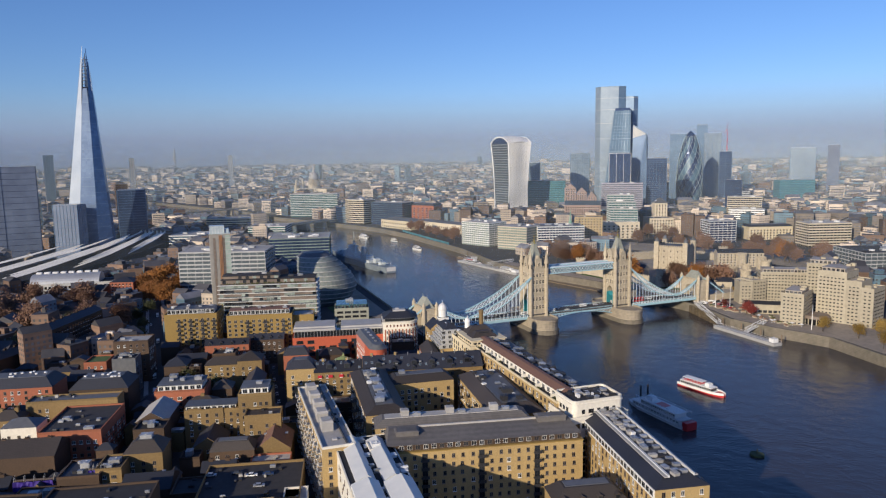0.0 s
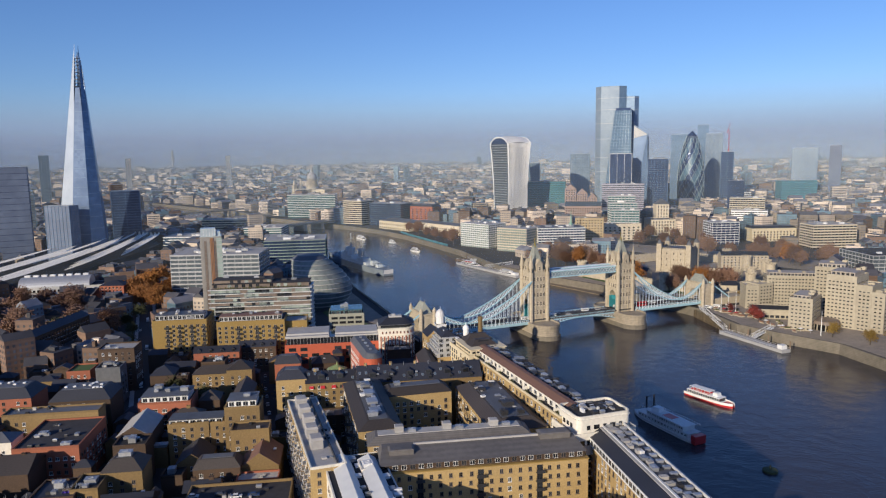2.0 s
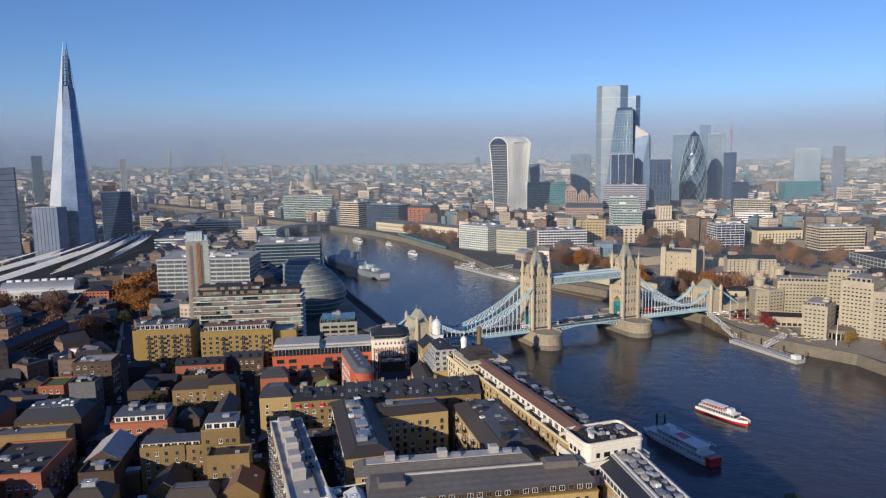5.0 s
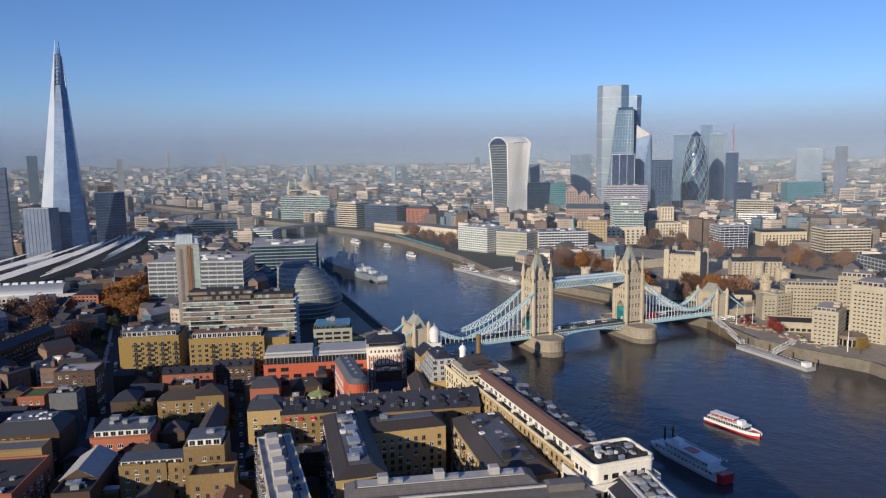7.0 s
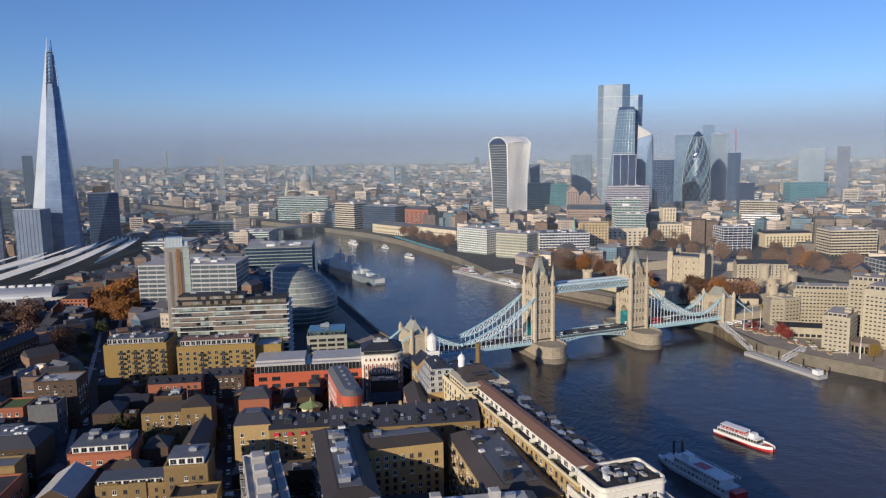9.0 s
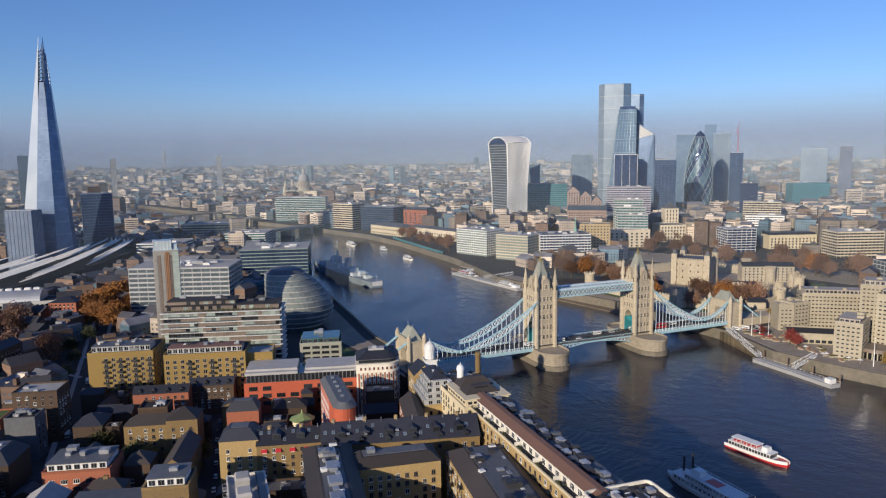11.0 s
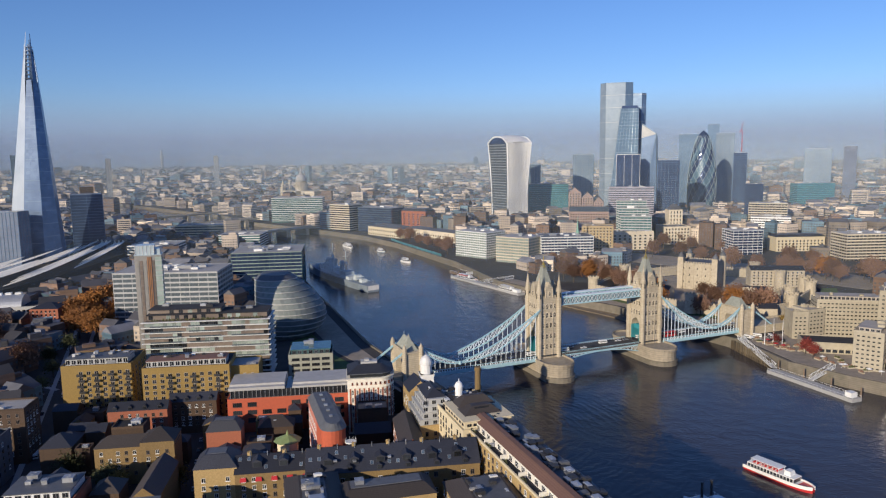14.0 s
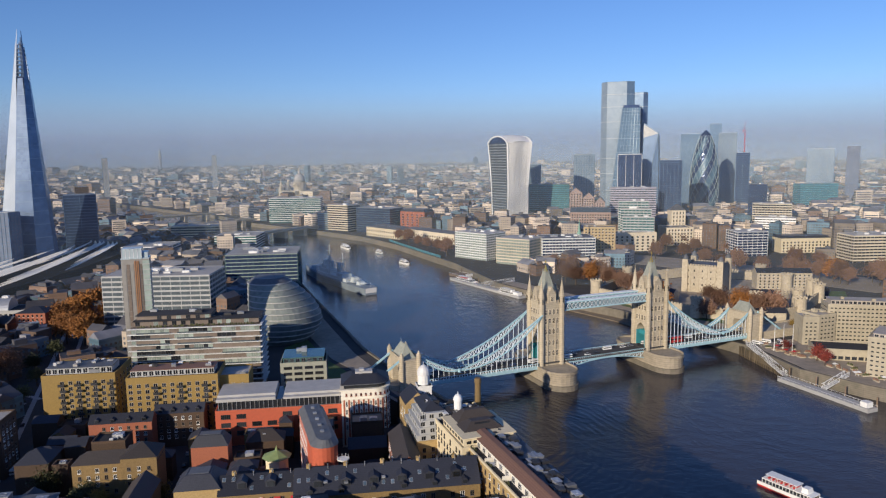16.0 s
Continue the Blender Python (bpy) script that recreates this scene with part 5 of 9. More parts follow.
def make_lattice_tower():
    """Round tapering tower with a diagonal lattice and spiralling dark bands."""
    th = thing("lattice_tower", "bullet-shaped round glass tower with white diagonal lattice and dark spirals", "skyscraper", (-347, 996, 5), 0)
    H = 181.0
    n, m = 36, 40

    def rad(k):
        return 28.0 * (0.86 + 0.14 * math.sin(math.pi * min(1, k * 1.25))) * max(0.0, 1 - max(0, (k - 0.42) / 0.58) ** 2.3) ** 0.5 + 0.3
    bm = bmesh.new()
    rows = [[bm.verts.new((rad(i / m) * math.cos(2 * math.pi * (j + i / 2) / n), rad(i / m) * math.sin(2 * math.pi * (j + i / 2) / n), H * i / m)) for j in range(n)] for i in range(m + 1)]
    for i in range(m):
        for j in range(n):
            f = bm.faces.new((rows[i][j], rows[i][(j + 1) % n], rows[i + 1][(j + 1) % n], rows[i + 1][j]))
            f.material_index = 1 if j % 6 in (0, 1, 2) else (2 if i > 36 else 0)
    part("glazing", bm, ("lattice_glass", "glass_navy", "glass_navy"), th)
    for turn in (1, -1):
        for s in range(14):
            bm = bmesh.new()
            last = None
            for i in range(0, m - 1, 2):
                k = i / m
                a = 2 * math.pi * (s / 14) + turn * 2 * math.pi * k * m / 2 / n
                p = (rad(k) * 1.012 * math.cos(a), rad(k) * 1.012 * math.sin(a), H * k)
                if last:
                    beam(bm, last, p, 0.42, 0.4)
                last = p
            part("lattice_rib", bm, "lattice_rib", th)
    bm = bmesh.new()
    lathe(bm, [(7.5, 172), (6.5, 176), (4.0, 180), (0.5, 183.2)], 24)
    part("dome_cap", bm, "glass_navy", th)


def make_wedge_tower():
    th = thing("wedge_tower", "wedge-shaped glass tower with a sloping front and blue steel ladder frame", "skyscraper", (-494, 893, 5), 29)
    L, D, H = 50.0, 46.0, 232.0
    bm = bmesh.new()
    v = [bm.verts.new(p) for p in ((-12, -8, 0), (L, -8, 0), (L, D, 0), (-12, D, 0), (14, D - 16, H), (L, D - 16, H), (L, D, H), (14, D, H))]
    for f in ((0, 1, 5, 4), (1, 2, 6, 5), (2, 3, 7, 6), (3, 0, 4, 7), (4, 5, 6, 7)):
        bm.faces.new([v[i] for i in f])
    part("glazing", bm, "tower_teal", th)
    bm = bmesh.new()
    for i in range(1, 33):
        k = i / 33
        x0, y0, z = -12 + 26 * k, -8 + (D - 8) * k, H * k
        beam(bm, (x0, y0 - 0.2, z), (L + 0.1, y0 - 0.2, z), 0.4, 0.5 if i % 4 else 1.1)
        beam(bm, (L + 0.2, y0, z), (L + 0.2, D, z), 0.4, 0.5)
    for j in range(8):
        u = j / 7
        beam(bm, (-12 + (L + 12) * u, -8.3, 0), (14 + (L - 14) * u, D - 16.3, H), 0.5)
    part("steel_frame", bm, "tower_fin", th)
    bm = bmesh.new()
    box(bm, 16, L - 2, D - 14, D + 6, H + 0.02, H + 6)
    part("roof_plant", bm, "glass_navy", th)


def make_cut_tower():
    th = thing("faceted_tower", "slender angular glass tower with a slanted pointed top", "skyscraper", (-412, 850, 5), 27)
    bm = bmesh.new()
    v = [bm.verts.new(p) for p in ((0, 0, 0), (34, 0, 0), (38, 30, 0), (4, 34, 0), (4, 6, 196), (31, 3, 176), (33, 26, 172), (8, 28, 182))]
    for f in ((0, 1, 5, 4), (1, 2, 6, 5), (2, 3, 7, 6), (3, 0, 4, 7), (4, 5, 6), (4, 6, 7)):
        bm.faces.new([v[i] for i in f])
    part("glazing", bm, "spire_blue", th)
    bm = bmesh.new()
    for a, b in ((0, 4), (1, 5), (4, 5), (2, 6), (5, 6), (0, 5)):
        pts = ((0, 0, 0), (34, 0, 0), (38, 30, 0), (4, 34, 0), (4, 6, 196), (31, 3, 176), (33, 26, 172), (8, 28, 182))
        beam(bm, pts[a], pts[b], 0.7)
    part("edge_trim", bm, "tower_fin", th)
    # the sunlit top facet is painted as a pale sheet on the glazing
    bm = bmesh.new()
    f = [bm.verts.new(p) for p in ((3.6, 5.0, 194), (3.2, 4.2, 168), (30.6, 2.2, 175.6))]
    bm.faces.new(f)
    part("pale_facet", bm, "band_grey", th, "pale triangular facet")


make_spire()
make_scoop_tower()
make_lattice_tower()
make_wedge_tower()
make_cut_tower()
def make_tallest():
    """Broad tower of upright glass planes, each in its own haze-paled tone, stepping down to a wing, with pale service
    lines.
    """
    th = thing("stepped_tower", "tallest tower of the cluster, pale blue-grey glass planes with stepped top", "skyscraper", (-542, 927, 5), 30.6)
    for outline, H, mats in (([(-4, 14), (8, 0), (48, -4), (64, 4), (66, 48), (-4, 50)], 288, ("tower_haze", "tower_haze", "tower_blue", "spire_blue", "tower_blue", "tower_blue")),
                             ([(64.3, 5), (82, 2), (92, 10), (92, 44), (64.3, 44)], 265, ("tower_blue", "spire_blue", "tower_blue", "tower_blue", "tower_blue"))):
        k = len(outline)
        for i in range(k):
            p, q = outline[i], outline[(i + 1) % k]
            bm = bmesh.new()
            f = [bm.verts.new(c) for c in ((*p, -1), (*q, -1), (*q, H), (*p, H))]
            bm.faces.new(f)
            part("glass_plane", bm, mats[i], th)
        for z in (60, 96, 128, 170, 205, 236, 262):
            if z < H:
                bm = bmesh.new()
                for i in range(k):
                    p, q = outline[i], outline[(i + 1) % k]
                    beam(bm, (*p, z), (*q, z), 0.4, 0.55)
                part("service_line", bm, "band_grey", th)
        bm = bmesh.new()
        prism(bm, outline, H - 0.5, H + 0.3)
        part("roof", bm, "tower_fin", th)


make_tallest()
tower_box("office_tower", "slim dark glass office tower with white uprights", (-424, 782), (-386, 803), 26, 142, "glass_navy", "metal_white", step=12.6, fl=70)
tower_box("office_tower", "dark blue glass tower with stepped top", (-334, 770), (-300, 787), 30, 131, "glass_navy", "spire_blue")
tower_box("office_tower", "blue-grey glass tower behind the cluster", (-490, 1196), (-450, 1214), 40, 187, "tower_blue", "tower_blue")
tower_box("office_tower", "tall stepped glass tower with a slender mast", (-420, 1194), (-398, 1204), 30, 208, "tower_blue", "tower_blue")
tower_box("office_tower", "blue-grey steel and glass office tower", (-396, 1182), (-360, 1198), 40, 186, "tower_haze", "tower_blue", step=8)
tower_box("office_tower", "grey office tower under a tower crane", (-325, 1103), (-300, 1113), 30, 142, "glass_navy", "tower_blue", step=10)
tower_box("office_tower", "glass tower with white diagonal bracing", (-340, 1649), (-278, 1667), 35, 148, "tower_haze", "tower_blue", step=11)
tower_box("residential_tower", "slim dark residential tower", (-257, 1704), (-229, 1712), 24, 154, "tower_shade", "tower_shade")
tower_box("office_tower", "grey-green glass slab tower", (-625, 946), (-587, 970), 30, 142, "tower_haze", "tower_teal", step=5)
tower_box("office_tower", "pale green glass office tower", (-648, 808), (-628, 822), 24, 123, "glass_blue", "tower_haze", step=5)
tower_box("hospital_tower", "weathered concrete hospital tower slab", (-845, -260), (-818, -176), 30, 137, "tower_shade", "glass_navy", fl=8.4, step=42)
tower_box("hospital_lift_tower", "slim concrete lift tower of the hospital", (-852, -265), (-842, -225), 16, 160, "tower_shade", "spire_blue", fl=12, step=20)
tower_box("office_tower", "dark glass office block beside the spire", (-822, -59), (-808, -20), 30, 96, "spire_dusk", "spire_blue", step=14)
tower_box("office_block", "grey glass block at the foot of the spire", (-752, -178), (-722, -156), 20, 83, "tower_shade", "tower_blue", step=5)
tower_box("residential_tower", "distant slim tower over the rooftops", (-1866, 160), (-1858, 183), 20, 160, "glass_blue", "tower_fin")
tower_box("residential_tower", "distant pale tower over the rooftops", (-1974, 446), (-1969, 460), 16, 148, "concrete_grey", "tower_fin")
tower_box("residential_tower", "distant slim tower over the rooftops", (-2447, 1068), (-2437, 1084), 16, 155, "concrete_grey", "tower_fin")
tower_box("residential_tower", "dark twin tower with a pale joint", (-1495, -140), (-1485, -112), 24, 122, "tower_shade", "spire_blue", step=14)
tower_box("residential_tower", "brown brick tower beyond the spire", (-1240, 105), (-1234, 128), 18, 92, "brick_brown", "panel_brown", step=9)
tower_box("residential_tower", "slim dark tower behind the spire", (-1700, -50), (-1690, -20), 24, 138, "spire_blue", "spire_white", step=30)

# ---- streets, warehouses, offices ----

# ---- warehouses round the courts by the river ----
block("warehouse_wing", "yellow-brick warehouse wing with grey sloping roof and plant deck", (106.7, -332.1), (116.7, -316.7), 63.6, 34.0, "brick_yellow", "mansard", "slate_brown", faces="FL", rise=2.6, inset=4.5, plants=3, plant_mat="metal_grey", coping="stucco")
block("warehouse_wing", "yellow-brick rear range of the warehouse court", (81.7, -295.5), (99.4, -268.2), 14.0, 33.0, "brick_yellow", "mansard", "slate_brown", faces="F", rise=3, inset=3.5, plants=1, win=(1.5, 1.9))
block("warehouse_wing", "yellow-brick warehouse wing with slate slopes and crowded roof plant", (144.2, -291.8), (157.6, -271.1), 60.5, 31.5, "brick_yellow", "mansard", "slate_brown", faces="L", rise=3.4, inset=5.5, plants=6, plant_mat="metal_dark", bay=2.8)
block("warehouse_row", "yellow-brick range with a steep dark slate roof and skylights", (53.8, -288.8), (94.0, -239.2), 18.0, 32.0, "brick_stock", "gable", "slate", faces="FL", rise=6.5, dormers=6, hatches=6, win=(1.5, 2.0))
block("warehouse_row", "lower yellow-brick range with arched red windows and slate roof", (31.9, -304.6), (49.8, -282.5), 14.0, 31.0, "brick_stock", "gable", "slate", faces="F", rise=4.5)
block("warehouse_house", "yellow-brick corner house with a slate mansard and red shutters", (21.0, -314.9), (30.7, -302.9), 14.0, 33.0, "brick_yellow", "mansard", "slate", faces="FL", rise=4, inset=3.5)
block("apartment_strip", "narrow brick apartment block with white plant rooms on a flat roof", (120.9, -366.2), (127.1, -354.6), 75.3, 34.0, "brick_yellow", "flat", "roof_pale", faces="FL", coping="stucco", bay=3.0)
stepped_halls("white_roof_hall", "broad white building with stepped sheet-metal roofs", (187.1, -398.1), (198.1, -379.1), 84.3, 33.5)
block("white_roof_annex", "pale stair block with white roof hatches beside the hall", (134.2, -353.6), (137.0, -348.8), 8.0, 33.0, "stucco", "flat", "roof_pale", faces="FL", plants=2, plant_mat="metal_white")
block("corner_house", "brown-roofed house with white dormers by the long warehouse", (202.3, -328.2), (218.1, -308.0), 14.0, 25.0, "brick_yellow", "mansard", "slate_brown", faces="F", rise=4, inset=4, dormers=4)

# ---- riverside ranges ----
block("wharf_east", "riverside warehouse with a dark flat roof and white plant", (230.6, -312.3), (242.3, -296.7), 71.3, 34.0, "brick_yellow", "mansard", "slate", faces="LF", rise=2.2, inset=4.5, plants=0, coping="stucco", win=(1.3, 1.9))
penthouse_block("wharf_penthouse", "white stucco penthouses with rounded corners and roof terrace", (176.9, -280.7), (189.9, -256.3), 19.9, 39.0)
block("wharf_range", "long cream riverside range with roof terraces and tiled mansard", (164.5, -272.8), (173.7, -255.1), 102.0, 37.0, "brick_yellow", "flat", "felt", faces="L", bay=3.8, coping="cream", win=(1.5, 1.9))
block("neighbour_wharf", "plain brick wharf further downstream", (272.0, -360.0), (284.0, -344.0), 36.0, 36.0, "brick_yellow", "flat", "felt", faces="")
# blocks added mostly out of view, to cast shade on court and yards
block("neighbour_block", "plain brick block added for the shadow it casts", (118.0, -442.0), (146.0, -407.0), 22.0, 27.0, "brick_yellow", "flat", "felt", faces="")
block("neighbour_block", "plain brick block added for the shadow it casts", (40.0, -505.0), (80.0, -462.0), 22.0, 27.0, "brick_brown", "flat", "felt", faces="")
block("neighbour_block", "plain brick block added for the shadow it casts", (84.0, -456.0), (106.0, -428.0), 18.0, 30.0, "brick_brown", "flat", "felt", faces="")
block("neighbour_block", "plain brick block added for the shadow it casts", (-25.0, -530.0), (12.0, -488.0), 18.0, 26.0, "brick_brown", "flat", "felt", faces="")

# ---- brewery group by the bridge ----
brewery_house("brewery_range", "cream brewery range with window band and dark pavilion roofs", (78.8, -231.4), (89.2, -211.8), 43.8, 41.0)
boarded_front("brewhouse", "tall yellow-brick brewhouse with white boarded upper floors", (48.0, -224.7), (55.3, -213.0), 26.0, 38.0)
block("brewhouse_gable", "yellow-brick gabled brewery house facing the lane", (19.7, -203.6), (25.6, -194.1), 14.0, 33.0, "brick_yellow", "gable_y", "slate", faces="LF", rise=5)

# ---- middle streets ----
block("red_gallery", "long red building with white upper gallery and dark clerestory", (-63.4, -253.0), (-24.6, -205.0), 24.0, 22.5, "render_red", "flat", "roof_pale", faces="F", bay=7, win=(4.6, 2.2), bars=4, frame_mat="metal_dark", fl=4.2, parapet=0.5)
block("lane_house", "narrow brick house with long slate roof and white gable", (56.2, -244.3), (62.6, -236.1), 34.0, 28.0, "brick_red", "gable_y", "slate_brown", faces="L", rise=4)
block("apartment_block", "golden-brick apartment block with white penthouse floor", (-143.9, -304.3), (-121.3, -276.4), 28.8, 36.0, "brick_gold", "flat", "felt", faces="", plants=3, parapet=0.4)
block("apartment_block", "golden-brick apartment block with stacked dark balconies", (-106.7, -277.1), (-78.5, -242.3), 24.0, 36.0, "brick_gold", "flat", "felt", faces="", plants=3, parapet=0.4)
block("annex_block", "small golden-brick annex with glazed top floor", (-82.8, -239.7), (-73.2, -227.7), 18.0, 33.0, "brick_gold", "flat", "roof_pale", faces="F", plants=1)
block("pavilion_block", "stepped pale stone office pavilion with long window bands", (-79.0, -204.5), (-63.0, -185.0), 20.0, 32.0, "pavilion_stone", "flat", "felt", faces="FR", bay=5, win=(4.5, 1.5), bars=2, frame_mat="metal_dark", fl=3.3, plants=2, attic=3.0, attic_mat="glass_green")

# ---- low houses west of the lane ----
block("terrace_house", "red-orange brick house with white glazed top floor", (-24.9, -366.2), (-8.8, -346.3), 18.0, 23.0, "brick_red", "flat", "felt", faces="F", plants=5, bay=4, win=(2.4, 1.8), bars=2, attic=3.0)
block("terrace_row", "yellow-brick row with white attic windows and projecting bays", (17.7, -370.9), (33.5, -351.5), 10.0, 24.5, "brick_stock", "flat", "roof_pale", faces="F", attic=2.2, setback=0.8)
block("bay_house", "projecting yellow-brick bay with white windows", (18.5, -369.1), (22.3, -364.5), 7.0, 25.0, "brick_stock", "flat", "slate", faces="F")
block("bay_house", "projecting yellow-brick bay with white windows", (25.7, -361.9), (29.7, -357.0), 7.0, 25.0, "brick_stock", "flat", "slate", faces="F")
block("bay_house", "projecting yellow-brick bay with white windows", (33.4, -354.3), (36.6, -350.3), 7.0, 25.0, "brick_stock", "flat", "slate", faces="F")
block("penthouse_house", "yellow-brick house with white glazed penthouse", (38.9, -354.0), (48.7, -341.9), 14.0, 33.0, "brick_stock", "flat", "slate", faces="F", bay=2.6, plants=1, attic=3.0)
block("lane_house", "yellow-brick lane house with planted terrace", (51.7, -358.7), (61.9, -345.7), 10.0, 27.0, "brick_stock", "flat", "slate_brown", faces="FR")
block("gabled_house", "gabled yellow-brick house with brown tiled roof", (66.1, -362.8), (76.0, -350.6), 20.0, 17.0, "brick_stock", "gable_y", "roof_tile", faces="F", rise=6, hatches=3)
block("gabled_house", "gabled yellow-brick house with blue slate roof", (39.5, -378.5), (48.2, -367.7), 18.0, 15.0, "brick_stock", "gable_y", "slate", faces="F", rise=5)
block("brick_cottage", "low brick house with white windows", (73.5, -369.5), (84.2, -356.4), 8.0, 15.0, "brick_red", "flat", "roof_pale", faces="F", win=(1.3, 1.5))
block("parking_deck", "flat dark roof deck with parked cars", (100.0, -409.2), (124.0, -379.5), 33.1, 20.0, "brick_stock", "flat", "felt", faces="", parapet=1.2)
block("white_lodge", "small white-walled block at the lane", (121.1, -384.9), (126.6, -378.1), 10.0, 20.0, "stucco", "flat", "roof_pale", faces="F")
block("terrace_row", "yellow-brick terrace with slate roof", (-53.6, -322.4), (-32.6, -296.5), 10.0, 22.0, "brick_stock", "hip", "slate_brown", faces="F", rise=4)
block("hipped_house", "yellow-brick house with hipped slate roof", (-40.7, -308.0), (-31.8, -296.9), 14.0, 24.0, "brick_stock", "hip", "slate_brown", faces="F", rise=4.5)
block("long_shed", "long brown slate-roofed house along the lane", (-2.3, -329.2), (4.3, -321.1), 32.0, 19.0, "brick_stock", "gable_y", "slate_brown", faces="", rise=4.5)
block("brick_terrace", "low red-brick terrace with dormers", (-95.2, -300.3), (-77.3, -278.2), 9.0, 22.0, "brick_red", "gable", "slate", faces="F", rise=3.5, dormers=4)
block("brick_terrace", "low brown-brick terrace with dormers", (-85.2, -273.4), (-70.5, -255.2), 9.0, 22.0, "brick_brown", "gable", "slate", faces="F", rise=3.5, dormers=4)
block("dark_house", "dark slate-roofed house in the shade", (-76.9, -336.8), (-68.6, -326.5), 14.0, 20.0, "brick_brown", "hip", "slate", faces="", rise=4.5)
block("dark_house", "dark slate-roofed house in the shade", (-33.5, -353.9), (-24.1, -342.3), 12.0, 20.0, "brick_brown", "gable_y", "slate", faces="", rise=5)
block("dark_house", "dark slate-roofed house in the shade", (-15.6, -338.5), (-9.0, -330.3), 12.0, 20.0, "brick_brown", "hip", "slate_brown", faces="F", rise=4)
block("white_gable_hall", "hall with a white sheet roof", (3.2, -388.1), (12.3, -376.9), 24.0, 21.0, "brick_brown", "gable_y", "roof_pale", faces="F", rise=4.5)
block("round_window_house", "yellow-brick house with mansard and a round gable window", (43.2, -410.2), (52.9, -398.1), 14.0, 24.0, "brick_stock", "mansard", "slate_brown", faces="F", rise=4, inset=4, plants=3)
block("workshop", "dark flat-roofed workshop with roof plant", (19.2, -396.1), (27.7, -385.6), 12.0, 23.0, "brick_brown", "flat", "felt", faces="F", plants=4)
block("brick_range", "red-brick range with white bands and flat blue-grey roof", (-7.3, -427.3), (9.7, -406.3), 34.1, 24.0, "brick_red", "flat", "felt", faces="FR", bay=3, plants=4, win=(1.5, 1.6))
block("white_house", "white rendered house beside the brick range", (-28.2, -436.4), (-18.5, -424.4), 12.0, 24.0, "stucco", "hip", "lead", faces="F", bars=2, rise=3)
block("long_terrace", "long yellow-brick terrace with blue-grey metal roof", (-48.1, -420.0), (-20.9, -386.5), 10.0, 26.5, "brick_stock", "flat", "lead", faces="F", skip=0.3)
block("slate_house", "house with slate mansard and many skylights", (-96.0, -429.2), (-72.6, -400.3), 20.0, 25.0, "brick_red", "mansard", "slate", faces="F", rise=4.5, inset=4, hatches=9, plant_mat="metal_white")
block("slate_house", "house with slate mansard and many skylights", (-58.2, -396.7), (-39.6, -373.7), 20.0, 25.0, "brick_brown", "mansard", "slate", faces="F", rise=4.5, inset=4, hatches=12, plant_mat="metal_white")
block("studio_block", "grey and white cubic studio block with terraces", (-94.0, -360.5), (-85.5, -350.0), 12.0, 26.0, "lead", "flat", "felt", faces="R", plants=6)
block("studio_wing", "orange-brick studio wing with a lawn roof", (-114.2, -369.5), (-105.9, -359.3), 16.0, 22.0, "brick_red", "flat", "grass", faces="F")
block("street_range", "tall white-topped range along the street", (-115.3, -350.9), (-102.0, -334.5), 16.0, 31.0, "brick_brown", "flat", "roof_pale", faces="FR", plants=2)
block("brown_hall", "brown pitched roof hall with chimneys", (-3.2, -449.5), (14.4, -427.7), 18.0, 21.0, "brick_brown", "gable", "slate_brown", faces="", rise=5, chimneys=3)
block("shade_house", "dark brick house with scaffolded front", (40.3, -435.1), (50.3, -422.8), 16.0, 21.0, "brick_brown", "flat", "slate", faces="", plants=2)
block("scaffold_house", "yellow-brick house with white attic windows", (46.3, -422.7), (52.6, -414.9), 14.0, 22.0, "brick_stock", "flat", "felt", faces="F", win=(2.0, 1.4), bars=2, plants=3)
block("small_gable_house", "small gabled house in the yard", (63.5, -403.4), (66.8, -399.3), 10.0, 15.0, "brick_stock", "gable_y", "slate_brown", faces="F", rise=3)
block("yard_block", "dark block behind the parking deck", (81.6, -409.0), (88.4, -400.6), 14.0, 18.0, "brick_brown", "flat", "felt", faces="")
block("victorian_terrace", "brown-brick terrace with bay windows and chimneys", (-191.9, -362.8), (-236.1, -311.4), 12.0, 28.9, "brick_brown", "gable", "slate", faces="F", rise=3.5, chimneys=7)
block("victorian_terrace", "brown-brick terrace with chimneys", (-176.9, -405.7), (-202.5, -363.0), 12.0, 17.8, "brick_brown", "gable", "slate", faces="", rise=3.5, chimneys=6)
vault_hall("arcade_building", "pale gridded office under a barrel-vaulted metal roof", (-460.9, -297.5), (-417.7, -232.8), 26.0, 19.0)
block("brick_office", "red-brick office house with white quoins", (-380.4, -249.8), (-363.9, -233.3), 20.0, 24.8, "brick_red", "hip", "slate", faces="F", rise=4)
# hall added over a black yard; its dark colours stand for shade
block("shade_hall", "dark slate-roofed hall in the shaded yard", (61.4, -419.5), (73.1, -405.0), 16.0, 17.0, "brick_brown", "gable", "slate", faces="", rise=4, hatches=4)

# ---- quay and street things ----
def hoarding(name, label, pts, h, mat):
    """A run of site boards, each a panel between posts."""
    th = thing(name, label, "hoarding")
    for (x1, y1), (x2, y2) in zip(pts, pts[1:]):
        k = max(1, int(math.hypot(x2 - x1, y2 - y1) / 6))
        for i in range(k):
            a, b = Vector((x1, y1)).lerp(Vector((x2, y2)), i / k), Vector((x1, y1)).lerp(Vector((x2, y2)), (i + 0.96) / k)
            bm = bmesh.new()
            beam(bm, (a.x, a.y, GROUND + h / 2), (b.x, b.y, GROUND + h / 2), 0.2, h)
            part("board", bm, mat, th)


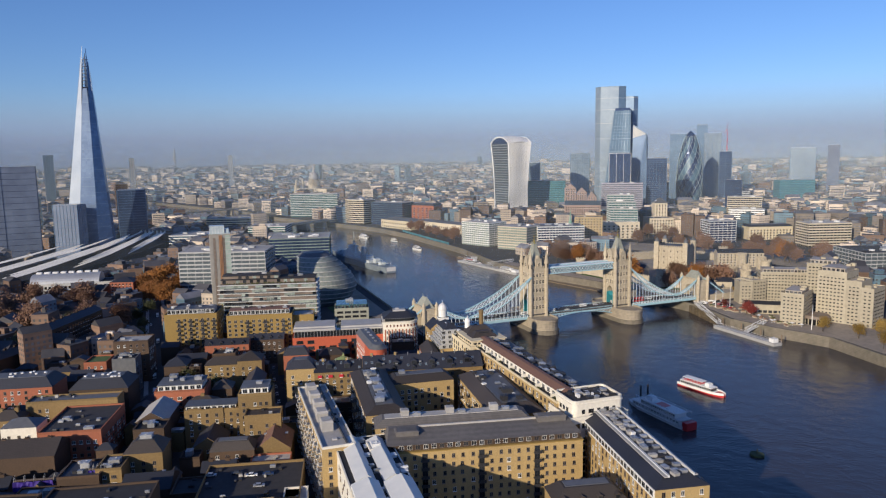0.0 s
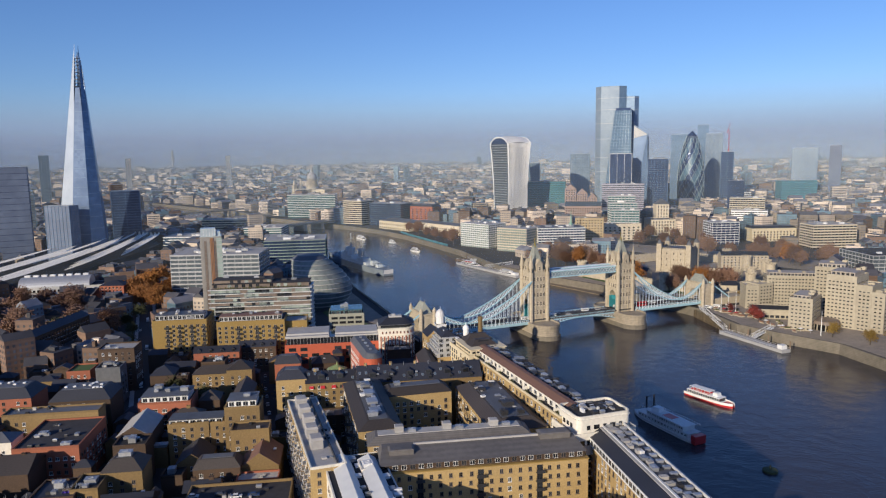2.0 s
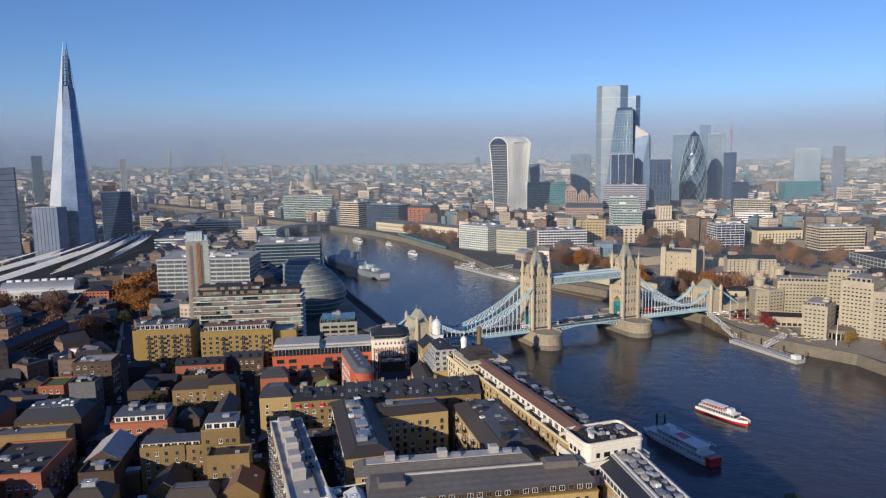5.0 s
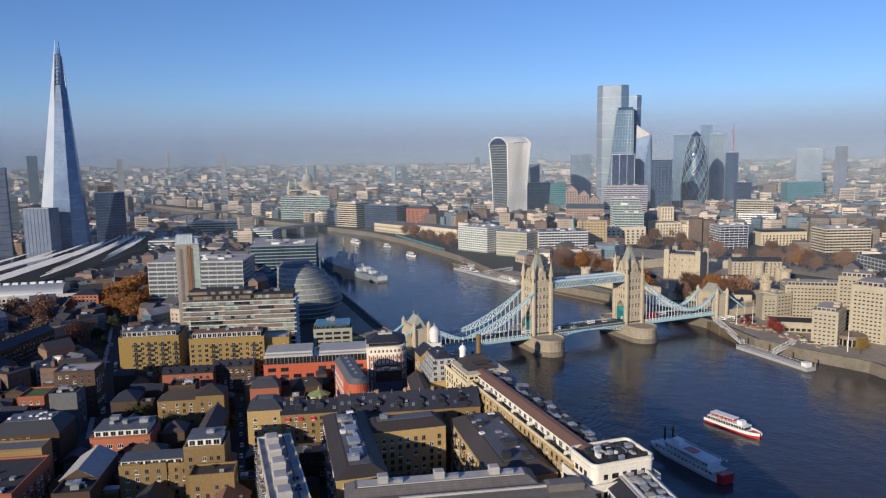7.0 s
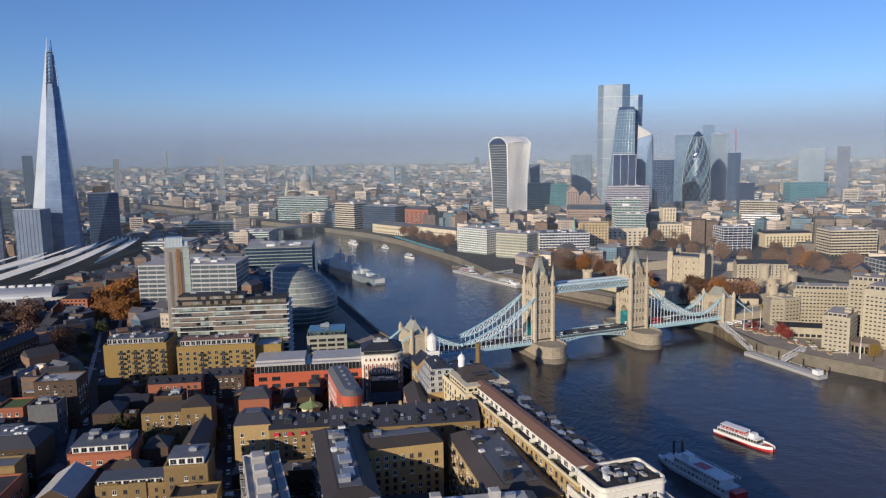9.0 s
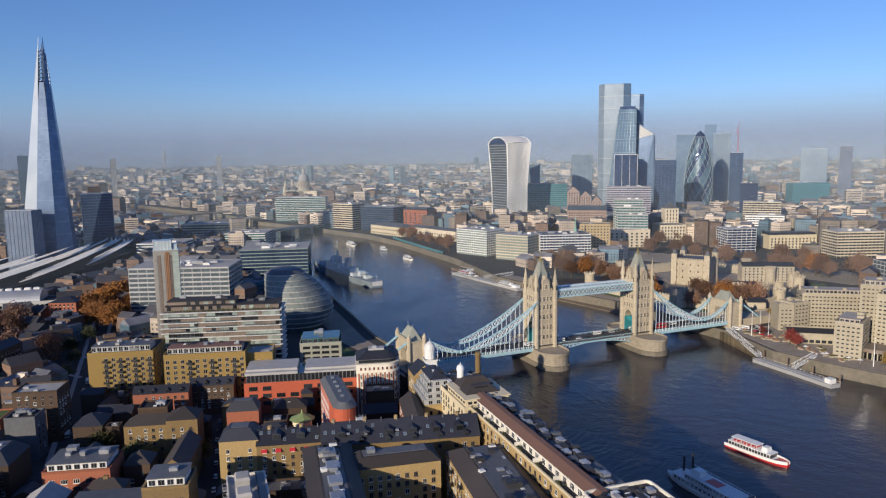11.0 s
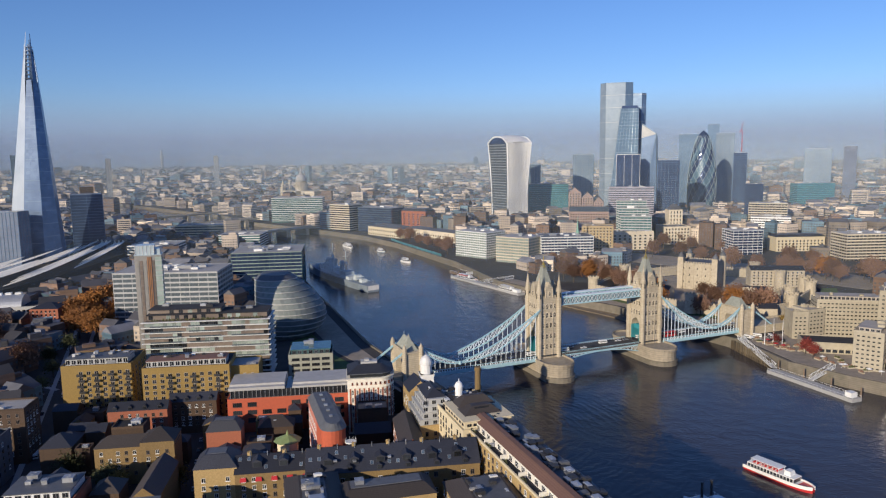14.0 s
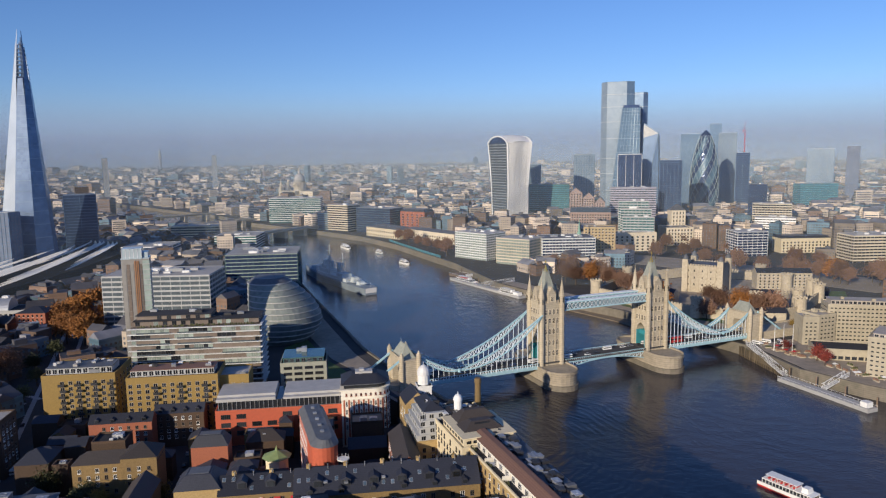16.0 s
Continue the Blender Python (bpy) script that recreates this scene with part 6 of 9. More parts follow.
hoarding("site_hoarding", "long teal site hoarding along the quay", [(-610, 366), (-563, 344), (-470, 303), (-412, 279)], 3.6, "glass_teal")


def parasol(name, label, mat):
    th = thing(name, label, "parasol", group="quay parasols")
    bm = bmesh.new()
    lathe(bm, [(0.35, 0), (0.35, 0.12), (0.05, 0.15), (0.05, 2.6)], 8)
    part("pole", bm, "metal_white", th)
    bm = bmesh.new()
    prism(bm, ring(1.9, 8), 2.2, 2.95, 0, ring(0.08, 8))
    part("canopy", bm, mat, th)
    return th


def planter(name, label, mat):
    th = thing(name, label, "planter", group="quay planters")
    bm = bmesh.new()
    box(bm, -2.2, 2.2, -0.8, 0.8, 0, 0.8, taper=0.06)
    part("trough", bm, "concrete", th)
    bm = bmesh.new()
    r = random.Random(9)
    for i in range(16):
        x, y, q = r.uniform(-1.9, 1.9), r.uniform(-0.5, 0.5), r.uniform(0.4, 0.9)
        prism(bm, ring(q, 6, x, y, r.uniform(0, 1)), 0.78, 0.8 + q * r.uniform(1.0, 2.2), 0, ring(q * 0.35, 6, x + r.uniform(-0.2, 0.2), y))
    part("shrub", bm, mat, th)
    return th


QUAY = random.Random(77)
kit = [parasol("parasol", "white cafe parasol on the paved quay", "white_paint"), parasol("parasol", "dark red cafe parasol on the paved quay", "boat_red"), planter("planter", "long concrete planter with dull green shrubs", "leaf_green"), planter("planter", "long concrete planter with brown winter shrubs", "leaf_brown")]
used = [False] * 4
for i in range(44):
    a = QUAY.random()
    x, y = 76 + 84 * a + QUAY.uniform(-6, 6), 104 - 44 * a + QUAY.uniform(-3, 14)
    k = QUAY.choice((0, 1, 2, 2, 3, 3))
    m = pose(x, y, GROUND + 0.18, 0, 0, QUAY.choice((-35, 55)) + QUAY.uniform(-12, 12))
    if used[k]:
        copy_thing(kit[k], m)
    else:
        kit[k].matrix_basis, used[k] = m, True

# ---- offices by the assembly building ----
banded_flats("terraced_apartments", "pale apartment block with long white balcony slabs and planted terraces", (-166.5, -248.5), (-118.0, -192.0), 24.0, 46.5)
office("office_block", "large office block with white floor bands", (-332.0, -200.0), (-272.0, -140.0), 46.0, 53.0, "band_grey", "glass_slate", fl=4.0, bh=1.35, fins=7.5, plants=14)
office("glass_office", "curved green glass office by the river", (-408.0, -48.0), (-362.0, 8.0), 60.0, 46.0, "pane_green", "glass_navy", fl=3.8, bh=1.0, plants=14, fins=5.5, fin_mat="glass_green")
strip_tower("slab_tower", "tall slender tower with brown uprights and green glazed corner", (-195.8, -239.0), (-187.8, -225.0), 12.0, 84.0)
office("stepped_office", "cream stepped office by the water", (-906.6, 135.2), (-849.3, 192.5), 40.0, 30.8, "cream", "glass_dark", fl=4, bh=2.2, plants=4)
office("riverside_office", "low office with pale roofs", (-737.6, -18.8), (-693.8, 25.0), 60.0, 24.7, "white_paint", "glass_blue", fl=4, plants=6)
office("riverside_office", "long low office with pale vaulted roofs", (-733.5, 119.6), (-689.1, 164.0), 60.0, 27.4, "white_paint", "glass_green", fl=4, plants=6)

# ---- north bank ----
office("white_quay_block", "white gridded apartment block on the quay", (-401.3, 297.8), (-345.0, 296.5), 40.0, 40.7, "white_paint", "pane_green", fl=3.4, bh=1.0, fins=4.0, plants=4)
office("quay_block", "pale gridded block by the pier", (-322.0, 289.0), (-274.0, 295.0), 40.0, 38.5, "stone_pale", "pane_green", fl=3.6, bh=1.3, fins=3.6, plants=3)
office("banded_office", "grey office with long window bands", (-270.0, 318.0), (-222.0, 366.0), 45.0, 38.0, "band_pale", "glass_navy", fl=3.7, bh=1.3, plants=5, fins=4.2, roof_mat="lead")
block("custom_house", "long cream classical building along the quay", (-630.2, 414.1), (-492.7, 395.6), 30.0, 21.3, "stone_pale", "hip", "lead", faces="F", bay=6, win=(2, 3), fl=6, rise=3)
block("market_hall", "cream market hall with end pavilions", (-706.3, 399.5), (-611.9, 390.4), 40.0, 20.7, "cream", "hip", "lead", faces="F", bay=6, win=(2.4, 3), fl=7, rise=5)
block("banking_hall", "long cream stone office range", (-275.2, 461.9), (-215.2, 521.9), 30.0, 30.8, "stone_pale", "flat", "lead", faces="F", bay=7, win=(3, 2.4), fl=4.5, plants=4)
block("stone_headquarters", "monumental pale stone headquarters with stepped tower", (-228.9, 583.6), (-200.1, 612.4), 40.0, 31.0, "stone_pale", "flat", "lead", faces="F", bay=4.5, win=(2, 3), fl=5, plants=2)
block("stone_headquarters_tower", "stepped stone tower of the headquarters", (-242.7, 627.3), (-227.1, 642.9), 18.0, 54.7, "stone_pale", "hip", "lead", faces="F", bay=4, win=(1.6, 4), fl=6, rise=9)
office("dark_glass_office", "dark glass office with white roof edge", (-105.0, 532.5), (-76.0, 561.5), 35.0, 37.9, "white_paint", "glass_navy", fl=3.8, bh=0.6, fins=6, plants=3)
block("cream_range", "cream hotel range behind the plane trees", (-71.0, 601.0), (-22.1, 649.8), 25.0, 25.4, "cream", "mansard", "slate", faces="F", bay=5, win=(2, 2.4), fl=4, rise=3)
office("white_slab", "broad white office slab", (-134.0, 679.0), (-82.0, 697.0), 30.0, 45.0, "white_paint", "glass_dark", fl=3.8, bh=2.2, fins=5, plants=4)
office("stone_grid_office", "pale stone-gridded office block", (25.5, 564.4), (69.2, 608.1), 35.0, 39.1, "stone_pale", "glass_dark", fl=3.8, bh=1.8, fins=5, plants=5)
office("long_beige_office", "long beige office terrace", (27.1, 766.1), (93.8, 832.8), 35.0, 37.5, "concrete", "glass_dark", fl=3.8, bh=2.0, plants=5)
office("glass_dock_office", "wide grey-green glass office with pale floor bands", (148.0, 334.0), (203.0, 389.0), 60.0, 33.0, "band_grey", "glass_slate", fl=4, bh=0.8, plants=8, fins=6, roof_mat="felt")
office("teal_office", "teal glass office block", (-241.8, 1262.8), (-181.0, 1323.5), 30.0, 71, "teal_bright", "glass_teal", fl=4, bh=0.8, plants=2)
office("white_office", "white terraced office block", (-312.3, 1138.6), (-279.1, 1171.8), 30.0, 47.4, "white_paint", "glass_dark", fl=4, bh=1.8, plants=2)
office("banded_office", "white banded office above the market", (-484.1, 881.3), (-436.0, 929.4), 35.0, 55.9, "white_paint", "glass_dark", fl=4, bh=1.6, plants=3)
office("brown_office", "brown office with roof terraces", (-634.3, 877.1), (-576.5, 934.9), 35.0, 45.6, "brick_brown", "glass_dark", fl=4, bh=1.8, plants=3)
office("glass_bank", "low glass bank headquarters on the south bank", (-1050.3, 424.0), (-973.1, 501.2), 45.0, 57.7, "white_paint", "glass_green", fl=4, bh=0.9, plants=3)
office("bridgefoot_office", "pale bridge-foot office with ribbon windows", (-822.0, 404.0), (-772.0, 411.0), 35.0, 55.0, "stone_pale", "glass_dark", fl=4, bh=2.0, plants=3)
office("blue_glass_office", "blue glass office near the bridge foot", (-768.0, 428.0), (-690.0, 442.0), 40.0, 50.0, "glass_blue", "glass_navy", fl=4, bh=0.8, plants=3)
block("red_brick_office", "red-brick riverside office with slate mansard", (-684.0, 462.0), (-630.0, 470.0), 30.0, 45.0, "brick_red", "mansard", "slate", faces="F", bay=9, win=(4, 2.4), fl=4.5, rise=4)
block("orange_office", "orange stone office with flat roof", (-478.0, 723.0), (-440.3, 760.8), 30.0, 31.0, "render_pink", "flat", "lead", faces="F", bay=5, win=(2, 2), fl=4, plants=2)

office("green_glass_complex", "stepped green glass office complex", (-607.0, 725.0), (-529.0, 779.0), 30.0, 84.0, "glass_green", "glass_teal", fl=4, bh=1.4, fins=7, fin_mat="glass_green", plants=3)
office("violet_banded_office", "broad grey-violet office with long bands", (-387.0, 691.0), (-319.0, 728.0), 30.0, 84.0, "band_violet", "glass_slate", fl=4, bh=1.8, plants=3)
for k, top in enumerate((52.0, 62.0, 72.0)):
    office("stepped_white_office", "white terraced office stepping up towards its rear", (-262.0 - 14 * k, 508.0 + 19 * k), (-223.0 - 14 * k, 529.0 + 19 * k), 18.0, top, "band_grey", "glass_green", fl=3.8, bh=1.3, fins=5, plants=2)
for k, (p, q) in enumerate((((-416, 606), (-398, 617)), ((-397, 618), (-381, 628)), ((-380, 629), (-366, 637)))):
    block("gabled_stone_office", "pinkish stone office with steep gothic gables", p, q, 26.0, (78.0, 70.0, 62.0)[k], "stone_pink", "gable_y", "lead", faces="F", rise=9, bay=4, win=(1.8, 2.4), fl=4)
block("gabled_stone_office", "low pinkish stone court with a glazed roof", (-372, 540), (-318, 572), 30.0, 52.0, "stone_pink", "gable", "glass_slate", faces="F", rise=7, bay=4, win=(1.8, 2.4), fl=4)
office("navy_office", "dark navy glass office tower", (-184.0, 788.0), (-158.0, 798.0), 26.0, 90.0, "glass_navy", "glass_navy", fl=4, bh=0.8, plants=1)
office("cream_tower_office", "cream stone office with deep windows", (-150.0, 712.0), (-98.0, 730.0), 26.0, 64.0, "stone_pale", "glass_dark", fl=3.8, bh=1.6, fins=4, plants=2)
block("ochre_office", "ochre stone office with a flat roof", (-262, 402), (-226, 424), 24.0, 46.0, "render_ochre", "flat", "lead", faces="F", bay=4, win=(1.8, 2.0), fl=4, plants=2)
th = thing("church_tower", "brick church tower with a slender green copper spire", "church", (-250, 372, 5), 35)
bm = bmesh.new()
box(bm, -4, 4, -4, 4, -1, 30)
box(bm, -4.4, 4.4, -4.4, 4.4, 30, 31.2)
part("tower", bm, "brick_stock", th)
bm = bmesh.new()
prism(bm, ring(3.0, 8), 31.2, 37, 0, ring(2.4, 8))
prism(bm, ring(2.8, 8), 37, 39, 0, ring(1.6, 8))
prism(bm, ring(1.5, 8), 39, 57, 0, ring(0.1, 8))
part("spire", bm, "copper_pale", th)

# ---- trees ----
TREE = random.Random(5)


def tree_kind(name, label, leaf, h, spread, dens, bare=0.0):
    """Tapered trunk, forked limbs, and a crown of many small leaf clumps with gaps."""
    th = thing(name, label, "tree")
    bm = bmesh.new()
    tips = []

    def limb(p, d, r, ln, lev):
        q = p + d * ln
        beam(bm, p, q, r * 2, r * 1.6)
        tips.append((q, lev))
        if lev < 3:
            for i in range(3 if lev else 6):
                a = TREE.uniform(0, 2 * math.pi)
                side = Vector((math.cos(a), math.sin(a), TREE.uniform(0.1, 0.9)))
                limb(q - d * ln * TREE.uniform(0, 0.4), (d * 0.75 + side * 0.7).normalized(), r * 0.6, ln * TREE.uniform(0.62, 0.8), lev + 1)
    lathe(bm, [(h * 0.03, 0), (h * 0.022, h * 0.08), (h * 0.017, h * 0.26)], 7)
    limb(Vector((0, 0, h * 0.24)), Vector((0, 0, 1)), h * 0.014, h * 0.22, 0)
    part("trunk", bm, "bark", th)
    V, F = [], []
    lobes = []
    for k in range(34):
        a, e = TREE.uniform(0, 2 * math.pi), TREE.uniform(-0.5, 1.0)
        r = TREE.uniform(0.25, 1.0) * math.sqrt(max(0.05, 1 - e * e * 0.8))
        lobes.append(Vector((math.cos(a) * r * 0.34 * h, math.sin(a) * r * 0.34 * h, h * (0.56 + 0.33 * e))))
    ends = [q for q, lev in tips if lev >= 2]
    for k in range(dens):
        c = TREE.choice(lobes if k % 3 else ends) + Vector((TREE.gauss(0, 1), TREE.gauss(0, 1), TREE.gauss(0, 0.8))) * h * 0.10 * spread
        s = h * TREE.uniform(0.010, 0.026)
        for j in range(3):
            u = Vector((TREE.gauss(0, 1), TREE.gauss(0, 1), TREE.gauss(0, 1))).normalized()
            w = u.orthogonal().normalized() * s
            u = u * s
            o = c + Vector((TREE.uniform(-s, s), TREE.uniform(-s, s), TREE.uniform(-s, s)))
            i = len(V)
            V.extend((o - u - w, o + u - w * 0.4, o + u * 0.6 + w, o - u * 0.7 + w * 0.8))
            F.append((i, i + 1, i + 2, i + 3))
    me = bpy.data.meshes.new("crown")
    me.from_pydata([tuple(v * 1.0) for v in V], [], F)
    me.materials.append(M[leaf])
    part("crown", me, None, th)
    return th


TREES = {
    "brown": tree_kind("plane_tree", "plane tree with thinning brown autumn leaves", "leaf_brown", 22, 1, 1700),
    "orange": tree_kind("plane_tree", "plane tree in full orange autumn leaf", "leaf_orange", 25, 1, 2600),
    "red": tree_kind("ornamental_tree", "small ornamental tree in dark red leaf on the quay", "leaf_red", 10, 1, 800),
    "green": tree_kind("street_tree", "street tree with dull green leaves", "leaf_green", 15, 1, 1100),
    "yellow": tree_kind("street_tree", "small tree with yellow autumn leaves", "leaf_yellow", 11, 1, 900),
}
TREE_SPOTS = {
    "brown": [(-388, -335), (-312, -339), (-262, -358), (-336, -321), (-350, -300), (-321, -360), (-373, -277), (-254, -291), (-439, -331), (-340, -345), (-290, -345), (-396, -312), (-364, -290), (-300, -372),
              (10, 157), (11, 185), (38, 194), (51, 191), (35, 146), (-178, 230), (-160, 223), (-134, 244), (-93, 235), (-205, 533), (-216, 605), (-161, 529), (-125, 557), (4, 399), (15, 408), (27, 417), (59, 399), (-19, 489), (3, 505),
              (-244, 305), (-282, 335), (-302, 359), (-179, 446), (-62, 176), (-110, 228), (-78, 215), (40, 440), (75, 430), (-420, 300), (-455, 318), (-490, 332), (-525, 348), (-560, 362), (-600, 378), (16, 222), (-14, 222), (44, 178), (-95, 212), (-125, 232), (-150, 250), (-190, 262), (-215, 285), (52, 400), (85, 415), (-35, 420), (-60, 410), (-85, 430), (-110, 440), (-150, 470), (96, 395), (-330, -290), (-375, -350), (-405, -290), (-420, -340), (-285, -310), (-270, -330), (-355, -330), (-235, -345), (-440, -300), (-300, -300)],
    "orange": [(-391, -184), (-364, -182), (-386, -199), (-317, -222), (-330, -230), (-369, -220), (-326, -213), (31, 175), (-148, 233), (43, 408), (-40, 168)],
    "red": [(114, 88), (121, 80), (92, 96)],
    "green": [(-263, -273), (-287, -252), (-220, -378), (-279, -324), (-114, 239), (-180, 633), (-200, -300), (-236, -280), (-60, -330), (-46, -322)],
    "yellow": [(-40, -318), (-28, -305), (217, 75), (11, 588), (180, 66), (77, 162), (-22, -300), (206, 60), (226, 40), (-10, -290)],
}
for key, spots in TREE_SPOTS.items():
    first = True
    for x, y in spots:
        s = TREE.uniform(0.85, 1.25)
        m = pose(x, y, GROUND, 0, 0, TREE.uniform(0, 360))
        if first:
            TREES[key].scale = (s, s, s)
            TREES[key].matrix_basis = m @ Matrix.Scale(s, 4)
            first = False
        else:
            ob = copy_thing(TREES[key], m)
            ob.scale = (s, s, s * TREE.uniform(0.85, 1.1))

# ---- apartment fronts: windows, balconies, set-back top floor ----
def balcony_mesh(mat="metal_dark"):
    key = "balcony " + mat
    if key not in KEPT:
        bm = bmesh.new()
        box(bm, -1.6, 1.6, -1.5, 0.05, -0.15, 0.05)
        for i in range(9):
            x = -1.55 + i * 3.1 / 8
            box(bm, x - 0.04, x + 0.04, -1.48, -1.42, 0.05, 1.1)
        box(bm, -1.6, 1.6, -1.52, -1.40, 1.1, 1.2)
        box(bm, -1.6, -1.52, -1.4, 0.0, 1.1, 1.2)
        box(bm, 1.52, 1.6, -1.4, 0.0, 1.1, 1.2)
        box(bm, -1.55, 1.55, -1.46, -1.44, 0.1, 1.05)
        KEPT[key] = to_mesh("balcony", bm, mat)
    return KEPT[key]


def apartment_front(th, L, D, H, cols, balc, start=0):
    me = window_mesh(2.0, 2.0, "panel_tan", sill=False)
    rows = int((H - 1) / 3.1)
    for c in range(start, cols):
        x = L * (c + 0.5) / cols
        for r in range(rows):
            z = 1.0 + r * 3.1
            part("window", me, None, th, at=pose(x, 0, z + 1.25))
            if c in balc:
                part("balcony", balcony_mesh(), None, th, at=pose(x + (0.6 if r % 2 else -0.2), 0, z - 0.1))
    for s in range(5):
        for r in range(rows):
            part("window", me, None, th, at=pose(L, D * (s + 0.5) / 5, 2.25 + r * 3.1, 0, 0, 90))
    ph = bmesh.new()
    box(ph, 2, L - 2, 2, D * 0.5, H + 0.3, H + 3.4, 0)
    pent = part("penthouse", ph, "band_grey", th, "pale set-back top floor")
    n = int(L / 3)
    for i in range(n):
        part("window", window_mesh(2.3, 2.5, "band_pale", sill=False), None, pent, at=pose(3.2 + (L - 6.4) * i / (n - 1), 2, H + 1.8))
    bm = bmesh.new()
    box(bm, 1.7, L - 1.7, 1.6, D * 0.5 + 0.3, H + 3.41, H + 3.7)
    part("penthouse_roof", bm, "roof_tile" if L > 40 else "lead", th)
    roof_clutter(th, RND, 16, 4, L - 4, D * 0.55, D - 3, H + 0.3)
    roof_clutter(th, RND, 9, 4, L - 4, 4, D * 0.45, H + 3.7)


for ob in [o for o in scene.objects if o.name.startswith("apartment_block")]:
    wall = [c for c in ob.children if c.name.startswith("wall")][0]
    dx, dy, dz = wall.dimensions
    apartment_front(ob, dx, dy, dz - 1.0, 9 if dx < 40 else 11, (2, 4, 6, 8) if dx < 40 else (3, 6, 9), 2 if dx < 40 else 0)

# ---- roofs of the riverside ranges ----
def strip_plant(host, n, x0, x1, y0, y1, z, size, mat):
    for i in range(n):
        roof_unit("hatch", mat, host, (x0 + x1) / 2 + RND.uniform(-0.3, 0.3), y0 + (y1 - y0) * (i + 0.5) / n, z, *size)


for ob in list(scene.objects):
    kids = [c for c in ob.children if c.name.startswith("wall")]
    if ob.parent or not kids:
        continue
    dx, dy, dz = kids[0].dimensions
    H = dz - 1.0
    if ob.name.startswith("apartment_strip"):
        strip_plant(ob, 5, 3.0, dx - 6.0, 14, dy - 3, H + 0.26, (4.6, 6.0, 4.4), "roof_pale")
        bm = bmesh.new()
        box(bm, dx - 3.4, dx - 3.0, 1, dy - 1, H + 0.26, H + 1.4)
        part("roof_screen", bm, "metal_dark", ob)
        for i in range(20):
            for r in range(7):
                part("balcony", balcony_mesh("band_grey"), None, ob, at=pose(0, 2 + i * (dy - 4) / 19, 3.4 + r * 3.8, 0, 0, -90)) if (i + r) % 2 else None
    elif ob.name.startswith("wharf_east"):
        for i in range(13):
            y = 5 + (dy - 10) * i / 12
            roof_unit("plant", RND.choice(("roof_pale", "metal_grey", "roof_pale")), ob, dx * 0.45 + RND.uniform(-0.6, 0.6), y + RND.uniform(-1, 1), H + 2.4, RND.uniform(1.6, 3.2), RND.uniform(1.6, 3.4), RND.uniform(0.8, 1.7), RND.choice((0, 0, 12)))
            roof_unit("hatch", "metal_grey", ob, dx * 0.68, y + 1.2, H + 2.4, 2.4, 1.6, 0.9)
        bm = bmesh.new()
        box(bm, dx * 0.30, dx * 0.34, 3, dy - 3, H + 2.42, H + 3.2)
        box(bm, dx * 0.78, dx * 0.80, 3, dy - 3, H + 2.42, H + 3.4)
        part("roof_rail", bm, "metal_white", ob)
        bm = bmesh.new()
        box(bm, dx * 0.24, dx * 0.30, 3, dy - 3, H + 2.42, H + 2.8)
        box(bm, dx * 0.80, dx * 0.86, 3, dy - 3, H + 2.42, H + 2.8)
        part("roof_band", bm, "roof_pale", ob)
        bm = bmesh.new()
        box(bm, -0.5, 0.02, 0.5, dy - 0.5, H - 3.3, H - 0.1)
        band = part("glazed_storey", bm, "white_paint", ob, "white glazed top storey")
        for i in range(24):
            part("window", window_mesh(2.3, 1.9, "metal_grey", sill=False), None, band, at=pose(-0.5, 2 + (dy - 4) * i / 23, H - 1.6, 0, 0, -90))
        roof_clutter(ob, random.Random(15), 14, dx * 0.5, dx * 0.62, 6, dy - 6, H + 2.42)
    elif ob.name.startswith("wharf_range"):
        bm = bmesh.new()
        box(bm, 3.4, 3.8, 2, dy - 2, H + 0.26, H + 3.4)
        box(bm, 3.8, 9.0, 2, dy - 2, H + 0.26, H + 3.2)
        part("terrace_storey", bm, "stucco", ob, "white set-back storey behind the roof terraces")
        bm = bmesh.new()
        prism(bm, [(3.2, 1.6), (9.6, 1.6), (9.6, dy - 1.6), (3.2, dy - 1.6)], H + 3.42, H + 5.2, 0, [(6.4, 1.6), (8.6, 1.6), (8.6, dy - 1.6), (6.4, dy - 1.6)])
        part("mansard", bm, "roof_tile", ob, "brown tiled mansard")
        for i in range(int(dy / 5)):
            y = 4 + i * 5.0
            part("window", window_mesh(2.6, 2.2, "white_paint", sill=False, bars=2), None, ob, at=pose(3.4, y, H + 1.6, 0, 0, -90))
            roof_unit("plant", "metal_dark" if i % 2 else "metal_grey", ob, 12.4 + (i % 3) * 1.6, y, H + 3.0, 2.4, 3.2, 1.5)
            if i % 3 == 0:
                bm = bmesh.new()
                box(bm, 0.4, 3.3, y + 2.2, y + 2.5, H + 0.26, H + 2.3)
                part("terrace_wall", bm, "stucco", ob)
                bm = bmesh.new()
                for q in range(14):
                    px, py, pz, s = RND.uniform(0.6, 1.8), y + RND.uniform(-1.6, 1.6), H + 0.3, RND.uniform(0.3, 0.8)
                    box(bm, px - s / 2, px + s / 2, py - s / 2, py + s / 2, pz, pz + s * 1.5, taper=s * 0.3)
                part("planting", bm, "leaf_green", ob, "green terrace shrubs")
        bm = bmesh.new()
        box(bm, 9.9, dx - 0.8, 2, dy - 2, H + 0.26, H + 3.0)
        part("rear_storey", bm, "lead", ob, "grey rear storey with roof plant")
